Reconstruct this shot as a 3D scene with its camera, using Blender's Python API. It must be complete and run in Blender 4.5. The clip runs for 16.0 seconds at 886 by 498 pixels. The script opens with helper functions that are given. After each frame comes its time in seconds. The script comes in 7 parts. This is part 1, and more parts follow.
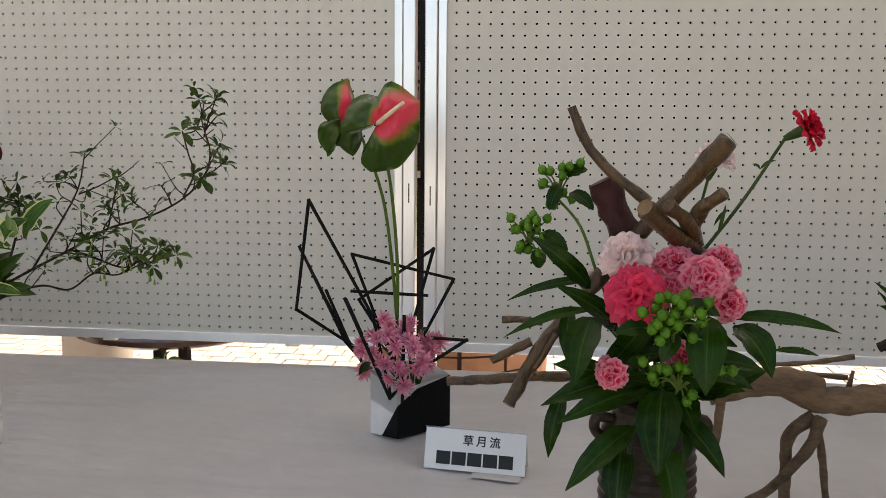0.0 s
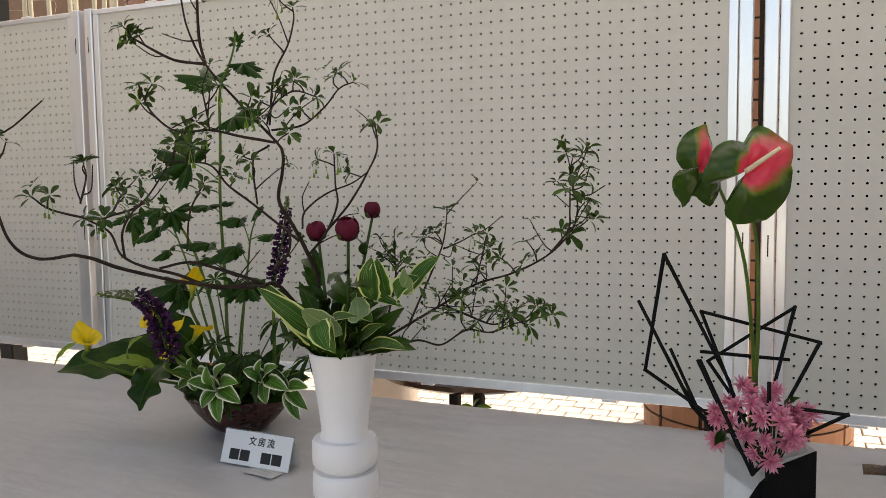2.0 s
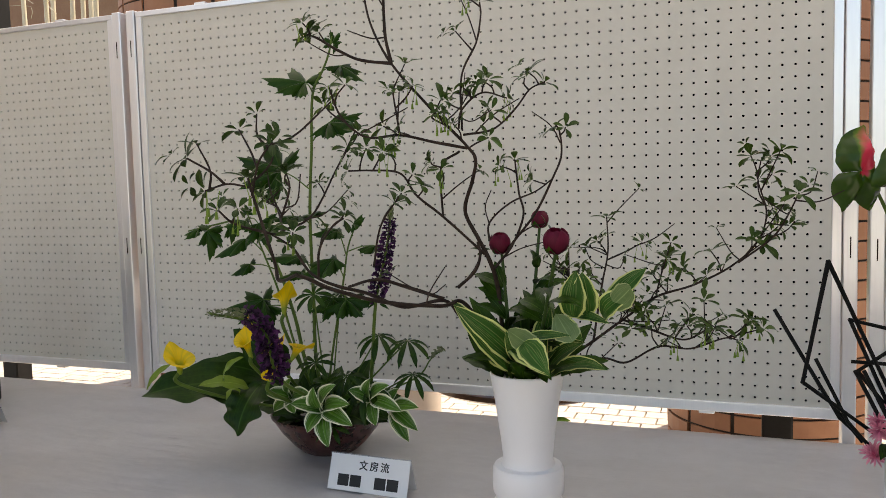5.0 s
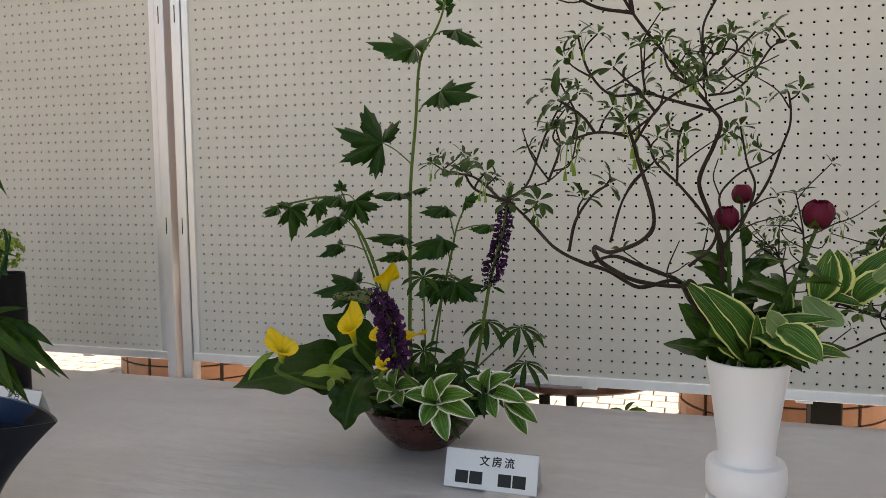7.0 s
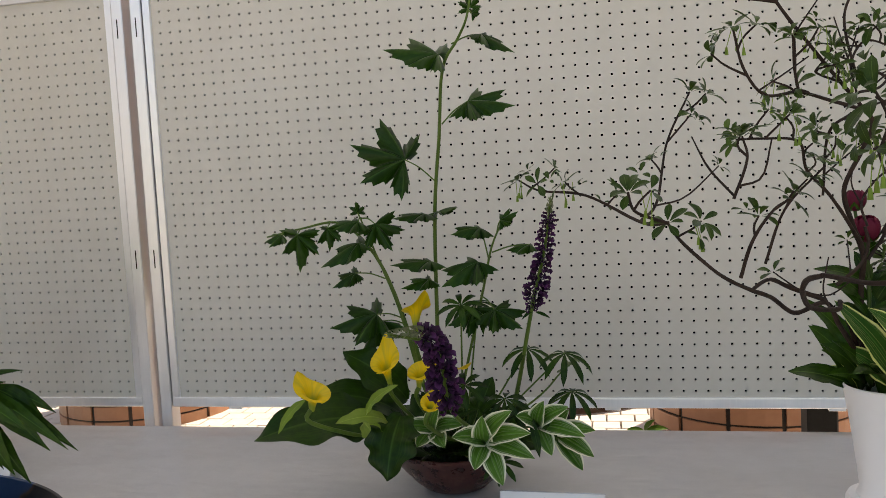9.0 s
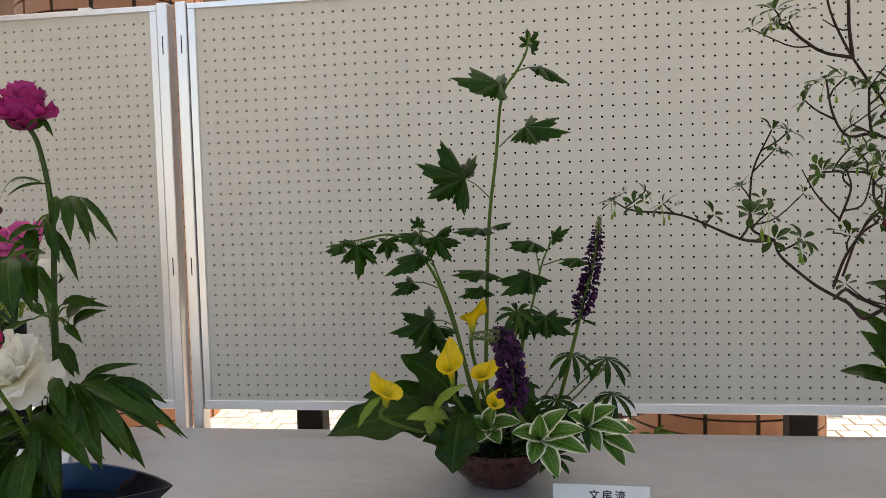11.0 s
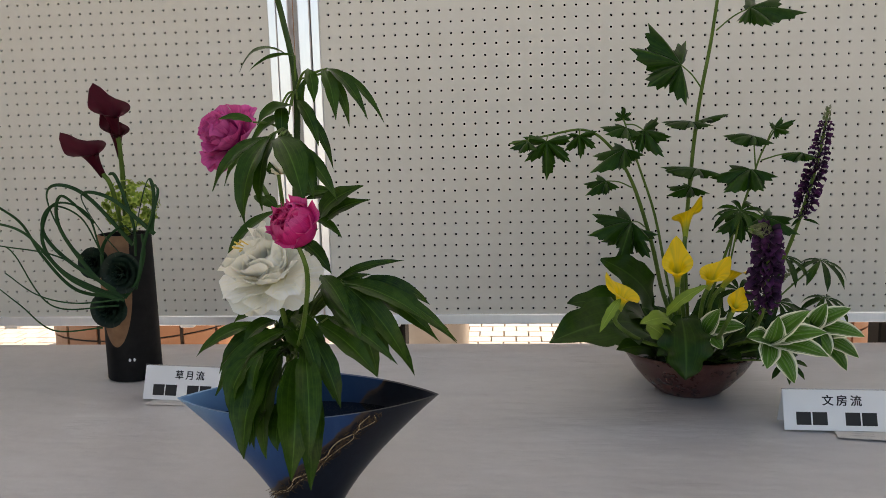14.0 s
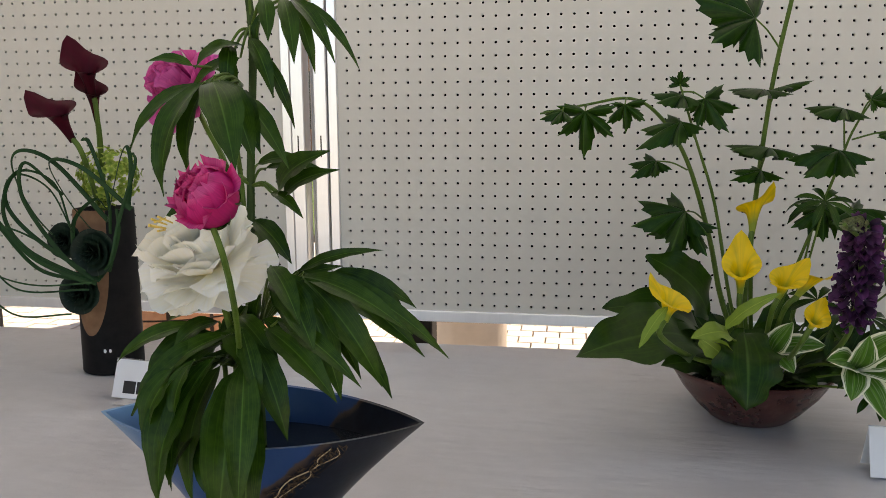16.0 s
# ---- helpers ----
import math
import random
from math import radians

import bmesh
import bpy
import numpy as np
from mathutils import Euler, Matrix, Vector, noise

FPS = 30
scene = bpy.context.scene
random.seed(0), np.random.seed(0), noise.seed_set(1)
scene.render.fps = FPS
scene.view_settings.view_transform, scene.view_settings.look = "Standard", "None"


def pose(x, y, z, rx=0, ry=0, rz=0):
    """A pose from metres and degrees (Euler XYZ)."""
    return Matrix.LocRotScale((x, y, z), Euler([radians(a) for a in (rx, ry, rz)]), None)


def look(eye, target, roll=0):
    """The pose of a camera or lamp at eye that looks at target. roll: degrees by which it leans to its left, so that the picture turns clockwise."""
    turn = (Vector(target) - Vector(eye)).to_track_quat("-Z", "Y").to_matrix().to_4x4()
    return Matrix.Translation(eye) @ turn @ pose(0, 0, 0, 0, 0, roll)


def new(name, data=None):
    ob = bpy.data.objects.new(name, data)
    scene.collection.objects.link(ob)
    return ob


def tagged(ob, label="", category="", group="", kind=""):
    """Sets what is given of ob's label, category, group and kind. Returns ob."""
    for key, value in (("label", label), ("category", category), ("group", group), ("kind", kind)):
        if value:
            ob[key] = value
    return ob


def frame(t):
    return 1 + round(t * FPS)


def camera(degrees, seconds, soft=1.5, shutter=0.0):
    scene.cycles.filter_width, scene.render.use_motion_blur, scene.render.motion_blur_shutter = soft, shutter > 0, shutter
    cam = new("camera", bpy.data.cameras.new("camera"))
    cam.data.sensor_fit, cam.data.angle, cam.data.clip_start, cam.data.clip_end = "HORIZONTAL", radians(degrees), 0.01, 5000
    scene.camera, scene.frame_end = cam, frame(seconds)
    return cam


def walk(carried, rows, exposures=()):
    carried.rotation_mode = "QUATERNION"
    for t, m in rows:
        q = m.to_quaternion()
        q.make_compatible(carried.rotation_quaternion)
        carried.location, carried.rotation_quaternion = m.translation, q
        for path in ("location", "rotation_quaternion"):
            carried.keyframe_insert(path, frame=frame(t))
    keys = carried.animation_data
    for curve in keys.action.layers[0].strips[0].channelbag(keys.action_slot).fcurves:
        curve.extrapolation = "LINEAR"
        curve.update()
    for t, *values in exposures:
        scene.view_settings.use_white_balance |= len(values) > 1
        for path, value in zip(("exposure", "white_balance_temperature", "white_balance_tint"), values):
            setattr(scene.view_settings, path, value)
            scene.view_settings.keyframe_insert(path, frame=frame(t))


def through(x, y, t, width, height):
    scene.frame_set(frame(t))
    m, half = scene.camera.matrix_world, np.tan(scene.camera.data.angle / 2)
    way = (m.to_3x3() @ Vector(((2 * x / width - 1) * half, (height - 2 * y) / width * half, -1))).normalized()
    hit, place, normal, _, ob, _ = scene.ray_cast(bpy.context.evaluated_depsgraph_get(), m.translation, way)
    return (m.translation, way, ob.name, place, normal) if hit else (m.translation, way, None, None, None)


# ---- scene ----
EXPOSURES = [(0.0, 0.88, 7900, 15), (5.5, 0.87, 7850, 14.5), (14.0, 0.86, 7850, 14.5), (16.0, 1.04, 7950, 15)]
cam = camera(57.5, 16.0, soft=0.5)
PATH = [
    (0, (-0.076, -0.102, 1.198), (-0.28, 1.87, 0.939), 0.5),
    (0.5, (-0.087, -0.078, 1.207), (-0.478, 1.871, 0.985), 0.1),
    (1, (-0.123, -0.052, 1.212), (-0.749, 1.836, 0.999), -0.1),
    (1.5, (-0.187, -0.064, 1.213), (-0.941, 1.779, 1.024), -0.4),
    (2, (-0.254, -0.082, 1.215), (-1.04, 1.751, 1.056), -0.7),
    (2.5, (-0.313, -0.095, 1.217), (-1.09, 1.742, 1.067), -0.9),
    (3, (-0.365, -0.112, 1.226), (-1.122, 1.734, 1.08), -1.3),
    (3.2, (-0.358, -0.105, 1.229), (-1.139, 1.731, 1.081), -1.2),
    (5.5, (-0.608, -0.118, 1.216), (-1.286, 1.758, 1.071), -1.0),
    (6, (-0.674, -0.114, 1.205), (-1.333, 1.769, 1.06), -0.3),
    (6.5, (-0.769, -0.124, 1.201), (-1.399, 1.767, 1.04), 0.2),
    (7, (-0.853, -0.116, 1.203), (-1.44, 1.788, 1.029), -0.6),
    (7.5, (-0.917, -0.115, 1.202), (-1.451, 1.804, 1.023), -0.7),
    (8, (-0.969, -0.079, 1.197), (-1.461, 1.851, 1.021), -0.9),
    (8.5, (-1.019, -0.026, 1.211), (-1.467, 1.917, 1.048), -2.4),
    (11, (-1.217, -0.184, 1.225), (-1.508, 1.791, 1.112), -1.6),
    (11.5, (-1.281, -0.192, 1.204), (-1.627, 1.77, 1.032), -1.1),
    (12, (-1.369, -0.159, 1.186), (-1.744, 1.795, 0.988), -0.7),
    (12.5, (-1.443, -0.136, 1.178), (-1.779, 1.826, 0.98), -0.1),
    (13, (-1.511, -0.117, 1.172), (-1.826, 1.847, 0.963), 0.2),
    (13.5, (-1.6, -0.117, 1.177), (-1.854, 1.846, 0.891), -1.2),
    (14, (-1.647, -0.126, 1.172), (-1.839, 1.843, 0.884), -1.6),
    (14.5, (-1.683, -0.116, 1.166), (-1.8, 1.857, 0.864), -1.2),
    (15, (-1.684, -0.046, 1.153), (-1.736, 1.929, 0.84), -0.7),
    (15.5, (-1.636, 0.048, 1.152), (-1.801, 2.018, 0.848), -0.2),
    (16, (-1.611, 0.103, 1.139), (-1.932, 2.051, 0.823), -0.3),
]
walk(cam, [(t, look(eye, target, roll)) for t, eye, target, roll in PATH], EXPOSURES)

# ---- world and light ----
SUN_ELEV, SUN_AZ = 52.0, 30.0  # azimuth from +y towards +x
world = bpy.data.worlds.new("world")
scene.world = world
world.use_nodes = True
wn = world.node_tree
sky = wn.nodes.new("ShaderNodeTexSky")
sky.sky_type = "NISHITA"
sky.sun_disc = False
sky.sun_elevation = radians(SUN_ELEV)
sky.sun_rotation = radians(SUN_AZ)
wn.links.new(sky.outputs[0], wn.nodes["Background"].inputs[0])
wn.nodes["Background"].inputs[1].default_value = 0.15
sun_data = bpy.data.lights.new("sun", "SUN")
sun_data.energy, sun_data.angle, sun_data.color = 4.5, radians(0.6), (1.0, 0.95, 0.87)
sun = new("sun", sun_data)
sx, sy = math.sin(radians(SUN_AZ)), math.cos(radians(SUN_AZ))
sun.matrix_world = look((sx * 20, sy * 20, 20 * math.tan(radians(SUN_ELEV))), (0, 0, 0))

# ---- plan ----
TZ = 0.693          # table top
PY = 1.71           # front of the peg boards
HP = 0.025          # pitch of the holes
rnd = random.Random(7)


# ---- materials ----
def mat(name, color=(0.5, 0.5, 0.5), rough=0.6, metal=0.0, spec=0.5):
    m = bpy.data.materials.new(name)
    m.use_nodes = True
    b = m.node_tree.nodes["Principled BSDF"]
    b.inputs["Base Color"].default_value = (*color, 1)
    b.inputs["Roughness"].default_value = rough
    b.inputs["Metallic"].default_value = metal
    b.inputs["Specular IOR Level"].default_value = spec
    return m


def bsdf(m):
    return m.node_tree.nodes["Principled BSDF"]


def node(m, kind, **props):
    n = m.node_tree.nodes.new(kind)
    for k, v in props.items():
        n.inputs[k].default_value = v
    return n


def link(m, a, b):
    m.node_tree.links.new(a, b)


def ramp(m, src, stops):
    r = m.node_tree.nodes.new("ShaderNodeValToRGB")
    el = r.color_ramp.elements
    while len(el) < len(stops):
        el.new(0.5)
    for e, (p, c) in zip(el, stops):
        e.position = p
        e.color = (*c, 1) if len(c) == 3 else c
    link(m, src, r.inputs[0])
    return r.outputs[0]


def mix(m, fac, a, b, blend="MIX"):
    n = m.node_tree.nodes.new("ShaderNodeMix")
    n.data_type, n.blend_type = "RGBA", blend
    for sock, v in ((n.inputs[0], fac), (n.inputs[6], a), (n.inputs[7], b)):
        if isinstance(v, (int, float)):
            sock.default_value = v
        elif isinstance(v, tuple):
            sock.default_value = (*v, 1)
        else:
            link(m, v, sock)
    return n.outputs[2]


def coords(m, which="Object", scale=(1, 1, 1)):
    c = m.node_tree.nodes.new("ShaderNodeTexCoord")
    mp = m.node_tree.nodes.new("ShaderNodeMapping")
    mp.inputs["Scale"].default_value = scale
    link(m, c.outputs[which], mp.inputs[0])
    return mp.outputs[0]


def noise_of(m, vec, scale, detail=4.0, rough=0.6):
    n = node(m, "ShaderNodeTexNoise", Scale=scale, Detail=detail, Roughness=rough)
    link(m, vec, n.inputs["Vector"])
    return n.outputs["Fac"]


def bump(m, height, strength=0.3, dist=0.001):
    b = node(m, "ShaderNodeBump", Strength=strength, Distance=dist)
    link(m, height, b.inputs["Height"])
    link(m, b.outputs[0], bsdf(m).inputs["Normal"])
    return b


def grainy(name, a, b, scale, rough=0.6, bump_scale=None, bump_amt=0.3, dist=0.001, stretch=(1, 1, 1), metal=0.0, spec=0.5):
    """Two tones mixed by noise at two scales, with fine relief."""
    m = mat(name, a, rough, metal, spec)
    v = coords(m, "Object", stretch)
    f1, f2 = noise_of(m, v, scale), noise_of(m, v, scale * 7, 3)
    mx = mix(m, 0.35, f1, f2)
    link(m, ramp(m, mx, [(0.3, a), (0.7, b)]), bsdf(m).inputs["Base Color"])
    bump(m, noise_of(m, v, bump_scale or scale * 10), bump_amt, dist)
    return m


def leaf_mat(name, dark, light, rough=0.3, margin=None, margin_at=0.72, stripe=0.0, veins=26.0, relief=0.25, through=0.13):
    """Leaf with parallel veins over its uv map, an optional pale margin and stripes, and light shining through."""
    m = mat(name, dark, rough, 0, 0.15)
    nt = m.node_tree
    uv = nt.nodes.new("ShaderNodeTexCoord").outputs["UV"]
    sep = nt.nodes.new("ShaderNodeSeparateXYZ")
    link(m, uv, sep.inputs[0])
    off = node(m, "ShaderNodeMath")
    off.operation = "SUBTRACT"
    link(m, sep.outputs[0], off.inputs[0])
    off.inputs[1].default_value = 0.5
    ab = node(m, "ShaderNodeMath")
    ab.operation = "ABSOLUTE"
    link(m, off.outputs[0], ab.inputs[0])
    obj = coords(m, "Object")
    n1 = noise_of(m, obj, 14.0, 3)
    n2 = noise_of(m, obj, 120.0, 2)
    info = nt.nodes.new("ShaderNodeNewGeometry")
    who = nt.nodes.new("ShaderNodeObjectInfo")
    tone = mix(m, 0.55, n1, mix(m, 0.5, info.outputs["Random Per Island"], who.outputs["Random"]))
    col = ramp(m, tone, [(0.28, dark), (0.6, tuple(0.58 * a + 0.42 * b for a, b in zip(dark, light))), (0.78, tuple(1.35 * c for c in light))])
    col = mix(m, 0.25, col, ramp(m, n2, [(0.3, dark), (0.7, light)]))
    wave = node(m, "ShaderNodeTexNoise", Scale=1.0, Detail=2.0)
    mp = node(m, "ShaderNodeMapping")
    mp.inputs["Scale"].default_value = (veins, 0.9, 1)
    link(m, uv, mp.inputs[0])
    link(m, mp.outputs[0], wave.inputs["Vector"])
    vein = wave.outputs["Fac"]
    col = mix(m, ramp(m, vein, [(0.52, (0, 0, 0)), (0.62, (0.3, 0.3, 0.3))]), col, light)
    rib = ramp(m, ab.outputs[0], [(0.008, (1, 1, 1)), (0.03, (0, 0, 0))])
    ribc = mix(m, 0.6, rib, (0, 0, 0))
    col = mix(m, ribc, col, tuple(min(1, c * 1.6 + 0.02) for c in light))
    if margin:
        wob = node(m, "ShaderNodeMath")
        wob.operation = "MULTIPLY_ADD"
        link(m, vein, wob.inputs[0])
        wob.inputs[1].default_value = 0.22
        link(m, ab.outputs[0], wob.inputs[2])
        at = margin_at * 0.5 + 0.11
        edge = ramp(m, wob.outputs[0], [(at, (0, 0, 0)), (at + 0.035, (1, 1, 1))])
        col = mix(m, edge, col, margin)
        if stripe:
            st = ramp(m, vein, [(0.55, (0, 0, 0)), (0.6, (stripe, stripe, stripe))])
            col = mix(m, st, col, margin)
    link(m, col, bsdf(m).inputs["Base Color"])
    bump(m, vein, relief, 0.0006)
    tr = nt.nodes.new("ShaderNodeBsdfTranslucent")
    link(m, mix(m, 0.35, col, light), tr.inputs[0])
    add = nt.nodes.new("ShaderNodeMixShader")
    add.inputs[0].default_value = through
    out = nt.nodes["Material Output"]
    link(m, bsdf(m).outputs[0], add.inputs[1])
    link(m, tr.outputs[0], add.inputs[2])
    link(m, add.outputs[0], out.inputs[0])
    return m


def petal_mat(name, inner, outer, rough=0.55, split=(0.25, 0.8), through=0.3, edge=None, vein=0.75, vary=(0.85, 1.1), spec=0.3):
    """Petal coloured from its foot (uv y = 0) to its rim, with fine veins."""
    m = mat(name, outer, rough, 0, spec)
    nt = m.node_tree
    uv = nt.nodes.new("ShaderNodeTexCoord").outputs["UV"]
    sep = nt.nodes.new("ShaderNodeSeparateXYZ")
    link(m, uv, sep.inputs[0])
    stops = [(split[0], inner), (split[1], outer)]
    if edge:
        stops += [(min(0.99, split[1] + 0.1), edge)]
    obj = coords(m, "Object")
    wob = node(m, "ShaderNodeMath")
    wob.operation = "MULTIPLY_ADD"
    link(m, noise_of(m, obj, 60.0, 2), wob.inputs[0])
    wob.inputs[1].default_value = 0.24
    sub = node(m, "ShaderNodeMath")
    sub.operation = "SUBTRACT"
    link(m, sep.outputs[1], sub.inputs[0])
    sub.inputs[1].default_value = 0.12
    link(m, sub.outputs[0], wob.inputs[2])
    col = ramp(m, wob.outputs[0], stops)
    mp = node(m, "ShaderNodeMapping")
    mp.inputs["Scale"].default_value = (22, 0.8, 1)
    link(m, uv, mp.inputs[0])
    v = node(m, "ShaderNodeTexNoise", Scale=1.0, Detail=2.0)
    link(m, mp.outputs[0], v.inputs["Vector"])
    info = nt.nodes.new("ShaderNodeNewGeometry")
    if vein:
        col = mix(m, ramp(m, v.outputs["Fac"], [(0.4, (0, 0, 0)), (0.7, (0.35, 0.35, 0.35))]), col, tuple(c * vein for c in inner))
    hs = node(m, "ShaderNodeHueSaturation")
    mr = node(m, "ShaderNodeMapRange")
    link(m, info.outputs["Random Per Island"], mr.inputs[0])
    mr.inputs[3].default_value, mr.inputs[4].default_value = vary
    link(m, mr.outputs[0], hs.inputs["Value"])
    link(m, col, hs.inputs["Color"])
    col = hs.outputs[0]
    link(m, col, bsdf(m).inputs["Base Color"])
    bump(m, v.outputs["Fac"], 0.25, 0.0005)
    tr = nt.nodes.new("ShaderNodeBsdfTranslucent")
    link(m, col, tr.inputs[0])
    add = nt.nodes.new("ShaderNodeMixShader")
    add.inputs[0].default_value = through
    link(m, bsdf(m).outputs[0], add.inputs[1])
    link(m, tr.outputs[0], add.inputs[2])
    link(m, add.outputs[0], nt.nodes["Material Output"].inputs[0])
    return m


def cloth_mat():
    """Satin cloth with faint stains."""
    m = mat("white_cloth", (0.5, 0.49, 0.48), 0.34, 0, 0.75)
    v = coords(m, "Object")
    stain = mix(m, 0.3, noise_of(m, v, 2.6, 6, 0.6), noise_of(m, v, 30.0, 4))
    link(m, ramp(m, stain, [(0.3, (0.42, 0.41, 0.4)), (0.7, (0.52, 0.514, 0.51))]), bsdf(m).inputs["Base Color"])
    b1 = bump(m, noise_of(m, coords(m, "Object", (0.7, 2.4, 1)), 3.4, 4, 0.5), 0.5, 0.02)
    wr = node(m, "ShaderNodeBump", Strength=0.5, Distance=0.005)
    link(m, noise_of(m, coords(m, "Object", (0.8, 1.8, 1)), 9.0, 6, 0.6), wr.inputs["Height"])
    link(m, b1.outputs[0], wr.inputs["Normal"])
    b2 = node(m, "ShaderNodeBump", Strength=0.25, Distance=0.0004)
    link(m, noise_of(m, v, 900.0, 1), b2.inputs["Height"])
    link(m, wr.outputs[0], b2.inputs["Normal"])
    link(m, b2.outputs[0], bsdf(m).inputs["Normal"])
    return m


def board_mat():
    m = mat("peg_board_paint", (0.6, 0.58, 0.53), 0.38, 0, 0.5)
    v = coords(m, "Object")
    big = noise_of(m, v, 1.6, 3)
    mx = mix(m, 0.4, big, noise_of(m, v, 22.0, 5))
    col = ramp(m, mx, [(0.3, (0.58, 0.553, 0.475)), (0.7, (0.64, 0.618, 0.548))])
    scuff = ramp(m, noise_of(m, coords(m, "Object", (1, 1, 3)), 9.0, 8, 0.75), [(0.66, (0, 0, 0)), (0.74, (0.35, 0.35, 0.35))])
    col = mix(m, scuff, col, (0.71, 0.69, 0.635))
    link(m, col, bsdf(m).inputs["Base Color"])
    bump(m, noise_of(m, v, 260.0, 2), 0.08, 0.0006)
    return m


M_CLOTH = cloth_mat()
M_BOARD = board_mat()
M_ALU = grainy("brushed_aluminium", (0.84, 0.855, 0.88), (0.92, 0.93, 0.95), 6.0, 0.3, 300.0, 0.08, 0.0003, (8, 8, 0.4), metal=0.85)
M_ALU_D = grainy("dull_aluminium", (0.42, 0.4, 0.38), (0.52, 0.5, 0.47), 6.0, 0.5, 200.0, 0.1, 0.0003, metal=0.5)
# near-black stand-in for the shade inside peg holes and post slots
M_DARK = mat("hole_shade", (0.012, 0.011, 0.01), 0.9, 0, 0.1)
M_BLACK = grainy("black_steel_paint", (0.006, 0.006, 0.006), (0.012, 0.012, 0.012), 12.0, 0.6, 200.0, 0.1, spec=0.2)
M_TILE = grainy("terracotta_tile", (0.30, 0.13, 0.065), (0.40, 0.20, 0.105), 2.5, 0.55, 90.0, 0.25, 0.002)
M_JOINT = grainy("dark_mortar", (0.03, 0.022, 0.018), (0.05, 0.04, 0.032), 30.0, 0.9)
M_PAVER = grainy("beige_concrete_paver", (0.50, 0.43, 0.36), (0.62, 0.55, 0.47), 3.0, 0.85, 150.0, 0.4, 0.002)
M_SAND = grainy("paver_joint_sand", (0.22, 0.18, 0.15), (0.3, 0.26, 0.21), 40.0, 0.95)
M_GRASS = grainy("lawn_green", (0.07, 0.13, 0.02), (0.16, 0.24, 0.05), 5.0, 0.9, 80.0, 0.9, 0.05)
M_CANVAS = mat("white_roof_canvas", (0.8, 0.8, 0.8), 0.7)
M_CONC = grainy("beige_render", (0.42, 0.36, 0.3), (0.52, 0.45, 0.38), 3.0, 0.8, 120.0, 0.3)
M_GLASSDARK = mat("dark_window_glass", (0.02, 0.025, 0.03), 0.08, 0, 0.6)
M_BROWN = grainy("dark_brown_wood", (0.05, 0.025, 0.015), (0.09, 0.045, 0.025), 8.0, 0.14, 60.0, 0.2, 0.001, (1, 6, 1))


def canvas_light(m, amount):
    nt = m.node_tree
    tr = nt.nodes.new("ShaderNodeBsdfTranslucent")
    tr.inputs[0].default_value = (0.85, 0.86, 0.88, 1)
    mx = nt.nodes.new("ShaderNodeMixShader")
    mx.inputs[0].default_value = amount
    link(m, bsdf(m).outputs[0], mx.inputs[1])
    link(m, tr.outputs[0], mx.inputs[2])
    link(m, mx.outputs[0], nt.nodes["Material Output"].inputs[0])


canvas_light(M_CANVAS, 0.2)


# ---- mesh helpers ----
def mesh_of(bm, name, material, smooth=True):
    bmesh.ops.recalc_face_normals(bm, faces=bm.faces) if not bm.loops.layers.uv else None
    me = bpy.data.meshes.new(name)
    soft = bool(bm.loops.layers.uv)
    bm.to_mesh(me)
    bm.free()
    for mt in (material if isinstance(material, (list, tuple)) else [material]):
        me.materials.append(mt)
    if smooth:
        me.polygons.foreach_set("use_smooth", [True] * len(me.polygons))
        if not soft:
            me.set_sharp_from_angle(angle=radians(38))
    return me


def part(name, bm, material, parent=None, label="", smooth=True):
    ob = new(name, mesh_of(bm, name, material, smooth))
    if parent is not None:
        ob.parent = parent
        ob.matrix_parent_inverse = parent.matrix_world.inverted() if parent.parent is None else (parent.parent.matrix_world @ parent.matrix_local).inverted()
    if label:
        ob["label"] = label
    return ob


def thing(name, label, category, group="", at=(0, 0, 0), kind=""):
    e = new(name)
    e.empty_display_size = 0.05
    e.matrix_world = pose(*at)
    e.matrix_basis = pose(*at)
    tagged(e, label, category, group, kind)
    return e


def box(bm, lo, hi, bevel=0.0, segs=1):
    lo, hi = Vector(lo), Vector(hi)
    r = bmesh.ops.create_cube(bm, size=1.0, matrix=Matrix.LocRotScale((lo + hi) / 2, None, hi - lo))
    if bevel:
        es = {e for v in r["verts"] for e in v.link_edges}
        bmesh.ops.bevel(bm, geom=list(es), offset=bevel, segments=segs, affect="EDGES")


def spline(pts, n):
    """Points along a Catmull-Rom curve."""
    p = [Vector(q) for q in pts]
    if len(p) == 2:
        return [p[0].lerp(p[1], i / n) for i in range(n + 1)]
    p = [2 * p[0] - p[1]] + p + [2 * p[-1] - p[-2]]
    out, spans = [], len(p) - 3
    for i in range(n + 1):
        f = i / n * spans
        k = min(int(f), spans - 1)
        t = f - k
        a, b, c, d = p[k:k + 4]
        out.append(0.5 * ((2 * b) + (c - a) * t + (2 * a - 5 * b + 4 * c - d) * t * t + (3 * b - 3 * c + d - a) * t ** 3))
    return out


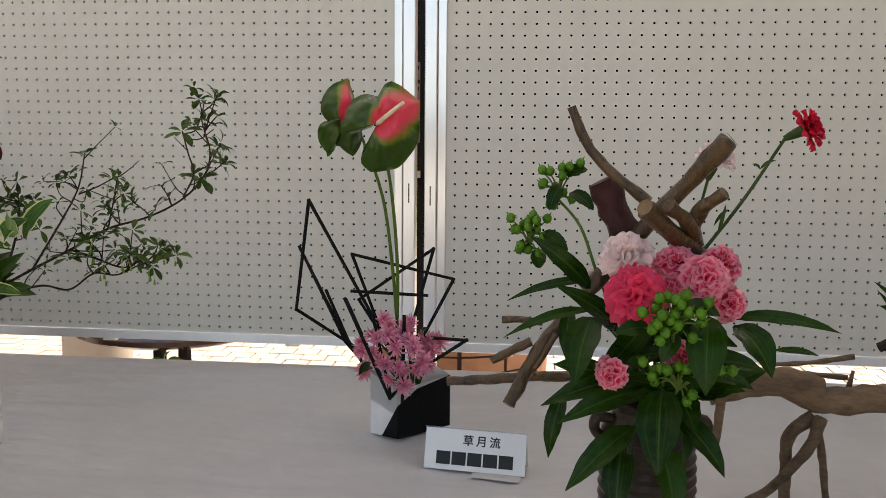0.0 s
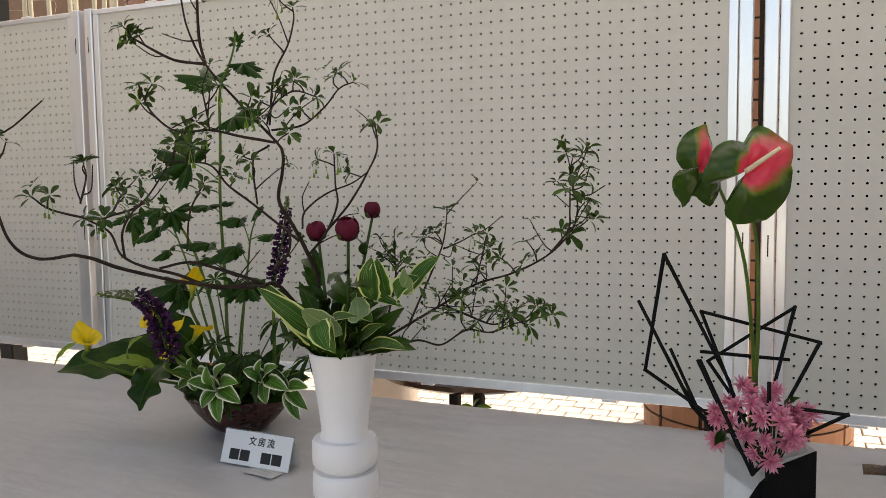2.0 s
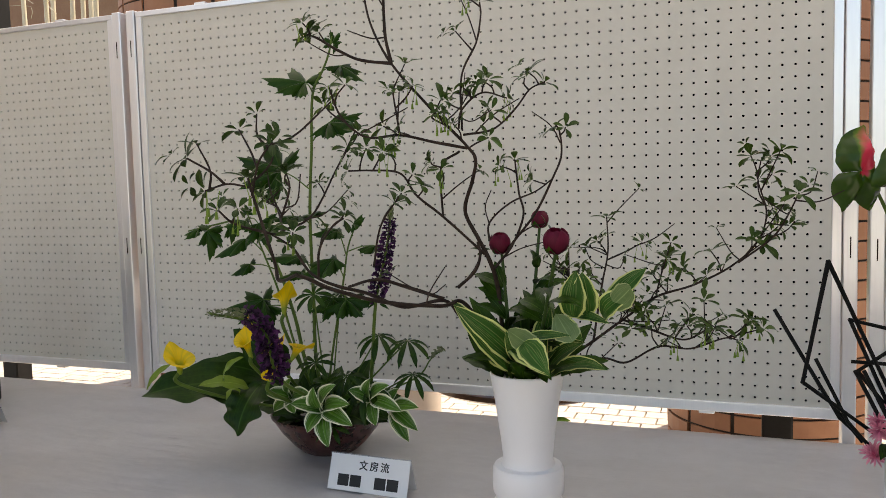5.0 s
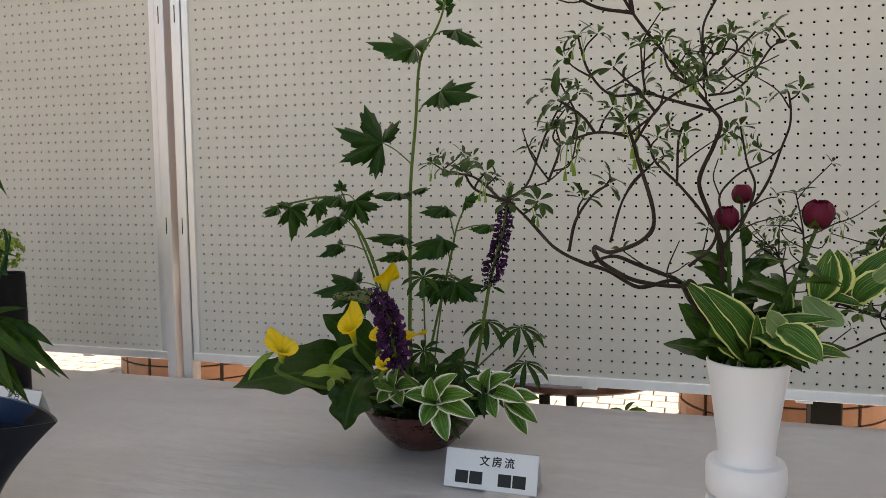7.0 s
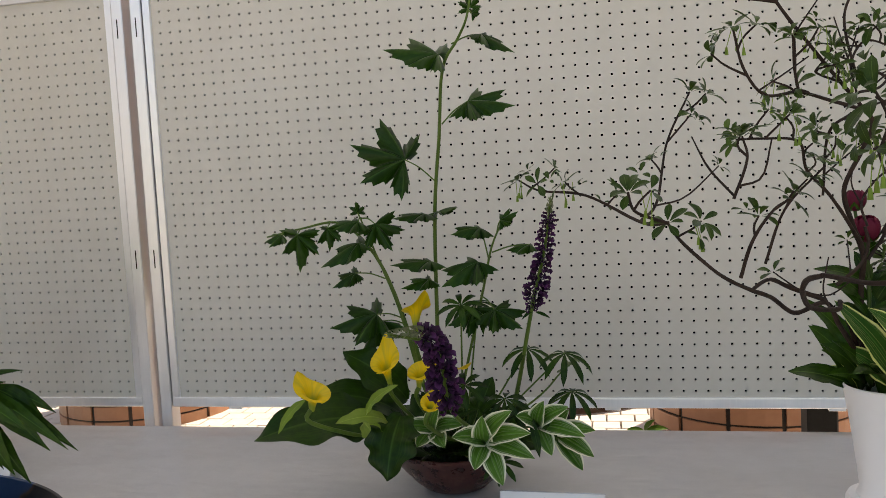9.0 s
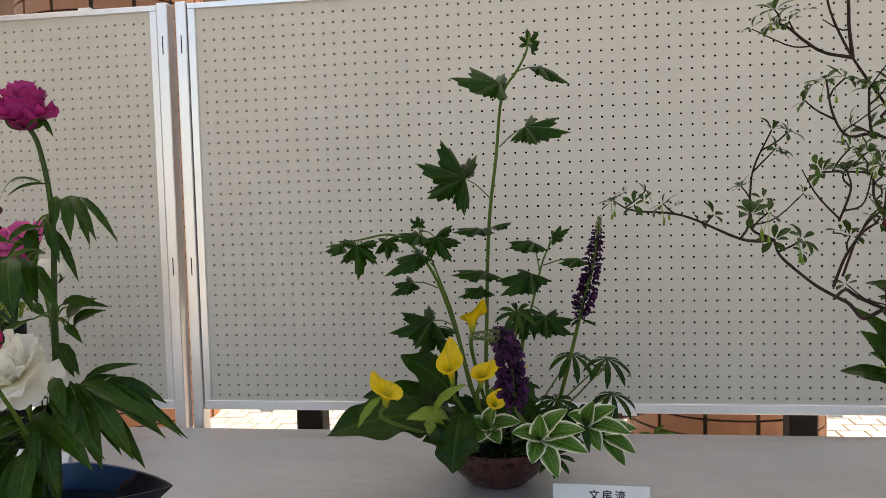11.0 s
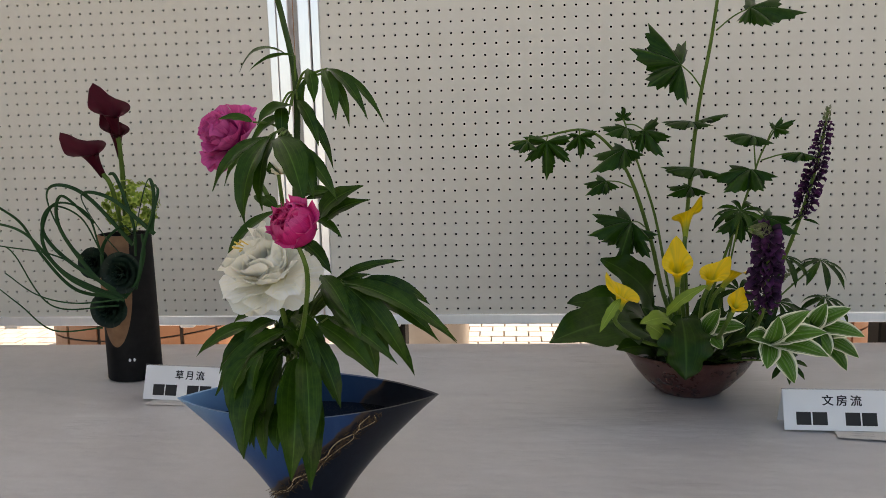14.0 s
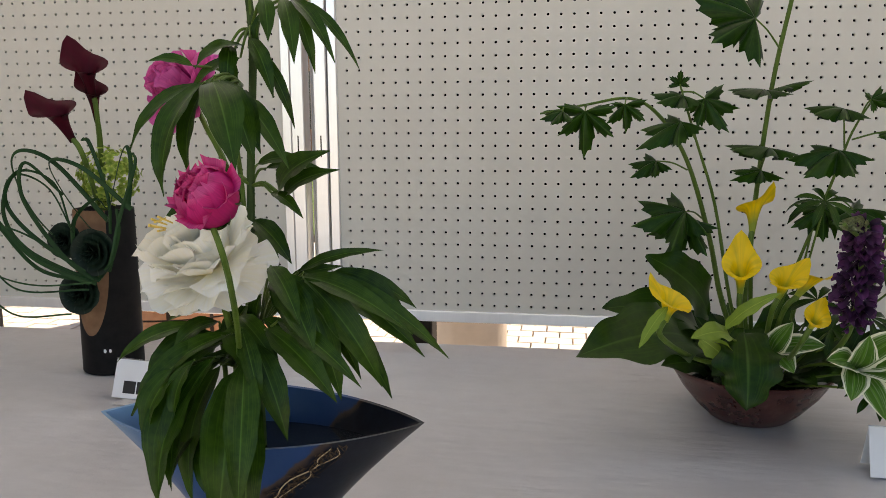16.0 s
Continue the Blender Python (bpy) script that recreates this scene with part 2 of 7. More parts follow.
def tube(bm, pts, r0, r1=None, segs=8, n=None, knob=0.0, smooth_path=True, power=1.0, flat=1.0):
    """A tapered, closed tube along pts; knob makes it lumpy."""
    r1 = r0 if r1 is None else r1
    path = spline(pts, n or max(6, 5 * (len(pts) - 1))) if smooth_path else [Vector(q) for q in pts]
    rings, side = [], None
    for i, c in enumerate(path):
        d = (path[min(i + 1, len(path) - 1)] - path[max(i - 1, 0)]).normalized()
        if side is None:
            side = d.orthogonal().normalized()
        side = (side - d * side.dot(d)).normalized()
        up = d.cross(side)
        f = i / (len(path) - 1)
        r = r0 + (r1 - r0) * f ** power
        ring = []
        for k in range(segs):
            a = 2 * math.pi * k / segs
            rr = r * (1 + knob * noise.noise(c * 60 + Vector((math.cos(a), math.sin(a), 0)) * 0.8))
            ring.append(bm.verts.new(c + side * rr * math.cos(a) + up * rr * math.sin(a) * flat))
        rings.append(ring)
    for a, b in zip(rings, rings[1:]):
        for k in range(segs):
            bm.faces.new((a[k], a[(k + 1) % segs], b[(k + 1) % segs], b[k]))
    bm.faces.new(rings[0][::-1])
    bm.faces.new(rings[-1])
    return path


def lathe(bm, profile, segs=48, at=(0, 0, 0), squash=1.0, closed=False):
    """Turned body from (radius, height) pairs; squash flattens it in y."""
    rings = []
    for r, z in profile:
        if r < 1e-5:
            rings.append([bm.verts.new((at[0], at[1], at[2] + z))])
        else:
            rings.append([bm.verts.new((at[0] + r * math.cos(2 * math.pi * k / segs), at[1] + squash * r * math.sin(2 * math.pi * k / segs), at[2] + z)) for k in range(segs)])
    for a, b in zip(rings, rings[1:]):
        for k in range(segs):
            q = [a[k % len(a)], a[(k + 1) % len(a)], b[(k + 1) % len(b)], b[k % len(b)]]
            q = list(dict.fromkeys(q))
            if len(q) > 2:
                bm.faces.new(q)


def uvlayer(bm):
    return bm.loops.layers.uv.verify()


def sheet(bm, grid, uvs):
    """Faces over a grid of points with their uv pairs."""
    lay = uvlayer(bm)
    vs = [[bm.verts.new(p) for p in row] for row in grid]
    for i in range(len(vs) - 1):
        for j in range(len(vs[0]) - 1):
            f = bm.faces.new((vs[i][j], vs[i + 1][j], vs[i + 1][j + 1], vs[i][j + 1]))
            for lp, (a, b) in zip(f.loops, ((i, j), (i + 1, j), (i + 1, j + 1), (i, j + 1))):
                lp[lay].uv = uvs[a][b]


def blade(bm, base, tip, w, face=(0, -0.8, 0.6), arch=0.12, prof=(0.8, 1.0), cup=0.25, wave=0.0, n=9, m=4, twist=0.0, stalk=0.0):
    """A leaf from base to tip, w wide at its widest, its upper side towards face, arched by a part of its length."""
    base, tip, face = Vector(base), Vector(tip), Vector(face).normalized()
    ax = tip - base
    ln = ax.length
    d0 = ax / ln
    f0 = (face - d0 * face.dot(d0))
    f0 = f0.normalized() if f0.length > 1e-4 else d0.orthogonal().normalized()
    a, b = prof
    top = (a / (a + b)) ** a * (b / (a + b)) ** b
    ph = (base.x * 91 + tip.z * 57) % 6.28
    grid, uvs = [], []
    for i in range(n + 1):
        t = i / n
        c = base + ax * t + f0 * (arch * ln * 4 * t * (1 - t))
        tan = (ax + f0 * (arch * ln * 4 * (1 - 2 * t))).normalized()
        nn = (f0 - tan * f0.dot(tan)).normalized()
        side = tan.cross(nn)
        tw = twist * t
        side, nn = side * math.cos(tw) + nn * math.sin(tw), nn * math.cos(tw) - side * math.sin(tw)
        tt = max(0.0, (t - stalk) / (1 - stalk))
        hw = 0.5 * w * max(0.02, (tt ** a) * ((1 - tt) ** b) / top)
        row, ur = [], []
        for j in range(m + 1):
            u = 2 * j / m - 1
            lift = cup * hw * abs(u) ** 1.4 + wave * w * math.sin(t * 17 + ph + (1.7 if u > 0 else 0)) * abs(u) ** 2
            rim = 1 + 1.7 * wave * math.sin(t * 23 + ph + (2.1 if u > 0 else 0)) * u * u
            row.append(c + side * u * hw * rim + nn * lift)
            ur.append((0.5 + 0.5 * u, t))
        grid.append(row)
        uvs.append(ur)
    sheet(bm, grid, uvs)


def palm(bm, centre, toward, face, size, lobes=5, depth=0.5, span=2.5, droop=0.25, teeth=0.05, rings=6, per=10):
    """A lobed leaf: its stalk joins at centre, the middle lobe points toward, the upper side looks to face."""
    centre, d, f = Vector(centre), Vector(toward).normalized(), Vector(face).normalized()
    f = (f - d * f.dot(d)).normalized()
    s = d.cross(f)
    grid, uvs = [], []
    cols = lobes * per
    for i in range(rings + 1):
        q = i / rings
        row, ur = [], []
        for j in range(cols + 1):
            th = -span + 2 * span * j / cols
            ph = (j / per) % 1.0 if j < cols else 1.0
            lobe = 0.72 * (1 - abs(2 * ph - 1)) ** 0.85 + 0.28 * math.sin(math.pi * ph) ** 0.6
            big = (1.0 - 0.42 * (abs(th) / span) ** 1.4) * (1 + 0.3 * noise.noise(centre * 31 + Vector((min(j, cols - 1) // per * 2.3, 0, 0))))
            r = size * big * ((1 - depth) + depth * lobe) + size * teeth * (1 if j % 2 else -0.6) * (0 if ph in (0.0, 1.0) else 1)
            r *= q
            ridge = size * q * (0.15 * (lobe - 0.6) - 0.05 * abs(ph - 0.5) * (j % 2))
            p = centre + d * math.cos(th) * r + s * math.sin(th) * r + f * (ridge - droop * size * q * q * (0.6 + 0.4 * math.cos(th)))
            row.append(p)
            ur.append((0.5 + 0.5 * (2 * ph - 1) * 0.9, q))
        grid.append(row)
        uvs.append(ur)
    sheet(bm, grid, uvs)


def petal(bm, base, d, face, ln, w, cup=0.3, ruffle=0.0, curl=0.0, n=5, m=6, tipcut=0.0, narrow=0.25, seed=0.0):
    """A fan-shaped petal from base along d, hollow towards face."""
    base, d, face = Vector(base), Vector(d).normalized(), Vector(face).normalized()
    f = face - d * face.dot(d)
    f = f.normalized() if f.length > 1e-4 else d.orthogonal().normalized()
    s = d.cross(f)
    grid, uvs = [], []
    for i in range(n + 1):
        t = i / n
        row, ur = [], []
        for j in range(m + 1):
            u = 2 * j / m - 1
            hw = 0.5 * w * (narrow + (1 - narrow) * math.sin(min(1.0, t * 1.15) * math.pi * 0.5))
            end = ln * t * (1 - 0.22 * abs(u) ** 2.2 * t - tipcut * t * (0.5 + 0.5 * math.sin(u * 9 + seed * 7)))
            lift = cup * ln * (t * t * 0.55 + 0.45 * u * u * t) - curl * ln * max(0, t - 0.55) ** 2 * 3
            lift += ruffle * ln * t * t * math.sin(u * 6.5 + seed * 5.1 + t * 2)
            row.append(base + d * end + s * u * hw + f * lift)
            ur.append((0.5 + 0.5 * u, t))
        grid.append(row)
        uvs.append(ur)
    sheet(bm, grid, uvs)


def frame_of(axis):
    a = Vector(axis).normalized()
    s = a.orthogonal().normalized()
    return a, s, a.cross(s)


def blob(bm, c, r, sub=2, scale=(1, 1, 1)):
    bmesh.ops.create_icosphere(bm, subdivisions=sub, radius=r, matrix=Matrix.LocRotScale(Vector(c), None, Vector(scale)))


# ---- ground and far surroundings ----
bm = bmesh.new()
box(bm, (-60, -30, -0.3), (60, 70, -0.03))
tagged(part("ground", bm, M_SAND, smooth=False), "sandy paving bed running to the horizon", "ground", kind="structure")

bm = bmesh.new()
gx = np.linspace(-40, 40, 60)
gy = np.linspace(7.6, 21.0, 30)
vs = [[bm.verts.new((x, y, 0.03 + 0.05 * noise.noise(Vector((x * 0.6, y * 0.6, 0))))) for y in gy] for x in gx]
for i in range(59):
    for j in range(29):
        bm.faces.new((vs[i][j], vs[i + 1][j], vs[i + 1][j + 1], vs[i][j + 1]))
lawn = part("lawn", bm, M_GRASS)
tagged(lawn, "sunlit green lawn beyond the paving", "lawn", kind="stuff")


def far_building():
    b = thing("building", "brown brick building with dark windows behind the lawn", "building", at=(0, 22, 0))
    bm = bmesh.new()
    box(bm, (-40, 22, 0), (40, 23, 0.9))
    box(bm, (-40, 22, 2.5), (40, 23, 9.0))
    for k in range(21):
        box(bm, (-40 + k * 4 - 0.4, 22.02, 0.9), (-40 + k * 4 + 0.4, 22.98, 2.5))
    part("wall", bm, M_TILE, b, smooth=False)
    for k in range(20):
        w = bmesh.new()
        box(w, (-40 + k * 4 + 0.4, 22.3, 0.9), (-40 + k * 4 + 3.6, 22.36, 2.5))
        part("window", w, M_GLASSDARK, b, smooth=False)
    bm = bmesh.new()
    box(bm, (-40.3, 21.7, 9.0), (40.3, 23.3, 9.3), 0.03)
    part("roof", bm, M_CONC, b, smooth=False)


far_building()


def tiled_column(x, y, r, height, name_label):
    c = thing("column", name_label, "column", "tiled columns", at=(x, y, -0.03))
    bm = bmesh.new()
    lathe(bm, [(0, 0), (r, 0), (r, height), (0, height)], 40, (x, y, -0.03))
    part("core", bm, M_JOINT, c)
    courses, per = int(height / 0.083), max(8, round(2 * math.pi * r / 0.215))
    bm = bmesh.new()
    for k in range(courses):
        z0, z1 = -0.03 + k * 0.083 + 0.005, -0.03 + (k + 1) * 0.083 - 0.005
        for q in range(per):
            a0 = 2 * math.pi * q / per + 0.03
            a1 = 2 * math.pi * (q + 1) / per - 0.012
            ri, ro = r + 0.001, r + 0.012 + rnd.uniform(-0.002, 0.002)
            cols = [a0 + (a1 - a0) * i / 3 for i in range(4)]
            fr = [[bm.verts.new((x + ro * math.cos(a), y + ro * math.sin(a), z)) for a in cols] for z in (z0, z1)]
            bk = [[bm.verts.new((x + ri * math.cos(a), y + ri * math.sin(a), z)) for a in cols] for z in (z0, z1)]
            for i in range(3):
                bm.faces.new((fr[0][i], fr[0][i + 1], fr[1][i + 1], fr[1][i]))
                bm.faces.new((fr[1][i], fr[1][i + 1], bk[1][i + 1], bk[1][i]))
                bm.faces.new((bk[0][i], bk[0][i + 1], fr[0][i + 1], fr[0][i]))
            bm.faces.new((fr[0][0], fr[1][0], bk[1][0], bk[0][0]))
            bm.faces.new((fr[0][3], bk[0][3], bk[1][3], fr[1][3]))
    t = part("tile_cladding", bm, M_TILE, c, smooth=False)
    t["kind"] = "stuff"


tiled_column(-0.43, 3.98, 0.46, 4.2, "round column clad in terracotta tiles")
tiled_column(-3.8, 4.3, 0.5, 4.2, "round column clad in terracotta tiles")
tiled_column(3.2, 4.3, 0.45, 4.2, "round column clad in terracotta tiles")


def tent_post(x, y):
    p = thing("tent_post", "square black steel tent post standing on the paving", "post", "tent posts", at=(x, y, 0))
    bm = bmesh.new()
    box(bm, (x - 0.045, y - 0.045, 0.01), (x + 0.045, y + 0.045, 2.62), 0.006)
    part("pole", bm, M_BLACK, p, smooth=False)
    bm = bmesh.new()
    box(bm, (x - 0.1, y - 0.1, -0.002), (x + 0.1, y + 0.1, 0.012), 0.003)
    part("foot_plate", bm, M_BLACK, p, smooth=False)
    return p


for px, py in ((-3.76, 2.7), (-2.07, 2.45), (1.2, 2.6)):
    tent_post(px, py)
post = tent_post(-0.445, 2.6)
M_TAPE = grainy("brown_grey_tape", (0.16, 0.13, 0.11), (0.24, 0.2, 0.17), 40.0, 0.6)
bm = bmesh.new()
box(bm, (-0.462, 2.5525, 1.2), (-0.43, 2.5548, 1.46), 0.0006)
tape = part("label_strip", bm, M_TAPE, post, "brown-grey label strip with illegible marks", smooth=False)
for k in range(11):
    bm = bmesh.new()
    box(bm, (-0.455, 2.5512, 1.215 + k * 0.022), (-0.437 + 0.003 * (k % 3), 2.5526, 1.227 + k * 0.022))
    part("bar", bm, M_BLACK, tape, smooth=False)
bm = bmesh.new()
box(bm, (-0.452, 2.5525, 1.085), (-0.428, 2.5545, 1.108), 0.0006)
part("sticker", bm, M_CONC, post, "small pale sticker", smooth=False)


# unseen roof, added to block the sun and soften light on the table
def shade_roof():
    bm = bmesh.new()
    xs, ys = np.linspace(-6, 4, 41), np.linspace(0.35, 2.85, 23)
    top = [[bm.verts.new((x, y, 2.66 + 0.5 * (1 - abs(y - 1.47) / 1.4) - 0.03 * math.sin(x * 2.0) ** 2)) for y in ys] for x in xs]
    for i in range(40):
        for j in range(22):
            bm.faces.new((top[i][j], top[i + 1][j], top[i + 1][j + 1], top[i][j + 1]))
    r = bmesh.ops.solidify(bm, geom=bm.faces[:], thickness=0.004)
    return tagged(part("shade_ceiling", bm, M_CANVAS), "unseen white canvas roof added to shade the table", "tent roof", kind="structure")


shade_roof()
# unseen wall, added to cut the light on the east end
bm = bmesh.new()
box(bm, (1.6, -1.3, -0.02), (1.68, 1.66, 2.6), 0.004)
tagged(part("wall_east", bm, M_CONC, smooth=False), "unseen plain beige rendered wall added to shade the end", "wall", kind="structure")
# unseen wall, added to cut the light on the west end
bm = bmesh.new()
box(bm, (-3.9, -1.3, -0.02), (-3.82, 1.66, 2.6), 0.004)
tagged(part("wall_west", bm, M_CONC, smooth=False), "unseen plain beige rendered wall added to shade the end", "wall", kind="structure")


def round_table():
    t = thing("round_table", "dark brown round table standing on the paving", "table", at=(-1.25, 2.45, 0))
    bm = bmesh.new()
    lathe(bm, [(0, 0.515), (0.12, 0.517), (0.24, 0.53), (0.315, 0.552), (0.335, 0.563), (0.335, 0.578), (0.325, 0.583), (0, 0.583)], 56, (-1.22, 2.45, 0.03))
    part("tabletop", bm, M_BROWN, t)
    for lx in (-1.303, -1.215):
        bm = bmesh.new()
        box(bm, (lx - 0.016, 2.435, 0.0), (lx + 0.016, 2.475, 0.55), 0.004)
        part("leg", bm, M_BLACK, t, smooth=False)
    bm = bmesh.new()
    box(bm, (-1.41, 2.28, -0.006), (-1.1, 2.63, 0.006), 0.006)
    part("base_plate", bm, M_BLACK, t, smooth=False)


round_table()
bm = bmesh.new()
lathe(bm, [(0, 0), (0.15, 0), (0.15, 0.5), (0.135, 0.53), (0, 0.535)], 40, (-2.03, 3.35, -0.03))
tagged(part("bollard", bm, M_CONC), "plain beige rendered round bollard on the paving", "bollard")


def bamboo():
    b = thing("bamboo_clump", "pale dry bamboo canes with fine twigs", "bamboo", at=(-6.9, 6, 0))
    m = grainy("dry_bamboo", (0.5, 0.43, 0.28), (0.66, 0.6, 0.44), 6.0, 0.5, 80.0, 0.1, 0.001, (1, 1, 0.2))
    rr = random.Random(3)
    for k in range(9):
        x = -7.5 + k * 0.15 + rr.uniform(-0.03, 0.03)
        y = 6.0 + rr.uniform(-0.1, 0.2)
        lean = rr.uniform(-0.12, 0.12)
        bm = bmesh.new()
        tube(bm, [(x, y, -0.03), (x + lean, y, 1.6), (x + lean * 1.8, y, 3.8)], 0.035, 0.02, 10, 14)
        part("cane", bm, m, b)
    bm = bmesh.new()
    for k in range(40):
        x, z = rr.uniform(-7.6, -6.1), rr.uniform(1.5, 3.6)
        tube(bm, [(x, 6.0, z), (x + rr.uniform(-0.12, 0.12), 5.95, z + 0.1), (x + rr.uniform(-0.25, 0.25), 5.9, z + 0.12)], 0.003, 0.0015, 4, 4)
    part("twigs", bm, m, b)["kind"] = "stuff"


bamboo()


def weed():
    w = thing("weed", "small green weed standing on the paving behind the table", "weed", at=(-0.997, 1.85, -0.008))
    m = leaf_mat("weed_leaf_green", (0.02, 0.05, 0.006), (0.09, 0.17, 0.02))
    bm = bmesh.new()
    tube(bm, [(-0.997, 1.85, -0.008), (-1.004, 1.852, 0.3), (-0.998, 1.85, 0.63)], 0.003, 0.0015, 6, 10)
    part("stem", bm, m, w)
    for tip, wd in (((-0.945, 1.84, 0.64), 0.018), ((-1.04, 1.85, 0.635), 0.014), ((-0.975, 1.83, 0.665), 0.016)):
        bm = bmesh.new()
        blade(bm, (-0.998, 1.85, 0.628), tip, wd, (0, -0.6, 0.8), 0.15)
        part("leaf", bm, m, w)


weed()


# ---- the show table ----
def show_table():
    t = thing("show_table", "long trestle table covered with a white cloth", "table", at=(-1.2, 1.05, 0))
    bm = bmesh.new()
    box(bm, (-3.74, 0.42, TZ - 0.042), (1.46, 1.655, TZ - 0.013), 0.004)
    part("tabletop", bm, M_BROWN, t, smooth=False)
    for x in (-3.6, -2.3, -0.2, 1.4):
        for y in (0.5, 1.58):
            bm = bmesh.new()
            box(bm, (x - 0.02, y - 0.02, -0.03), (x + 0.02, y + 0.02, TZ - 0.042), 0.003)
            part("leg", bm, M_ALU_D, t, smooth=False)


show_table()


def table_cloth(x0, x1, lift, label):
    bm = bmesh.new()
    xs = np.linspace(x0, x1, int((x1 - x0) / 0.03))
    prof = [(0.40, 0.05), (0.402, 0.35), (0.405, TZ - 0.05), (0.41, TZ - 0.012), (0.425, TZ - 0.001)]
    prof += [(y, TZ) for y in np.linspace(0.46, 1.645, 64)]
    prof += [(1.66, TZ - 0.001), (1.668, TZ - 0.01), (1.67, TZ - 0.05), (1.672, 0.45)]
    rows = []
    for x in xs:
        row = []
        for y, z in prof:
            dz = dy = 0.0
            if z > TZ - 0.0005:
                dz = 0.0046 * noise.noise(Vector((x * 1.3 + y * 1.5, y * 8.0 - x * 0.8, 3))) + 0.0013 * noise.noise(Vector((x * 5 - y * 6, y * 11 + x * 3, 1))) + 0.0026 * (1 - abs(noise.noise(Vector((x * 2.2 + y * 3, y * 9 - x * 2.5, 8)))) * 2) ** 3 - 0.0034
            elif z < TZ - 0.02:
                dy = 0.02 * math.sin(x * 11 + 2 * noise.noise(Vector((x, 0, 0)))) * min(1, (TZ - z) * 3) * (1 if y < 1 else 0.25)
            row.append(bm.verts.new((x, y + dy, z + dz + lift)))
        rows.append(row)
    for a, b in zip(rows, rows[1:]):
        for k in range(len(prof) - 1):
            bm.faces.new((a[k], b[k], b[k + 1], a[k + 1]))
    return tagged(part("tablecloth", bm, M_CLOTH), label, "tablecloth")


table_cloth(-3.77, -0.04, 0.0, "white cotton tablecloth with soft creases, draped over a table")
table_cloth(-0.09, 1.5, 0.0022, "white cotton tablecloth overlapping the next cloth")


# ---- peg board screens ----
def hole_board(x0, z0, cols, rows, x_lo, x_hi, z_lo, z_hi):
    """A board with open round holes on a grid: each cell is a square frame round an eight-sided hole."""
    y0, y1, r = PY, PY + 0.005, 0.0028
    verts, faces, ids = [], [], {}

    def v(x, y, z):
        k = (round(x, 5), round(y, 5), round(z, 5))
        if k not in ids:
            ids[k] = len(verts)
            verts.append(k)
        return ids[k]

    hp = HP / 2
    for i in range(cols):
        for j in range(rows):
            cx, cz = x0 + i * HP, z0 + j * HP
            rim = [(cx + r * math.cos(a), cz + r * math.sin(a)) for a in [math.pi / 4 * k + math.pi / 8 for k in range(8)]]
            f = [v(x, y0, z) for x, z in rim]
            b = [v(x, y1, z) for x, z in rim]
            sq = [v(cx + hp, y0, cz + hp), v(cx - hp, y0, cz + hp), v(cx - hp, y0, cz - hp), v(cx + hp, y0, cz - hp)]
            for k in range(4):
                q0, q1 = f[(2 * k) % 8], f[(2 * k + 1) % 8]
                nx = f[(2 * k + 2) % 8]
                faces.append((sq[k], q1, q0))
                faces.append((sq[k], sq[(k + 1) % 4], nx, q1))
            for k in range(8):
                faces.append((f[k], f[(k + 1) % 8], b[(k + 1) % 8], b[k]))
    xa, xb, za, zb = x0 - hp, x0 + (cols - 0.5) * HP, z0 - hp, z0 + (rows - 0.5) * HP
    for (a, b, c, d) in ((x_lo, xa, z_lo, z_hi), (xb, x_hi, z_lo, z_hi), (xa, xb, z_lo, za), (xa, xb, zb, z_hi)):
        faces.append((v(a, y0, c), v(b, y0, c), v(b, y0, d), v(a, y0, d)))
    me = bpy.data.meshes.new("board")
    me.from_pydata(verts, [], faces)
    me.materials.append(M_BOARD)
    return me


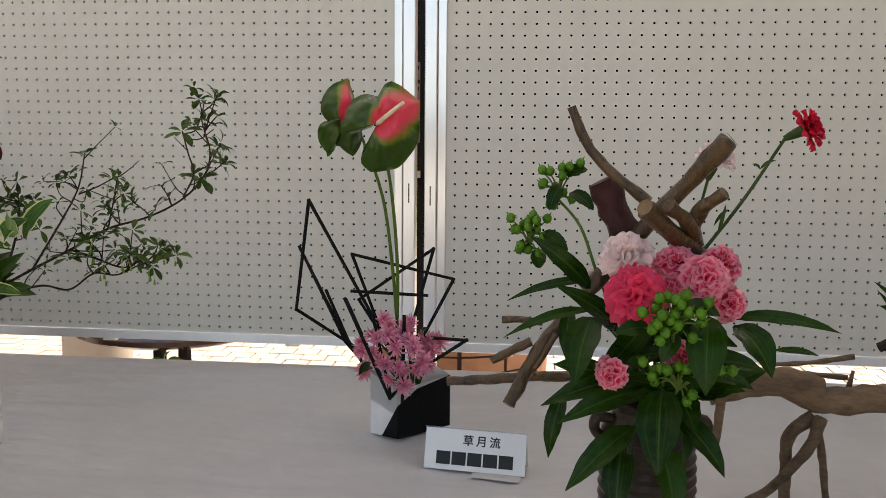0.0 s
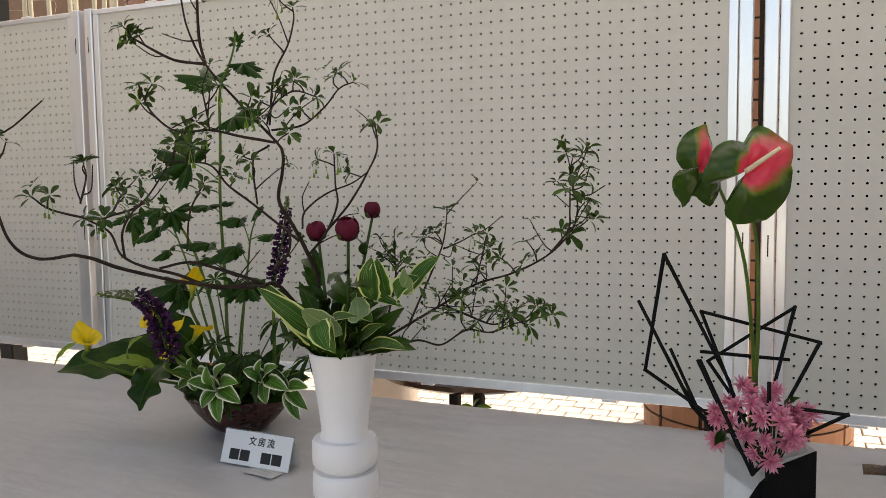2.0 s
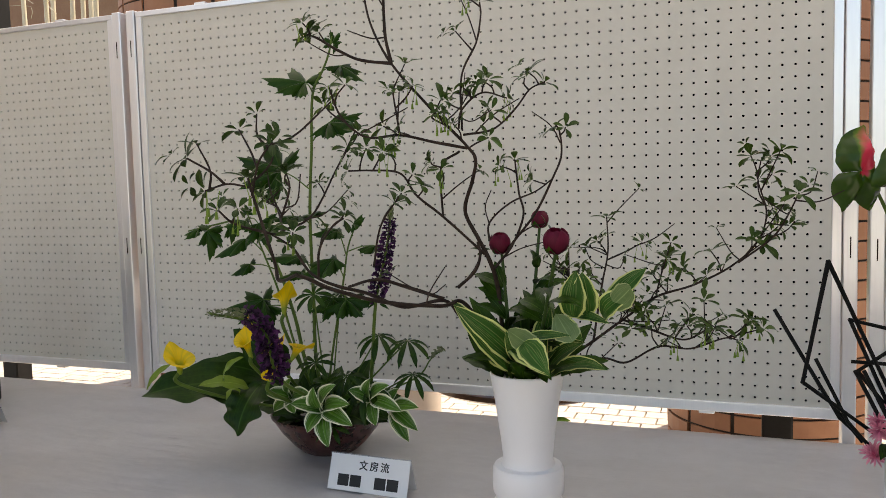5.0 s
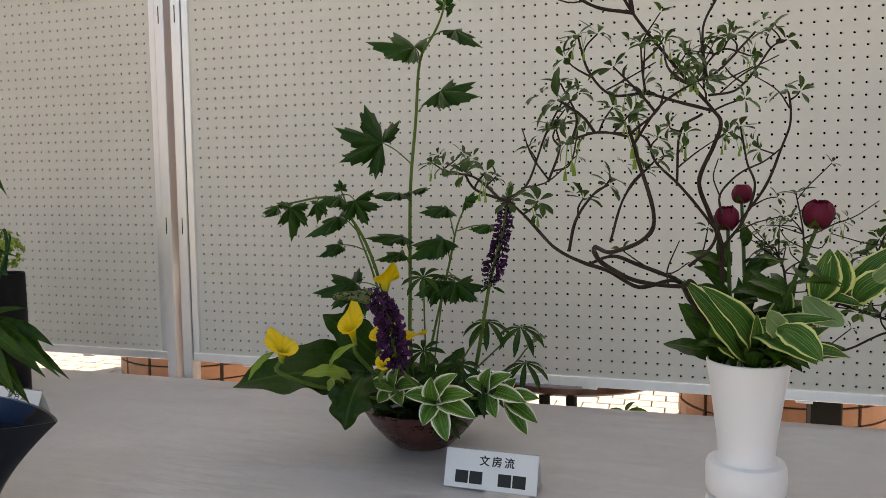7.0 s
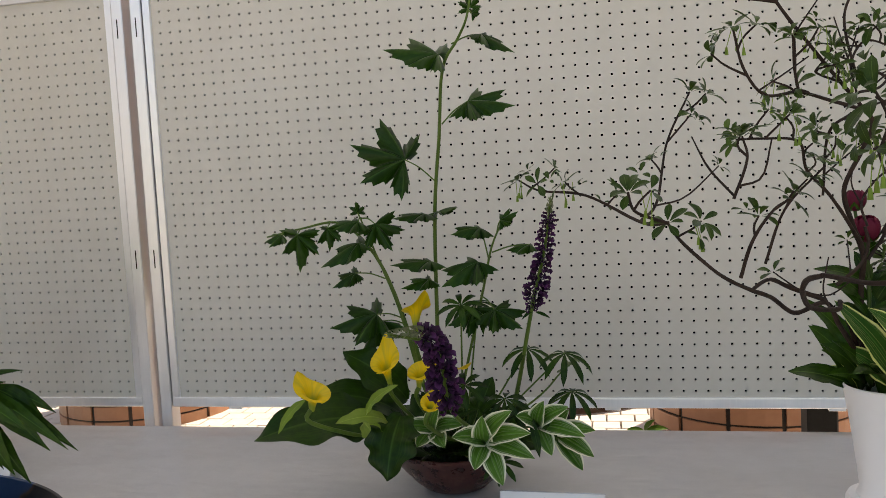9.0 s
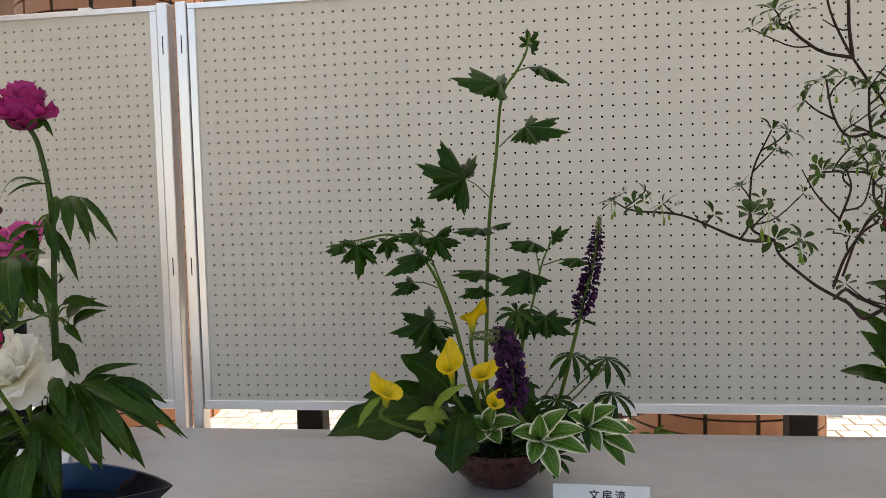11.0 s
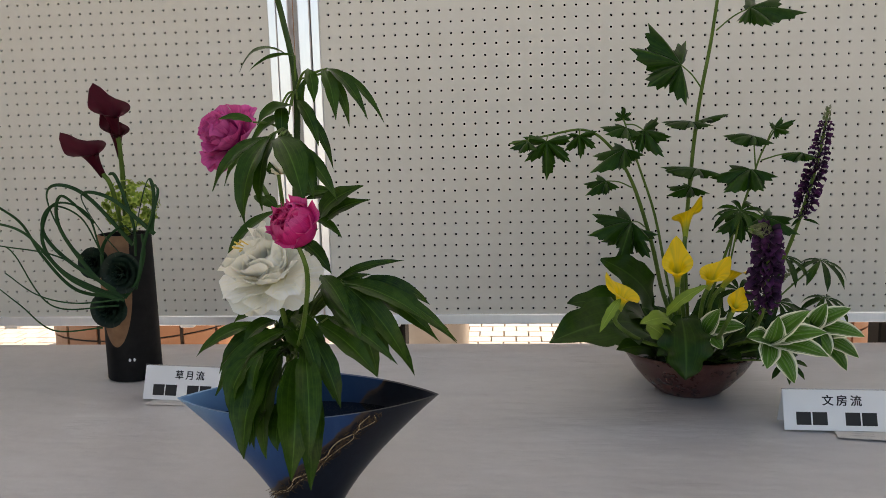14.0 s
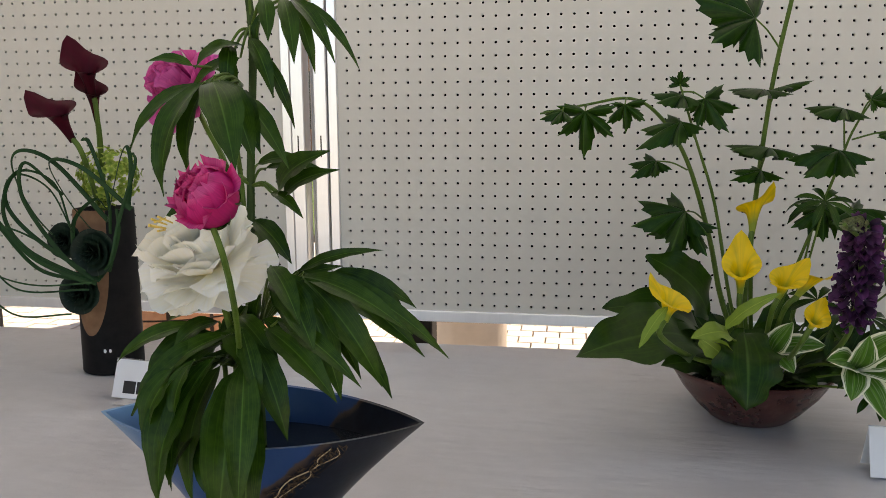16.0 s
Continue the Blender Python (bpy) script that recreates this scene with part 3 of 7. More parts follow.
def screen(first_hole_x, label, dz=0.0):
    """One peg board screen, 1.8 m wide, from the x of its first column of holes."""
    x0 = first_hole_x
    xl, xr = x0 - 0.068, x0 + 67 * HP + 0.068
    z0 = 0.7625 + dz
    s = thing("peg_board_screen", label, "display screen", "peg board screens", at=((xl + xr) / 2, PY, 0))
    blo, bhi, zlo, zhi = x0 - 0.027, x0 + 67 * HP + 0.027, z0 - 0.0128, z0 + 37 * HP + 0.027
    bd = new("board", hole_board(x0, z0, 68, 38, blo, bhi, zlo, zhi))
    bd.parent = s
    bd.matrix_parent_inverse = s.matrix_world.inverted()
    bd["label"] = "cream painted peg board with rows of small holes"
    # added sheet whose near-black colour puts shade into the holes
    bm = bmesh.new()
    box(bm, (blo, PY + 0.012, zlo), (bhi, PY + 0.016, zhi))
    part("shade_backing", bm, M_DARK, s, smooth=False)
    fy0, fy1 = PY - 0.008, PY + 0.022
    for nm, lo, hi in (("top_rail", (blo - 0.0115, fy0, zhi), (bhi + 0.0115, fy1, zhi + 0.014)),
                       ("bottom_rail", (blo - 0.0115, fy0, zlo - 0.0225), (bhi + 0.0115, fy1, zlo)),
                       ("side_rail", (blo - 0.0115, fy0 + 0.0005, zlo), (blo + 0.007, fy1, zhi)),
                       ("side_rail", (bhi - 0.007, fy0 + 0.0005, zlo), (bhi + 0.0115, fy1, zhi))):
        bm = bmesh.new()
        box(bm, lo, hi, 0.0012)
        part(nm, bm, M_ALU, s, smooth=False)
    for a, b in ((xl, blo - 0.0135), (bhi + 0.0135, xr)):
        bm = bmesh.new()
        box(bm, (a, PY - 0.012, -0.02), (b, PY + 0.028, zhi + 0.018), 0.002)
        mid = (a + b) / 2
        post = part("post", bm, M_ALU, s, smooth=False)
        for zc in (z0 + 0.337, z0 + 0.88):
            # near-black strip laid on the post in place of a shaded opening
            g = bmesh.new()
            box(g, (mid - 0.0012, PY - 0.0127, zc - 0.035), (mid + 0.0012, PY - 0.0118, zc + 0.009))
            part("slot_shade", g, M_DARK, post, smooth=False)
        g = bmesh.new()
        box(g, (a - 0.02, PY - 0.16, -0.03), (b + 0.02, PY + 0.2, -0.005), 0.004)
        part("foot", g, M_ALU_D, s, smooth=False)
    for xx, zz in ((x0 + 0.17, zhi + 0.014), (x0 + 1.0, zlo - 0.0285), (x0 + 1.52, zhi + 0.014), (x0 + 0.12, zlo - 0.0285), (x0 + 1.45, zlo - 0.0285)):
        g = bmesh.new()
        box(g, (xx - 0.015, PY - 0.005, zz), (xx + 0.018, PY + 0.012, zz + 0.006), 0.001)
        part("clip", g, M_ALU, s, "small metal clip")


screen(-2.07, "cream peg board display screen in an aluminium frame")
screen(-2.07 - 1.832, "cream peg board display screen in an aluminium frame")
screen(-0.238, "cream peg board display screen in an aluminium frame", -0.005)
bm = bmesh.new()
box(bm, (-2.158, PY + 0.03, 0.0), (-2.149, PY + 0.05, 1.70), 0.001)
tagged(part("joint_strip", bm, M_ALU_D, smooth=False), "dull metal strip standing in the gap between two screens", "joint strip")
# ---- plant materials ----
M_LEAF = leaf_mat("deep_green_leaf", (0.004, 0.018, 0.0015), (0.034, 0.09, 0.006))
M_RIBLEAF = leaf_mat("ribbed_green_leaf", (0.004, 0.018, 0.0015), (0.036, 0.098, 0.006), 0.27, veins=15.0, relief=0.9)
M_PEONYLEAF = leaf_mat("peony_leaf_green", (0.005, 0.021, 0.002), (0.06, 0.14, 0.012), 0.28)
M_AZALEA = leaf_mat("azalea_leaf_green", (0.014, 0.036, 0.005), (0.085, 0.15, 0.022), 0.4)
M_PALM = leaf_mat("lobed_leaf_green", (0.004, 0.024, 0.0015), (0.032, 0.092, 0.006), 0.33)
M_HOSTA = leaf_mat("hosta_leaf_white_margin", (0.03, 0.1, 0.008), (0.11, 0.25, 0.03), 0.34, (0.8, 0.82, 0.62), 0.72, 0.14, 22.0)
M_HOSTA_P = leaf_mat("pale_leaf_underside", (0.12, 0.2, 0.07), (0.26, 0.36, 0.15), 0.5, (0.55, 0.6, 0.3), 0.88, 0.1, 24.0)
M_HOSTA_Y = leaf_mat("hosta_leaf_yellow_margin", (0.018, 0.07, 0.01), (0.06, 0.17, 0.025), 0.4, (0.62, 0.66, 0.24), 0.78, 0.2, 20.0)
M_STEM = grainy("green_stem", (0.05, 0.105, 0.014), (0.11, 0.175, 0.03), 30.0, 0.42, spec=0.2)
M_STEM_D = grainy("dark_green_stem", (0.02, 0.05, 0.01), (0.05, 0.09, 0.02), 30.0, 0.45, spec=0.2)
M_TWIG = grainy("brown_grey_twig_bark", (0.014, 0.009, 0.007), (0.055, 0.036, 0.026), 40.0, 0.7, 160.0, 0.5, spec=0.15)
M_WOOD = grainy("driftwood_bark", (0.014, 0.007, 0.0025), (0.135, 0.07, 0.021), 30.0, 0.32, 120.0, 1.0, 0.004, (1, 1, 0.6), spec=0.5)
M_ROOT = grainy("weathered_root_bark", (0.035, 0.02, 0.011), (0.23, 0.145, 0.08), 24.0, 0.6, 110.0, 1.0, 0.005, (0.4, 1, 1), spec=0.3)
M_CUT = grainy("cut_wood", (0.15, 0.09, 0.045), (0.26, 0.17, 0.09), 60.0, 0.7, spec=0.2)
M_REDWOOD = grainy("dark_red_bark", (0.035, 0.013, 0.012), (0.07, 0.026, 0.02), 30.0, 0.55, 120.0, 0.6, 0.003, spec=0.15)
M_WHITE = grainy("white_glaze", (0.76, 0.76, 0.755), (0.8, 0.8, 0.795), 4.0, 0.3, 40.0, 0.03)
M_PINK = petal_mat("deep_pink_petal", (0.88, 0.035, 0.15), (0.97, 0.1, 0.22), vein=0, through=0.55)
M_PINKW = petal_mat("pink_petal_white_rim", (0.9, 0.045, 0.15), (0.95, 0.12, 0.24), split=(0.25, 0.8), edge=(0.96, 0.42, 0.5), vein=0, through=0.55)
M_PALE = petal_mat("pale_pink_petal", (0.88, 0.45, 0.5), (0.96, 0.83, 0.78), split=(0.05, 0.5), vein=0.95, through=0.5)
M_RED = petal_mat("crimson_petal", (0.5, 0.008, 0.03), (0.78, 0.025, 0.07))
M_MAGENTA = petal_mat("magenta_petal", (0.56, 0.03, 0.27), (0.82, 0.16, 0.46))
M_DKMAGENTA = petal_mat("dark_magenta_petal", (0.3, 0.01, 0.12), (0.52, 0.04, 0.24))
M_PEOPINK = petal_mat("rose_pink_petal", (0.45, 0.008, 0.12), (0.66, 0.025, 0.2), edge=(0.75, 0.1, 0.3))
M_CREAM = petal_mat("cream_white_petal", (0.9, 0.84, 0.58), (0.97, 0.955, 0.88), split=(0.05, 0.3), through=0.28, vein=1.04, vary=(0.97, 1.04))
M_MAROON = petal_mat("wine_red_bud", (0.1, 0.004, 0.02), (0.17, 0.007, 0.032))
M_CALLA = petal_mat("yellow_calla", (0.3, 0.38, 0.04), (0.9, 0.62, 0.01), 0.4, split=(0.3, 0.62))
M_DCALLA = petal_mat("black_purple_calla", (0.03, 0.008, 0.008), (0.06, 0.003, 0.011), 0.5, split=(0.05, 0.3), through=0.1, spec=0.08)
M_LUPIN = petal_mat("purple_lupin", (0.03, 0.008, 0.035), (0.1, 0.026, 0.105), vary=(0.4, 1.3))
M_STAMEN = grainy("yellow_stamen", (0.8, 0.55, 0.08), (0.9, 0.7, 0.2), 90.0, 0.6)
M_LUPIN_G = grainy("green_lupin_tip", (0.07, 0.09, 0.04), (0.22, 0.25, 0.11), 120.0, 0.7)
M_SOFTPINK = petal_mat("soft_pink_petal", (0.7, 0.16, 0.3), (0.88, 0.42, 0.52), split=(0.15, 0.9), vary=(0.8, 1.15))
M_BERRY = grainy("green_berry", (0.035, 0.12, 0.004), (0.095, 0.24, 0.012), 60.0, 0.25, 200.0, 0.03, spec=0.25)
M_VIB = petal_mat("pale_green_floret", (0.2, 0.32, 0.04), (0.42, 0.52, 0.1))
M_ANTH = petal_mat("anthurium_spathe", (0.85, 0.06, 0.1), (0.11, 0.19, 0.012), 0.2, split=(0.34, 0.56), through=0.1, edge=(0.032, 0.078, 0.005), vein=0, spec=0.35)
M_SPADIX = grainy("cream_spadix", (0.75, 0.6, 0.35), (0.85, 0.72, 0.5), 80.0, 0.6, 500.0, 0.5)
M_ROD = grainy("black_rod_paint", (0.004, 0.0045, 0.004), (0.01, 0.01, 0.009), 40.0, 0.7, spec=0.15)
M_DKLEAF = leaf_mat("blackish_green_leaf", (0.006, 0.014, 0.01), (0.014, 0.03, 0.018), 0.35, through=0.05)
M_GRASSBLADE = leaf_mat("dark_grass_blade", (0.012, 0.045, 0.014), (0.03, 0.085, 0.025), 0.35, through=0.1)
M_CARD = grainy("white_card", (0.78, 0.78, 0.77), (0.82, 0.82, 0.81), 3.0, 0.5, 200.0, 0.03)
M_SLIP = grainy("thin_grey_paper", (0.47, 0.46, 0.43), (0.53, 0.52, 0.49), 20.0, 0.6)
M_INK = mat("black_ink", (0.012, 0.012, 0.012), 0.6)
M_WATER = mat("dark_water", (0.01, 0.012, 0.016), 0.03)
M_ACRYL = mat("clear_acrylic", (0.95, 0.97, 0.97), 0.05)
bsdf(M_ACRYL).inputs["Transmission Weight"].default_value = 0.9



# ---- name cards ----
def glyphs(text, size, m, parent, name="lettering"):
    cu = bpy.data.curves.new(name, "FONT")
    cu.body, cu.size, cu.extrude, cu.offset = text, size, 0.00015, 0.0001
    cu.space_character = 1.4
    cu.align_x, cu.align_y = "CENTER", "CENTER"
    tmp = bpy.data.objects.new(name, cu)
    scene.collection.objects.link(tmp)
    me = bpy.data.meshes.new_from_object(tmp)
    scene.collection.objects.unlink(tmp)
    bpy.data.objects.remove(tmp)
    me.materials.clear()
    me.materials.append(M_INK)
    bm = bmesh.new()
    bm.from_mesh(me)
    for dx, dy in ((0.0005, 0.0), (0.0002, 0.00035)):
        bm.from_mesh(me)
        bm.verts.ensure_lookup_table()
        for v in bm.verts[-len(me.vertices):]:
            v.co += Vector((dx, dy, 0.00002))
    bm.to_mesh(me)
    bm.free()
    ob = new(name, me)
    ob.parent = parent
    ob.matrix_basis = m
    return ob


def name_card(left, right, school, letters, slip):
    """A folded card on the table; its foot runs from left to right. letters: widths of the bars in its second line."""
    a, b = Vector((*left, TZ)), Vector((*right, TZ))
    w = (b - a).length
    yaw = math.degrees(math.atan2(b.y - a.y, b.x - a.x))
    card = thing("name_card", "white folded name card with black brush lettering on the cloth", "name card", "name cards")
    card.matrix_basis = pose(a.x, a.y, TZ + 0.002, 0, 0, yaw)
    lean, ht = 20.0, 0.0625
    face = pose(0, 0, 0, 90 - lean, 0, 0)

    def put(name, bm, m, label=""):
        o = new(name, mesh_of(bm, name, m, False))
        o.parent = card
        o.matrix_basis = face
        if label:
            o["label"] = label
        return o

    bm = bmesh.new()
    box(bm, (0, 0, -0.0008), (w, ht, 0.0), 0.0003)
    put("front_panel", bm, M_CARD)
    bm = bmesh.new()
    box(bm, (-0.001, ht, -0.0006), (w + 0.001, ht + 0.002, 0.0009), 0.0002)
    put("clear_rim", bm, M_ACRYL, "clear acrylic rim")
    bm = bmesh.new()
    box(bm, (0, 0, -0.0008), (w, ht, 0.0), 0.0003)
    o = new("back_panel", mesh_of(bm, "back_panel", M_CARD, False))
    o.parent = card
    o.matrix_basis = pose(0, 2 * ht * math.sin(radians(lean)), 0, 90 + lean, 0, 0)
    glyphs(school, 0.0175, face @ pose(w * 0.56, ht * 0.72, 0.0002), card, "school_name")
    x = w * 0.12
    for lw in letters:
        if lw > 0:
            bm = bmesh.new()
            box(bm, (x, ht * 0.13, 0.0), (x + lw * w, ht * 0.45, 0.0003))
            put("bar", bm, M_INK)
        x += (abs(lw) + 0.015) * w
    if slip:
        s = thing("paper_slip", "small off-white paper slip with faint writing lying on the cloth", "paper slip", "paper slips")
        s.matrix_basis = pose(a.x + slip[0], a.y + slip[1], TZ + 0.0008, 0, 0, yaw + slip[2])
        bm = bmesh.new()
        box(bm, (0, 0, 0), (0.075, 0.045, 0.0006))
        o = new("sheet", mesh_of(bm, "sheet", M_SLIP, False))
        o.parent = s
        for k in range(3):
            bm = bmesh.new()
            box(bm, (0.02, 0.012 + k * 0.009, 0.0006), (0.055, 0.0135 + k * 0.009, 0.0008))
            o = new("bar", mesh_of(bm, "bar", M_ALU_D, False))
            o.parent = s


name_card((-1.24, 1.128), (-1.083, 1.122), "文房流", (0.14, 0.14, -0.14, 0.14, 0.14), (0.07, -0.028, -7))
name_card((-2.352, 1.262), (-2.190, 1.242), "草月流", (0.14, 0.14, -0.1, 0.14, 0.14), (0.02, -0.03, 4))
name_card((-0.228, 1.098), (-0.070, 1.081), "草月流", (0.14, 0.14, 0.14, 0.14, 0.14), (0.075, -0.026, -4))


# ---- vases ----
def white_vase():
    v = thing("vase", "tall white glazed vase with two rounded rings", "vase", at=(-0.79, 0.83, TZ))
    c = (-0.79, 0.83, TZ)
    bm = bmesh.new()
    prof = [(0, 0), (0.036, 0), (0.038, 0.004), (0.034, 0.03), (0.031, 0.07), (0.031, 0.107)]
    for z0 in (0.109, 0.152):
        prof += [(0.034, z0 + 0.0008), (0.0412, z0 + 0.0018), (0.0434, z0 + 0.006), (0.044, z0 + 0.020), (0.0434, z0 + 0.034), (0.0412, z0 + 0.0382), (0.0335, z0 + 0.0394)]
    prof += [(0.0305, 0.199), (0.0325, 0.22), (0.040, 0.275), (0.0445, 0.302), (0.0448, 0.305), (0.0435, 0.3062), (0.042, 0.304), (0.038, 0.27), (0.03, 0.21), (0, 0.205)]
    lathe(bm, prof, 64, c)
    part("body", bm, M_WHITE, v)
    bm = bmesh.new()
    lathe(bm, [(0.0395, 0.285), (0, 0.285)], 40, c)
    part("water", bm, M_WATER, v)


white_vase()


def bowl():
    c = (-1.345, 1.335, TZ)
    v = thing("bowl", "dark maroon glazed ceramic flower bowl", "bowl", at=c)
    m = mat("maroon_glaze", (0.06, 0.018, 0.015), 0.28)
    o = coords(m)
    n = mix(m, 0.5, noise_of(m, o, 9.0, 5), noise_of(m, o, 60.0, 4))
    col = ramp(m, n, [(0.35, (0.03, 0.011, 0.01)), (0.55, (0.075, 0.022, 0.018)), (0.75, (0.17, 0.10, 0.075))])
    link(m, col, bsdf(m).inputs["Base Color"])
    link(m, ramp(m, n, [(0.4, (0.2, 0.2, 0.2)), (0.7, (0.5, 0.5, 0.5))]), bsdf(m).inputs["Roughness"])
    bump(m, noise_of(m, o, 30.0, 3), 0.15, 0.001)
    bm = bmesh.new()
    lathe(bm, [(0, 0), (0.052, 0), (0.058, 0.003), (0.075, 0.018), (0.098, 0.045), (0.114, 0.071), (0.1185, 0.0755), (0.1195, 0.079), (0.1165, 0.08), (0.112, 0.074), (0.09, 0.045), (0.06, 0.016), (0, 0.012)], 72, c)
    part("body", bm, m, v)
    bm = bmesh.new()
    lathe(bm, [(0.107, 0.066), (0, 0.066)], 48, c)
    part("water", bm, M_WATER, v)
    bm = bmesh.new()
    blob(bm, (c[0], c[1], c[2] + 0.03), 0.045, 2, (1, 1, 0.5))
    part("pin_holder", bm, M_ALU_D, v)


bowl()


def boat_vase():
    c = Vector((-1.917, 0.83, TZ))
    yaw = math.atan2(0.018, 0.331)
    v = thing("boat_vase", "blue and black lacquered boat-shaped vase with a gilded root band", "vase", at=tuple(c))
    m = mat("blue_black_lacquer", (0.02, 0.06, 0.16), 0.3, 0, 0.28)
    o = coords(m)
    sep = node(m, "ShaderNodeSeparateXYZ")
    link(m, o, sep.inputs[0])
    diag = node(m, "ShaderNodeMath")
    diag.operation = "MULTIPLY_ADD"
    link(m, sep.outputs[2], diag.inputs[0])
    diag.inputs[1].default_value = -1.15
    link(m, sep.outputs[0], diag.inputs[2])
    wob = node(m, "ShaderNodeMath")
    wob.operation = "MULTIPLY_ADD"
    link(m, noise_of(m, o, 40.0, 4), wob.inputs[0])
    wob.inputs[1].default_value = 0.03
    link(m, diag.outputs[0], wob.inputs[2])
    mr = node(m, "ShaderNodeMapRange")
    link(m, wob.outputs[0], mr.inputs[0])
    mr.inputs[1].default_value, mr.inputs[2].default_value = -0.4, 0.2
    col = ramp(m, mr.outputs[0], [(0.12, (0.17, 0.34, 0.52)), (0.3, (0.025, 0.1, 0.27)), (0.53, (0.011, 0.045, 0.14)), (0.536, (0.07, 0.04, 0.02)), (0.546, (0.03, 0.018, 0.012)), (0.549, (0.003, 0.004, 0.008))])
    link(m, mix(m, 0.12, col, ramp(m, noise_of(m, o, 90.0, 5), [(0.3, (0.003, 0.006, 0.012)), (0.8, (0.03, 0.06, 0.11))])), bsdf(m).inputs["Base Color"])
    bump(m, noise_of(m, o, 200.0, 3), 0.1, 0.001)

    def outline(f, th, inset=0.0):
        """Point of the wall at height part f and angle th."""
        a = 0.034 + 0.132 * f ** 1.35 - inset
        b = 0.032 + 0.034 * f ** 1.1 - inset
        k = abs(math.cos(th)) ** (1.0 + 0.0 * f)
        px = a * math.cos(th)
        py = b * math.copysign(abs(math.sin(th)) ** (1.0 + 0.75 * f), math.sin(th))
        z = f * 0.155 + (0.012 * (1 - k) * f * (1 if math.sin(th) > 0 else -0.6))
        q = Matrix.Rotation(yaw, 3, "Z") @ Vector((px, py, z))
        return q

    bm = bmesh.new()
    n, rows = 72, [0, 0.01, 0.1, 0.2, 0.32, 0.44, 0.56, 0.68, 0.8, 0.9, 0.97, 1.0]
    rings = [[bm.verts.new(outline(f, 2 * math.pi * k / n)) for k in range(n)] for f in rows]
    rings += [[bm.verts.new(outline(f, 2 * math.pi * k / n, 0.0045)) for k in range(n)] for f in (0.998, 0.9, 0.75, 0.6)]
    for a, b in zip(rings, rings[1:]):
        for k in range(n):
            bm.faces.new((a[k], a[(k + 1) % n], b[(k + 1) % n], b[k]))
    bm.faces.new(rings[0][::-1])
    bm.faces.new(rings[-1])
    body = new("body", mesh_of(bm, "body", m))
    body.parent = v
    bm = bmesh.new()
    ws = [bm.verts.new(outline(0.82, 2 * math.pi * k / n, 0.006) * 1.0) for k in range(n)]
    for w in ws:
        w.co.z = 0.13
    bm.faces.new(ws)
    wt = new("water", mesh_of(bm, "water", M_WATER))
    wt.parent = v
    gold = grainy("gilded_root", (0.35, 0.24, 0.12), (0.6, 0.47, 0.3), 60.0, 0.45)
    rr = random.Random(5)
    for s in range(5):
        pts = []
        for i in range(15):
            f = 0.06 + 0.9 * i / 14
            z = f * 0.155
            x = -0.085 + 1.185 * z + 0.004 * s - 0.007 + rr.uniform(-0.006, 0.006)
            a = 0.034 + 0.132 * f ** 1.35
            x = max(-0.98 * a, min(0.97 * a, x))
            th = -math.acos(x / a)
            p = outline(f, th)
            pts.append(p + Vector((0, -0.0012, 0)))
        bm = bmesh.new()
        tube(bm, pts, 0.0009 if s == 1 else 0.0006, 0.0006 if s == 1 else 0.0004, 6, 50, 0.3)
        r = new("root", mesh_of(bm, "root", gold if s in (1, 3) else M_TWIG))
        r.parent = body
    bm = bmesh.new()
    for k in range(420):
        f = rr.uniform(0.05, 0.97)
        a = 0.034 + 0.132 * f ** 1.35
        x = max(-0.97 * a, min(0.97 * a, -0.085 + 1.185 * f * 0.155 + rr.gauss(0, 0.0055)))
        p = outline(f, -math.acos(x / a)) + Vector((0, -0.0006, 0))
        d = Vector((rr.uniform(-1, 1), -0.15, rr.uniform(-1, 1))).normalized() * rr.uniform(0.003, 0.008)
        tube(bm, [p, p + d * 0.5 + Vector((0, -0.0008, 0)), p + d], 0.0005, 0.0003, 3, 3)
    fibre = new("root_fibres", mesh_of(bm, "root_fibres", grainy("brown_root_fibre", (0.02, 0.01, 0.004), (0.13, 0.075, 0.03), 200.0, 0.8)))
    fibre.parent = body
    fibre["kind"] = "stuff"


boat_vase()


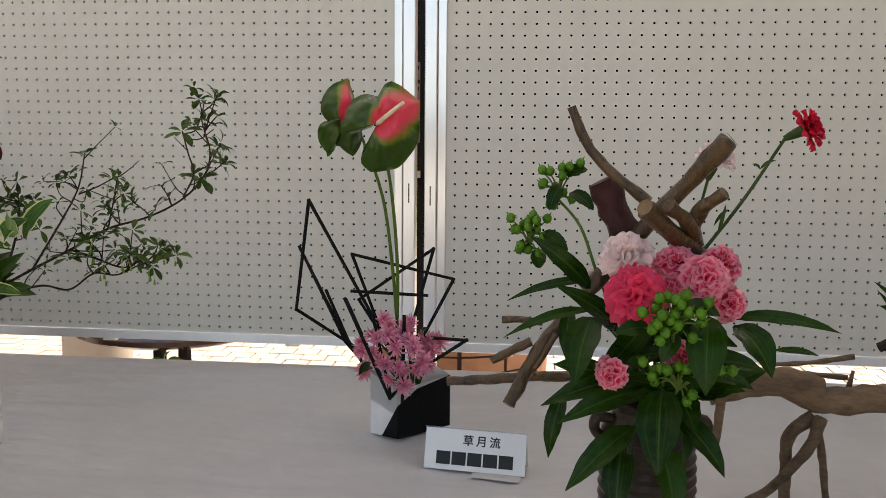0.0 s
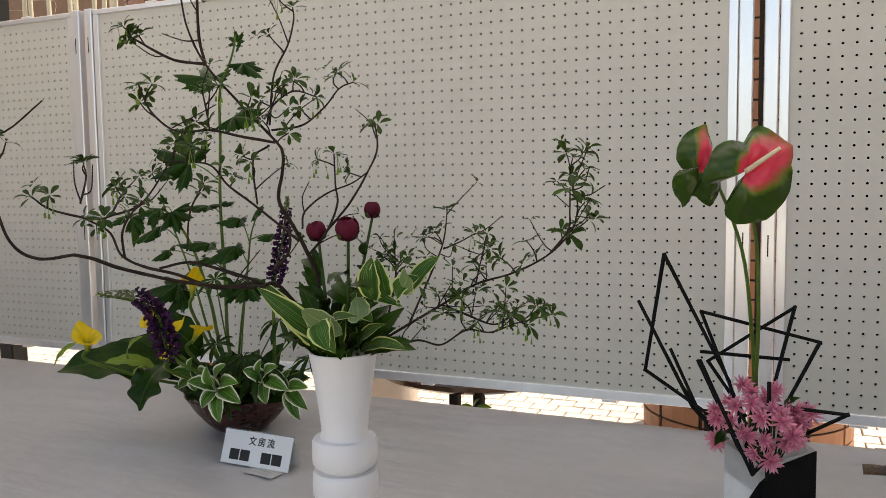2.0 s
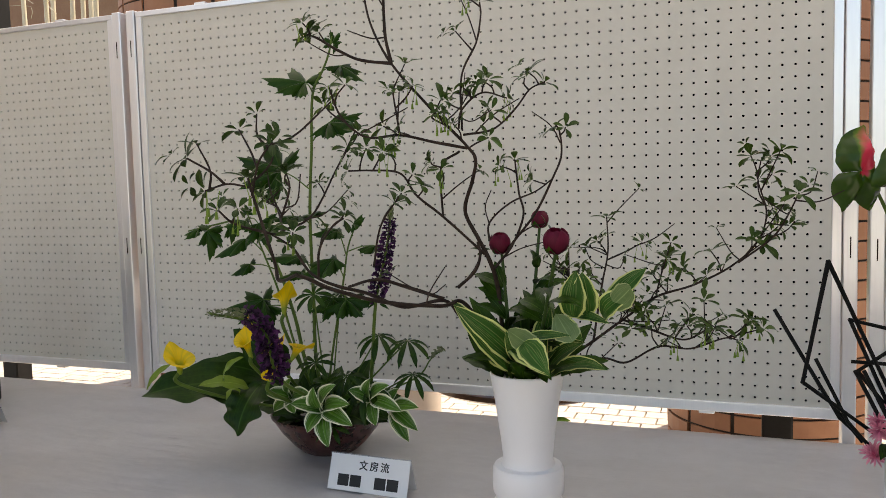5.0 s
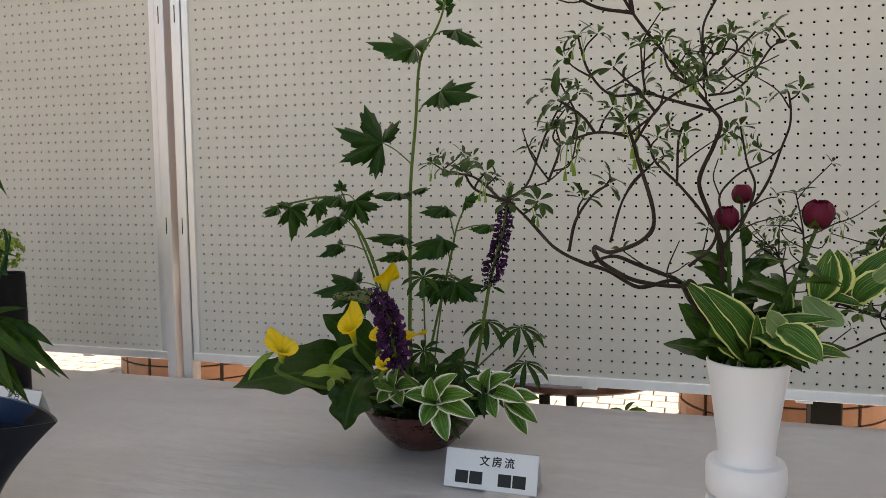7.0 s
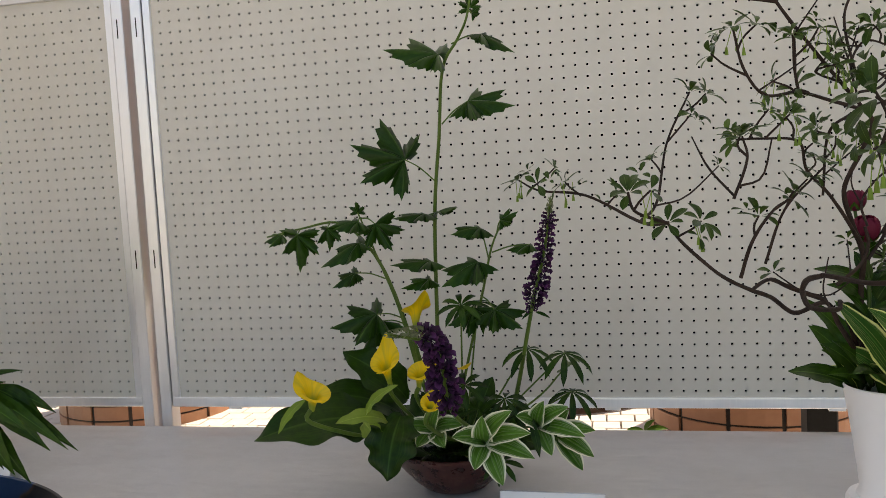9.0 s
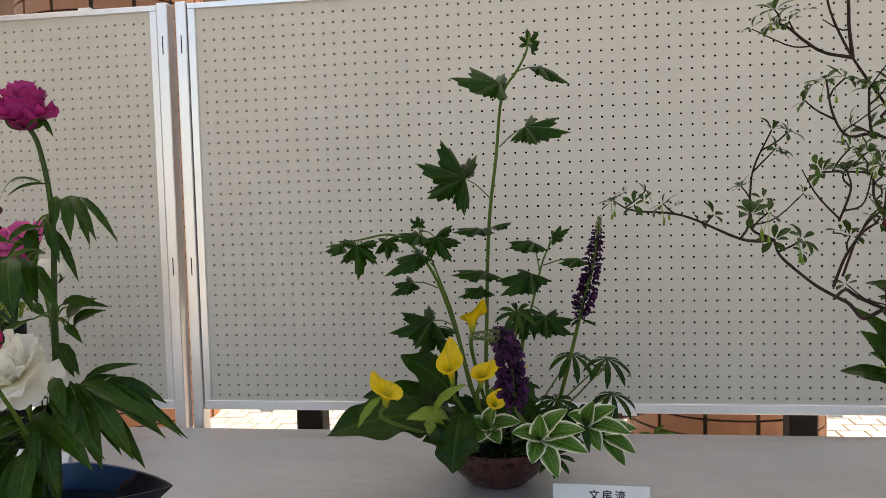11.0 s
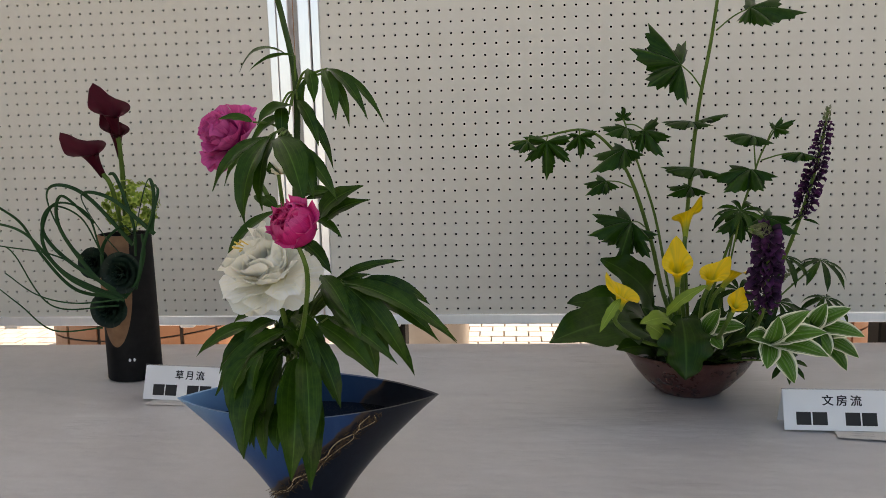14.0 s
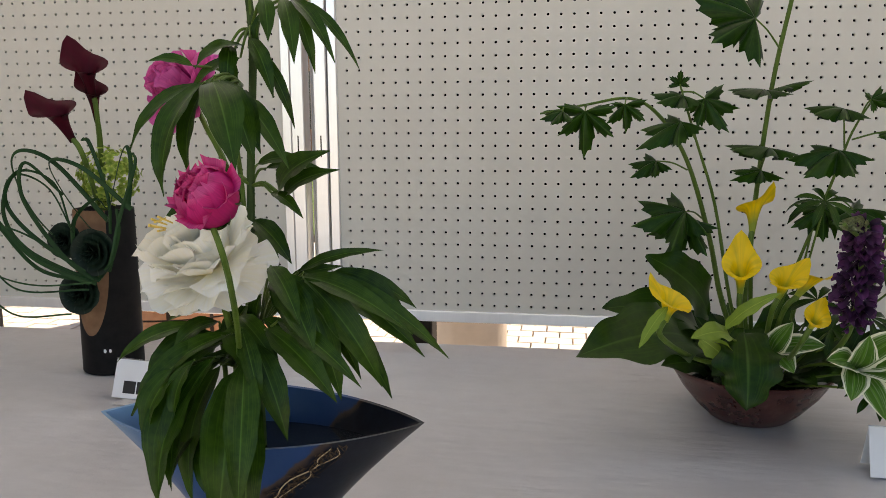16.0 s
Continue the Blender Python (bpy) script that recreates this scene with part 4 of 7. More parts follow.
def black_cylinder():
    c = Vector((-2.441, 1.419, TZ))
    v = thing("cylinder_vase", "matt black cylinder vase with a tan oval panel", "vase", at=tuple(c))
    m = mat("black_tan_stoneware", (0.006, 0.006, 0.006), 0.6, 0, 0.2)
    o = coords(m)
    sep = node(m, "ShaderNodeSeparateXYZ")
    link(m, o, sep.inputs[0])

    def mth(op, a, b=None):
        n = node(m, "ShaderNodeMath")
        n.operation = op
        for s, x in zip(n.inputs, (a, b)):
            if isinstance(x, (int, float)):
                s.default_value = x
            elif x is not None:
                link(m, x, s)
        return n.outputs[0]

    ex = mth("POWER", mth("DIVIDE", mth("ADD", sep.outputs[0], 0.008), 0.037), 2.0)
    low = mth("MINIMUM", mth("SUBTRACT", sep.outputs[2], 0.2), 0.0)
    ez = mth("POWER", mth("DIVIDE", low, 0.128), 2.0)
    e = mth("ADD", ex, ez)
    front = mth("LESS_THAN", sep.outputs[1], 0.0)
    inside = mth("MULTIPLY", mth("LESS_THAN", e, 1.0), front)
    tan = ramp(m, noise_of(m, o, 40.0, 5), [(0.3, (0.2, 0.105, 0.055)), (0.7, (0.3, 0.17, 0.095))])
    blk = ramp(m, noise_of(m, o, 50.0, 4), [(0.3, (0.004, 0.004, 0.004)), (0.7, (0.012, 0.011, 0.011))])
    link(m, mix(m, inside, blk, tan), bsdf(m).inputs["Base Color"])
    bump(m, noise_of(m, o, 150.0, 3), 0.2, 0.001)
    bm = bmesh.new()
    lathe(bm, [(0, 0), (0.051, 0), (0.053, 0.003), (0.0525, 0.15), (0.0515, 0.291), (0.0505, 0.294), (0.047, 0.294), (0.046, 0.291), (0.047, 0.1), (0, 0.1)], 56)
    b = new("body", mesh_of(bm, "body", m))
    b.parent = v
    for k in range(2):
        bm = bmesh.new()
        blob(bm, (0.014 + 0.008 * k, -0.0502 + 0.003 * k, 0.045), 0.0042, 2, (1, 0.25, 1))
        d = new("white_dot", mesh_of(bm, "white_dot", M_WHITE))
        d.parent = b


black_cylinder()


def block_vase():
    A, B, C, D = (-0.341, 1.242), (-0.287, 1.217), (-0.207, 1.298), (-0.262, 1.335)
    top = {A: 0.112, B: 0.088, C: 0.096, D: 0.118}
    v = thing("block_vase", "angular ceramic vase painted white and black", "vase", at=(-0.275, 1.275, TZ))
    m = grainy("rough_white_paint", (0.68, 0.68, 0.67), (0.8, 0.8, 0.79), 30.0, 0.7, 150.0, 0.5, 0.001)
    bm = bmesh.new()
    lo = [bm.verts.new((*p, TZ)) for p in (A, B, C, D)]
    hi = [bm.verts.new((*p, TZ + top[p])) for p in (A, B, C, D)]
    bm.faces.new(lo[::-1])
    for k in range(4):
        bm.faces.new((lo[k], lo[(k + 1) % 4], hi[(k + 1) % 4], hi[k]))
    fc = bm.faces.new(hi)
    bmesh.ops.inset_region(bm, faces=[fc], thickness=0.014)
    bmesh.ops.translate(bm, verts=fc.verts, vec=(0, 0, -0.05))
    bmesh.ops.bevel(bm, geom=[e for e in bm.edges], offset=0.0012, segments=1, affect="EDGES")
    part("body", bm, m, v, smooth=False)
    blk = grainy("rough_black_paint", (0.004, 0.004, 0.004), (0.01, 0.01, 0.01), 40.0, 0.7, 150.0, 0.5, 0.001, spec=0.12)
    bm = bmesh.new()
    off = Vector((0.72, -0.7, 0)) * 0.002
    q = [Vector((*B, TZ + 0.001)), Vector((*C, TZ + 0.001)), Vector((*C, TZ + top[C] - 0.002)), Vector((*B, TZ + top[B] - 0.03)).lerp(Vector((*C, TZ + top[C])), 0.35)]
    q[3].z = TZ + top[B] - 0.006
    q.append(Vector((*B, TZ + 0.06)))
    f = [bm.verts.new(p + off) for p in q]
    g = [bm.verts.new(p - off * 0.6) for p in q]
    bm.faces.new(f)
    bm.faces.new(g[::-1])
    for k in range(5):
        bm.faces.new((f[k], g[k], g[(k + 1) % 5], f[(k + 1) % 5]))
    part("black_facet", bm, blk, v, "black painted facet", smooth=False)
    bm = bmesh.new()
    off = Vector((-0.42, -0.9, 0)) * 0.002
    q = [Vector((*A, TZ + 0.001)).lerp(Vector((*B, TZ + 0.001)), 0.45), Vector((*B, TZ + 0.001)), Vector((*B, TZ + 0.06))]
    f = [bm.verts.new(p + off) for p in q]
    g = [bm.verts.new(p - off * 0.6) for p in q]
    bm.faces.new(f)
    bm.faces.new(g[::-1])
    for k in range(3):
        bm.faces.new((f[k], g[k], g[(k + 1) % 3], f[(k + 1) % 3]))
    part("black_corner", bm, blk, v, "black painted corner", smooth=False)


block_vase()


def dark_vase():
    c = (0.072, 0.83, TZ)
    v = thing("stoneware_vase", "brown-green ribbed stoneware vase with small lugs", "vase", at=c)
    m = grainy("ash_glaze", (0.009, 0.0065, 0.004), (0.055, 0.036, 0.019), 14.0, 0.35, 60.0, 0.4, 0.002, (1, 1, 3), spec=0.3)
    bm = bmesh.new()
    prof = [(0, 0), (0.046, 0), (0.05, 0.004)]
    for k in range(24):
        f = k / 23
        prof.append((0.05 + 0.006 * math.sin(f * 2.6) + 0.0012 * (1 if k % 2 else -1), 0.01 + f * 0.15))
    prof += [(0.056, 0.168), (0.054, 0.18), (0.044, 0.19), (0.04, 0.2), (0.043, 0.21), (0.041, 0.212), (0.037, 0.205), (0.036, 0.12), (0, 0.12)]
    lathe(bm, prof, 56, c)
    part("body", bm, m, v)
    for s in (-1, 1):
        bm = bmesh.new()
        tube(bm, [(c[0] + s * 0.044, c[1] - 0.01, TZ + 0.19), (c[0] + s * 0.06, c[1] - 0.012, TZ + 0.192), (c[0] + s * 0.064, c[1] - 0.012, TZ + 0.178), (c[0] + s * 0.055, c[1] - 0.01, TZ + 0.165)], 0.007, 0.006, 10, 12, 0.2)
        part("lug", bm, m, v)


dark_vase()


# ---- flower builders ----
def stem(parent, pts, r0, r1, m=None, name="stem", segs=8, knob=0.05):
    bm = bmesh.new()
    tube(bm, pts, r0, r1, segs, None, knob)
    return part(name, bm, m or M_STEM, parent)


def leaf(parent, base, tip, w, m, face=(0, -0.75, 0.65), arch=0.12, prof=(0.8, 1.0), cup=0.2, wave=0.03, name="leaf", n=10, mm=6, twist=0.0):
    bm = bmesh.new()
    blade(bm, base, tip, w, face, arch, prof, cup, wave, n, mm, twist)
    return part(name, bm, m, parent)


def carnation_head(parent, c, axis, r, m, seed=0, name="flower"):
    rr = random.Random(seed)
    a, s, t = frame_of(axis)
    c = Vector(c)
    bm = bmesh.new()
    for layer, (count, tilt, ln) in enumerate(((8, 0.12, 1.0), (7, 0.45, 0.97), (7, 0.8, 0.9), (6, 1.1, 0.78), (4, 1.4, 0.62))):
        for k in range(count):
            th = 2 * math.pi * (k + 0.5 * (layer % 2)) / count + rr.uniform(-0.15, 0.15)
            out = s * math.cos(th) + t * math.sin(th)
            d = out * math.cos(tilt) + a * math.sin(tilt)
            petal(bm, c + a * (-0.25 * r + 0.05 * r * layer), d, a * math.cos(tilt) - out * math.sin(tilt) + a * 0.2, r * ln * rr.uniform(0.9, 1.08), r * 1.0, 0.14, 0.12, 0.3, 5, 13, 0.1, 0.2, rr.random() * 6)
    return part(name, bm, m, parent)


def calyx(parent, c, axis, r, ln):
    a = Vector(axis).normalized()
    bm = bmesh.new()
    tube(bm, [Vector(c) - a * ln, Vector(c) - a * ln * 0.6, Vector(c)], r * 0.45, r, 10, 8)
    return part("calyx", bm, M_STEM_D, parent)


def carnation(label, c, axis, r, m, foot, bend=(0, 0, 0), seed=0):
    t = thing("carnation", label, "carnation", "carnations")
    a = Vector(axis).normalized()
    c = Vector(c)
    carnation_head(t, c, a, r, m, seed)
    calyx(t, c - a * r * 0.2, a, r * 0.28, r * 0.9)
    b0 = c - a * r * 1.05
    mid = b0.lerp(Vector(foot), 0.5) + Vector(bend)
    stem(t, [b0, mid, foot], 0.0017, 0.0022, M_STEM_D)
    return t


def peony_head(parent, c, axis, r, m, seed, layers, name="flower", ruffle=0.1, spread=1.0, cup=0.5, wild=0.15, wide=1.0, most=10):
    rr = random.Random(seed)
    a, s, t = frame_of(axis)
    c = Vector(c)
    bm = bmesh.new()
    for layer in range(layers):
        f = layer / max(1, layers - 1)
        count = int(most - 3 * f)
        tilt = -0.15 + 1.45 * f ** 0.8
        for k in range(count):
            th = 2 * math.pi * (k + 0.5 * (layer % 2)) / count + rr.uniform(-0.25, 0.25)
            tl = tilt + rr.uniform(-wild, wild)
            off = (s * rr.uniform(-1, 1) + t * rr.uniform(-1, 1)) * r * max(0.0, wild - 0.15) * f
            out = s * math.cos(th) + t * math.sin(th)
            d = out * math.cos(tl) * spread + a * math.sin(tl)
            face = a * math.cos(tl) - out * math.sin(tl)
            petal(bm, c + off - a * r * 0.35 * (1 - f) + out * r * 0.06, d, face, r * rr.uniform(0.85, 1.1) * (1 - 0.22 * f), r * wide * rr.uniform(0.7, 0.95), cup, ruffle, rr.uniform(0, 0.25), 7, 9, 0.06, 0.3, rr.random() * 6)
    return part(name, bm, m, parent)


def bud(parent, c, axis, r, m, seed=0):
    rr = random.Random(seed)
    a, s, t = frame_of(axis)
    c = Vector(c)
    bm = bmesh.new()
    for layer, (cnt, rad) in enumerate(((5, 1.0), (5, 0.88), (4, 0.7))):
        for k in range(cnt):
            th = 2 * math.pi * (k + 0.4 * layer) / cnt + rr.uniform(-0.1, 0.1)
            out = s * math.cos(th) + t * math.sin(th)
            side = a.cross(out)
            wide, loose = rr.uniform(0.96, 1.06), rr.uniform(-0.2, 1.0)
            grid, uvs = [], []
            for i in range(8):
                f = i / 7
                ph = -1.3 + 2.35 * f
                row, ur = [], []
                for j in range(8):
                    u = 2 * j / 7 - 1
                    w = 0.85 * math.sin(math.pi * min(1, 0.12 + 0.8 * f))
                    o2 = out * math.cos(u * w) + side * math.sin(u * w)
                    row.append(c + o2 * r * rad * wide * math.cos(ph) * (1.0 + 0.05 * u * u + 0.3 * loose * f ** 4 + 0.04 * math.sin(5 * u + th) * f * f) + a * r * 1.1 * math.sin(ph))
                    ur.append((0.5 + 0.5 * u, f))
                grid.append(row)
                uvs.append(ur)
            sheet(bm, grid, uvs)
    fl = part("flower", bm, m, parent)
    bm = bmesh.new()
    for k in range(4):
        th = 1.6 * k + 0.4
        out = s * math.cos(th) + t * math.sin(th)
        blade(bm, c - a * r * 1.05, c - a * r * 0.15 + out * r * 1.02, r * 0.9, out, 0.15, (0.7, 0.9), 0.2, 0, 6, 4)
    part("sepal", bm, M_PEONYLEAF, parent)
    return fl


def calla_head(parent, c, axis, side, h, r, m, spadix=True, name="spathe", flare=1.0):
    """A rolled trumpet that flares into a lip with a pointed tip towards side."""
    a = Vector(axis).normalized()
    sd = Vector((side[0], -0.6 * side[1], side[2]))
    sd = (sd - a * sd.dot(a)).normalized()
    t = a.cross(sd)
    c = Vector(c)
    grid, uvs = [], []
    for i in range(12):
        f = i / 11
        row, ur = [], []
        for j in range(25):
            th = -math.pi * 1.12 + 2.24 * math.pi * j / 24
            rad = r * (0.2 + 0.25 * f + (0.25 + 0.3 * flare) * f ** 3.5)
            tip = math.exp(-(th / 0.5) ** 2)
            roll = max(0.0, (f - 0.7) / 0.3) ** 2 * (1 - 0.8 * tip)
            lip = f ** 3 * (0.35 + 0.65 * math.cos(th / 2.24) ** 2)
            z = h * f * (0.6 + 0.32 * math.cos(th / 2.24) ** 2) + h * 0.3 * tip * f ** 4 - h * 0.16 * roll * flare
            rad += r * (0.2 * lip + 0.25 * tip * f ** 5 + 0.45 * roll * flare)
            rad += 0.03 * r * math.sin(th * 3 + 1) * f
            row.append(c + (sd * math.cos(th) + t * math.sin(th)) * rad * (1 - 0.06 * (j / 24)) + a * z)
            ur.append((j / 24, f))
        grid.append(row)
        uvs.append(ur)
    bm = bmesh.new()
    sheet(bm, grid, uvs)
    p = part(name, bm, m, parent)
    if spadix:
        bm = bmesh.new()
        tube(bm, [c + a * h * 0.1, c + a * h * 0.65], r * 0.13, r * 0.08, 8, 6)
        part("spadix", bm, M_SPADIX, parent)
    return p


def spathe(bm, centre, right, up, size, outline, pink):
    """A lobed spathe: outline gives (degrees, reach), pink how far its colour reaches; it bulges towards right x up."""
    s, u = Vector(right).normalized(), Vector(up).normalized()
    f = s.cross(u)
    ang, reach = [o[0] for o in outline], [o[1] for o in outline]
    grid, uvs = [], []
    for i in range(13):
        q = i / 12
        row, ur = [], []
        for j in range(91):
            deg = outline[0][0] + (outline[-1][0] - outline[0][0]) * j / 90
            r = size * float(np.interp(deg, ang, reach)) * q
            th = radians(deg)
            p = Vector(centre) + s * math.cos(th) * r + u * math.sin(th) * r
            swell = 0.2 * math.sin(math.pi * min(1, q * 1.1)) - 0.22 * q * q
            crinkle = 0.09 * noise.noise(p * 40) + 0.05 * noise.noise(p * 110)
            row.append(p + f * size * (swell + crinkle * min(1, 2 * q)))
            ur.append((j / 90, min(1, q * 0.5 / float(np.interp(deg, [k[0] for k in pink], [k[1] for k in pink])))))
        grid.append(row)
        uvs.append(ur)
    sheet(bm, grid, uvs)


# ---- arrangement with anthurium, black rods and pink flowers ----
def anthuriums():
    wide = ((-123, 0.2), (-122, 0.5), (-114, 0.86), (-98, 1.0), (-78, 0.97), (-65, 1.0), (-45, 0.93), (-24, 0.91), (-2, 0.87), (9, 0.85), (30, 1.0), (44, 0.93), (62, 0.93), (74, 0.93), (82, 0.84),
            (87, 0.66), (92, 0.58), (107, 0.65), (118, 0.7), (137, 0.73), (163, 0.69), (184, 0.77), (195, 0.79), (201, 0.62), (203, 0.35), (205, 0.15))
    wide_pink = ((-123, 0.3), (-98, 0.3), (-78, 0.38), (-45, 0.48), (-24, 0.6), (0, 0.8), (20, 1.3), (50, 1.0), (75, 0.72), (100, 0.5), (137, 0.3), (205, 0.22))
    narrow = ((-174, 0.4), (-162, 0.55), (-140, 0.68), (-114, 0.82), (-109, 0.94), (-98, 0.6), (-90, 0.62), (-70, 0.9), (-50, 0.76), (-20, 0.5), (0, 0.4), (50, 0.5), (72, 0.8), (79, 1.0), (88, 0.91), (101, 0.85), (119, 0.72), (137, 0.62), (159, 0.5), (185, 0.32))
    narrow_pink = ((-170, 0.12), (0, 0.2), (50, 0.9), (85, 0.9), (100, 0.6), (120, 0.35), (185, 0.15))
    for k, (c, right, up, size, shape, pink, st) in enumerate((
            ((-0.312, 1.170, 1.229), (0.975, 0.22, 0), (0, 0.1, 1), 0.077, wide, wide_pink, [(-0.308, 1.190, 1.198), (-0.297, 1.210, 1.113), (-0.294, 1.250, 0.985), (-0.300, 1.280, 0.849)]),
            ((-0.380, 1.215, 1.236), (0.9, 0.42, 0), (0, 0.05, 1), 0.071, narrow, narrow_pink, [(-0.360, 1.250, 1.216), (-0.320, 1.250, 1.109), (-0.304, 1.260, 0.982), (-0.297, 1.280, 0.849)]))):
        t = thing("anthurium", "glossy pink and green anthurium on a long green stem", "anthurium", "anthuriums")
        bm = bmesh.new()
        spathe(bm, c, right, up, size, shape, pink)
        part("spathe", bm, M_ANTH, t)
        cv = Vector(c)
        if k == 0:
            bm = bmesh.new()
            tip = Vector((-0.267, 1.140, 1.260))
            tube(bm, [cv + Vector((0, -0.003, 0)), cv.lerp(tip, 0.5) + Vector((0, -0.004, 0)), tip], 0.0042, 0.0028, 10, 10)
            part("spadix", bm, M_SPADIX, t)
        stem(t, [cv + Vector((0, 0.006, 0))] + st, 0.0022, 0.0032, M_STEM)


anthuriums()


def black_rods():
    t = thing("rod_sculpture", "angular sculpture of kinked black rods rising from the flowers", "rod sculpture")
    def place(pts):
        bm = bmesh.new()
        for a, b in zip(pts, pts[1:]):
            d = (Vector(b) - Vector(a)).normalized() * 0.002
            tube(bm, [Vector(a) - d, Vector(b) + d], 0.0032, 0.003, 6, 3, 0.15)
        part("rod", bm, M_ROD, t)

    place([(-0.427, 1.174, 1.105), (-0.458, 1.200, 0.919), (-0.354, 1.260, 0.832)])
    place([(-0.427, 1.174, 1.105), (-0.335, 1.240, 0.902), (-0.295, 1.190, 0.777)])
    place([(-0.493, 1.346, 1.006), (-0.397, 1.300, 0.841), (-0.341, 1.270, 0.793)])
    place([(-0.493, 1.346, 1.006), (-0.414, 1.320, 0.867), (-0.366, 1.290, 0.808)])
    place([(-0.432, 1.300, 0.934), (-0.386, 1.290, 0.838), (-0.346, 1.270, 0.793)])
    place([(-0.375, 1.200, 0.940), (-0.297, 1.190, 0.774)])
    place([(-0.384, 1.300, 1.001), (-0.323, 1.280, 0.853), (-0.301, 1.270, 0.805)])
    place([(-0.384, 1.300, 1.001), (-0.204, 1.327, 0.956), (-0.267, 1.270, 0.832)])
    place([(-0.242, 1.340, 1.009), (-0.372, 1.300, 0.919), (-0.311, 1.270, 0.841)])
    place([(-0.242, 1.340, 1.009), (-0.279, 1.270, 0.852)])
    place([(-0.381, 1.280, 0.938), (-0.250, 1.310, 0.928)])
    place([(-0.261, 1.240, 0.869), (-0.170, 1.195, 0.877), (-0.258, 1.240, 0.808)])
    place([(-0.276, 1.210, 0.911), (-0.276, 1.190, 0.768)])
    place([(-0.382, 1.240, 0.931), (-0.322, 1.230, 0.806), (-0.308, 1.200, 0.795)])
    place([(-0.297, 1.190, 0.774), (-0.278, 1.200, 0.796)])


black_rods()


def pink_bunch():
    t = thing("pink_flower_bunch", "bunch of small soft pink double flowers in the block vase", "flowers")
    rr = random.Random(11)
    spots = [(-0.351, 1.220, 0.847), (-0.352, 1.250, 0.799), (-0.324, 1.220, 0.868), (-0.314, 1.190, 0.837), (-0.302, 1.220, 0.893), (-0.286, 1.180, 0.867), (-0.281, 1.180, 0.831), (-0.278, 1.220, 0.879), (-0.265, 1.220, 0.899), (-0.256, 1.180, 0.861), (-0.251, 1.190, 0.825), (-0.242, 1.220, 0.870), (-0.234, 1.220, 0.851), (-0.242, 1.190, 0.839), (-0.295, 1.180, 0.811), (-0.272, 1.180, 0.801), (-0.330, 1.210, 0.846), (-0.268, 1.200, 0.874)]
    spots += [tuple(Vector(c) + Vector((rr.uniform(-0.016, 0.016), rr.uniform(0.0, 0.02), rr.uniform(-0.014, 0.014)))) for c in spots[:14]]
    for k, c in enumerate(spots):
        c = Vector(c)
        a, s, q = frame_of((rr.uniform(-0.9, 0.9), -1, rr.uniform(-0.5, 0.8)))
        bm = bmesh.new()
        r = rr.uniform(0.011, 0.0155)
        for layer in range(3):
            n = 13 - 2 * layer
            for i in range(n):
                th = 2 * math.pi * (i + 0.33 * layer) / n + rr.uniform(-0.2, 0.2)
                out = s * math.cos(th) + q * math.sin(th)
                tl = 0.2 + 0.4 * layer + rr.uniform(-0.2, 0.2)
                d = out * math.cos(tl) + a * math.sin(tl)
                blade(bm, c, c + d * r * (1.4 - 0.18 * layer) * rr.uniform(0.8, 1.15), r * 0.27, a * math.cos(tl) - out * math.sin(tl), rr.uniform(-0.2, 0.05), (0.8, 0.5), 0.25, 0, 4, 2)
        part("flower", bm, M_SOFTPINK, t)
    bm = bmesh.new()
    for k, c in enumerate(spots):
        c = Vector(c)
        tube(bm, [c + Vector((0, 0.01, -0.004)), c.lerp(Vector((-0.27, 1.275, TZ + 0.07)), 0.5) + Vector((0, 0.01, 0)), (-0.27, 1.275, TZ + 0.05)], 0.0011, 0.0014, 5, 6)
    part("stem", bm, M_STEM_D, t)["kind"] = "stuff"
    for b, tp in zip([(-0.340, 1.240, 0.822), (-0.335, 1.240, 0.812), (-0.296, 1.240, 0.824), (-0.257, 1.240, 0.865), (-0.266, 1.240, 0.815)], [(-0.352, 1.200, 0.808), (-0.347, 1.200, 0.813), (-0.299, 1.200, 0.888), (-0.232, 1.200, 0.895), (-0.232, 1.200, 0.823)]):
        leaf(t, b, tp, 0.014, M_LEAF, arch=0.1)


pink_bunch()


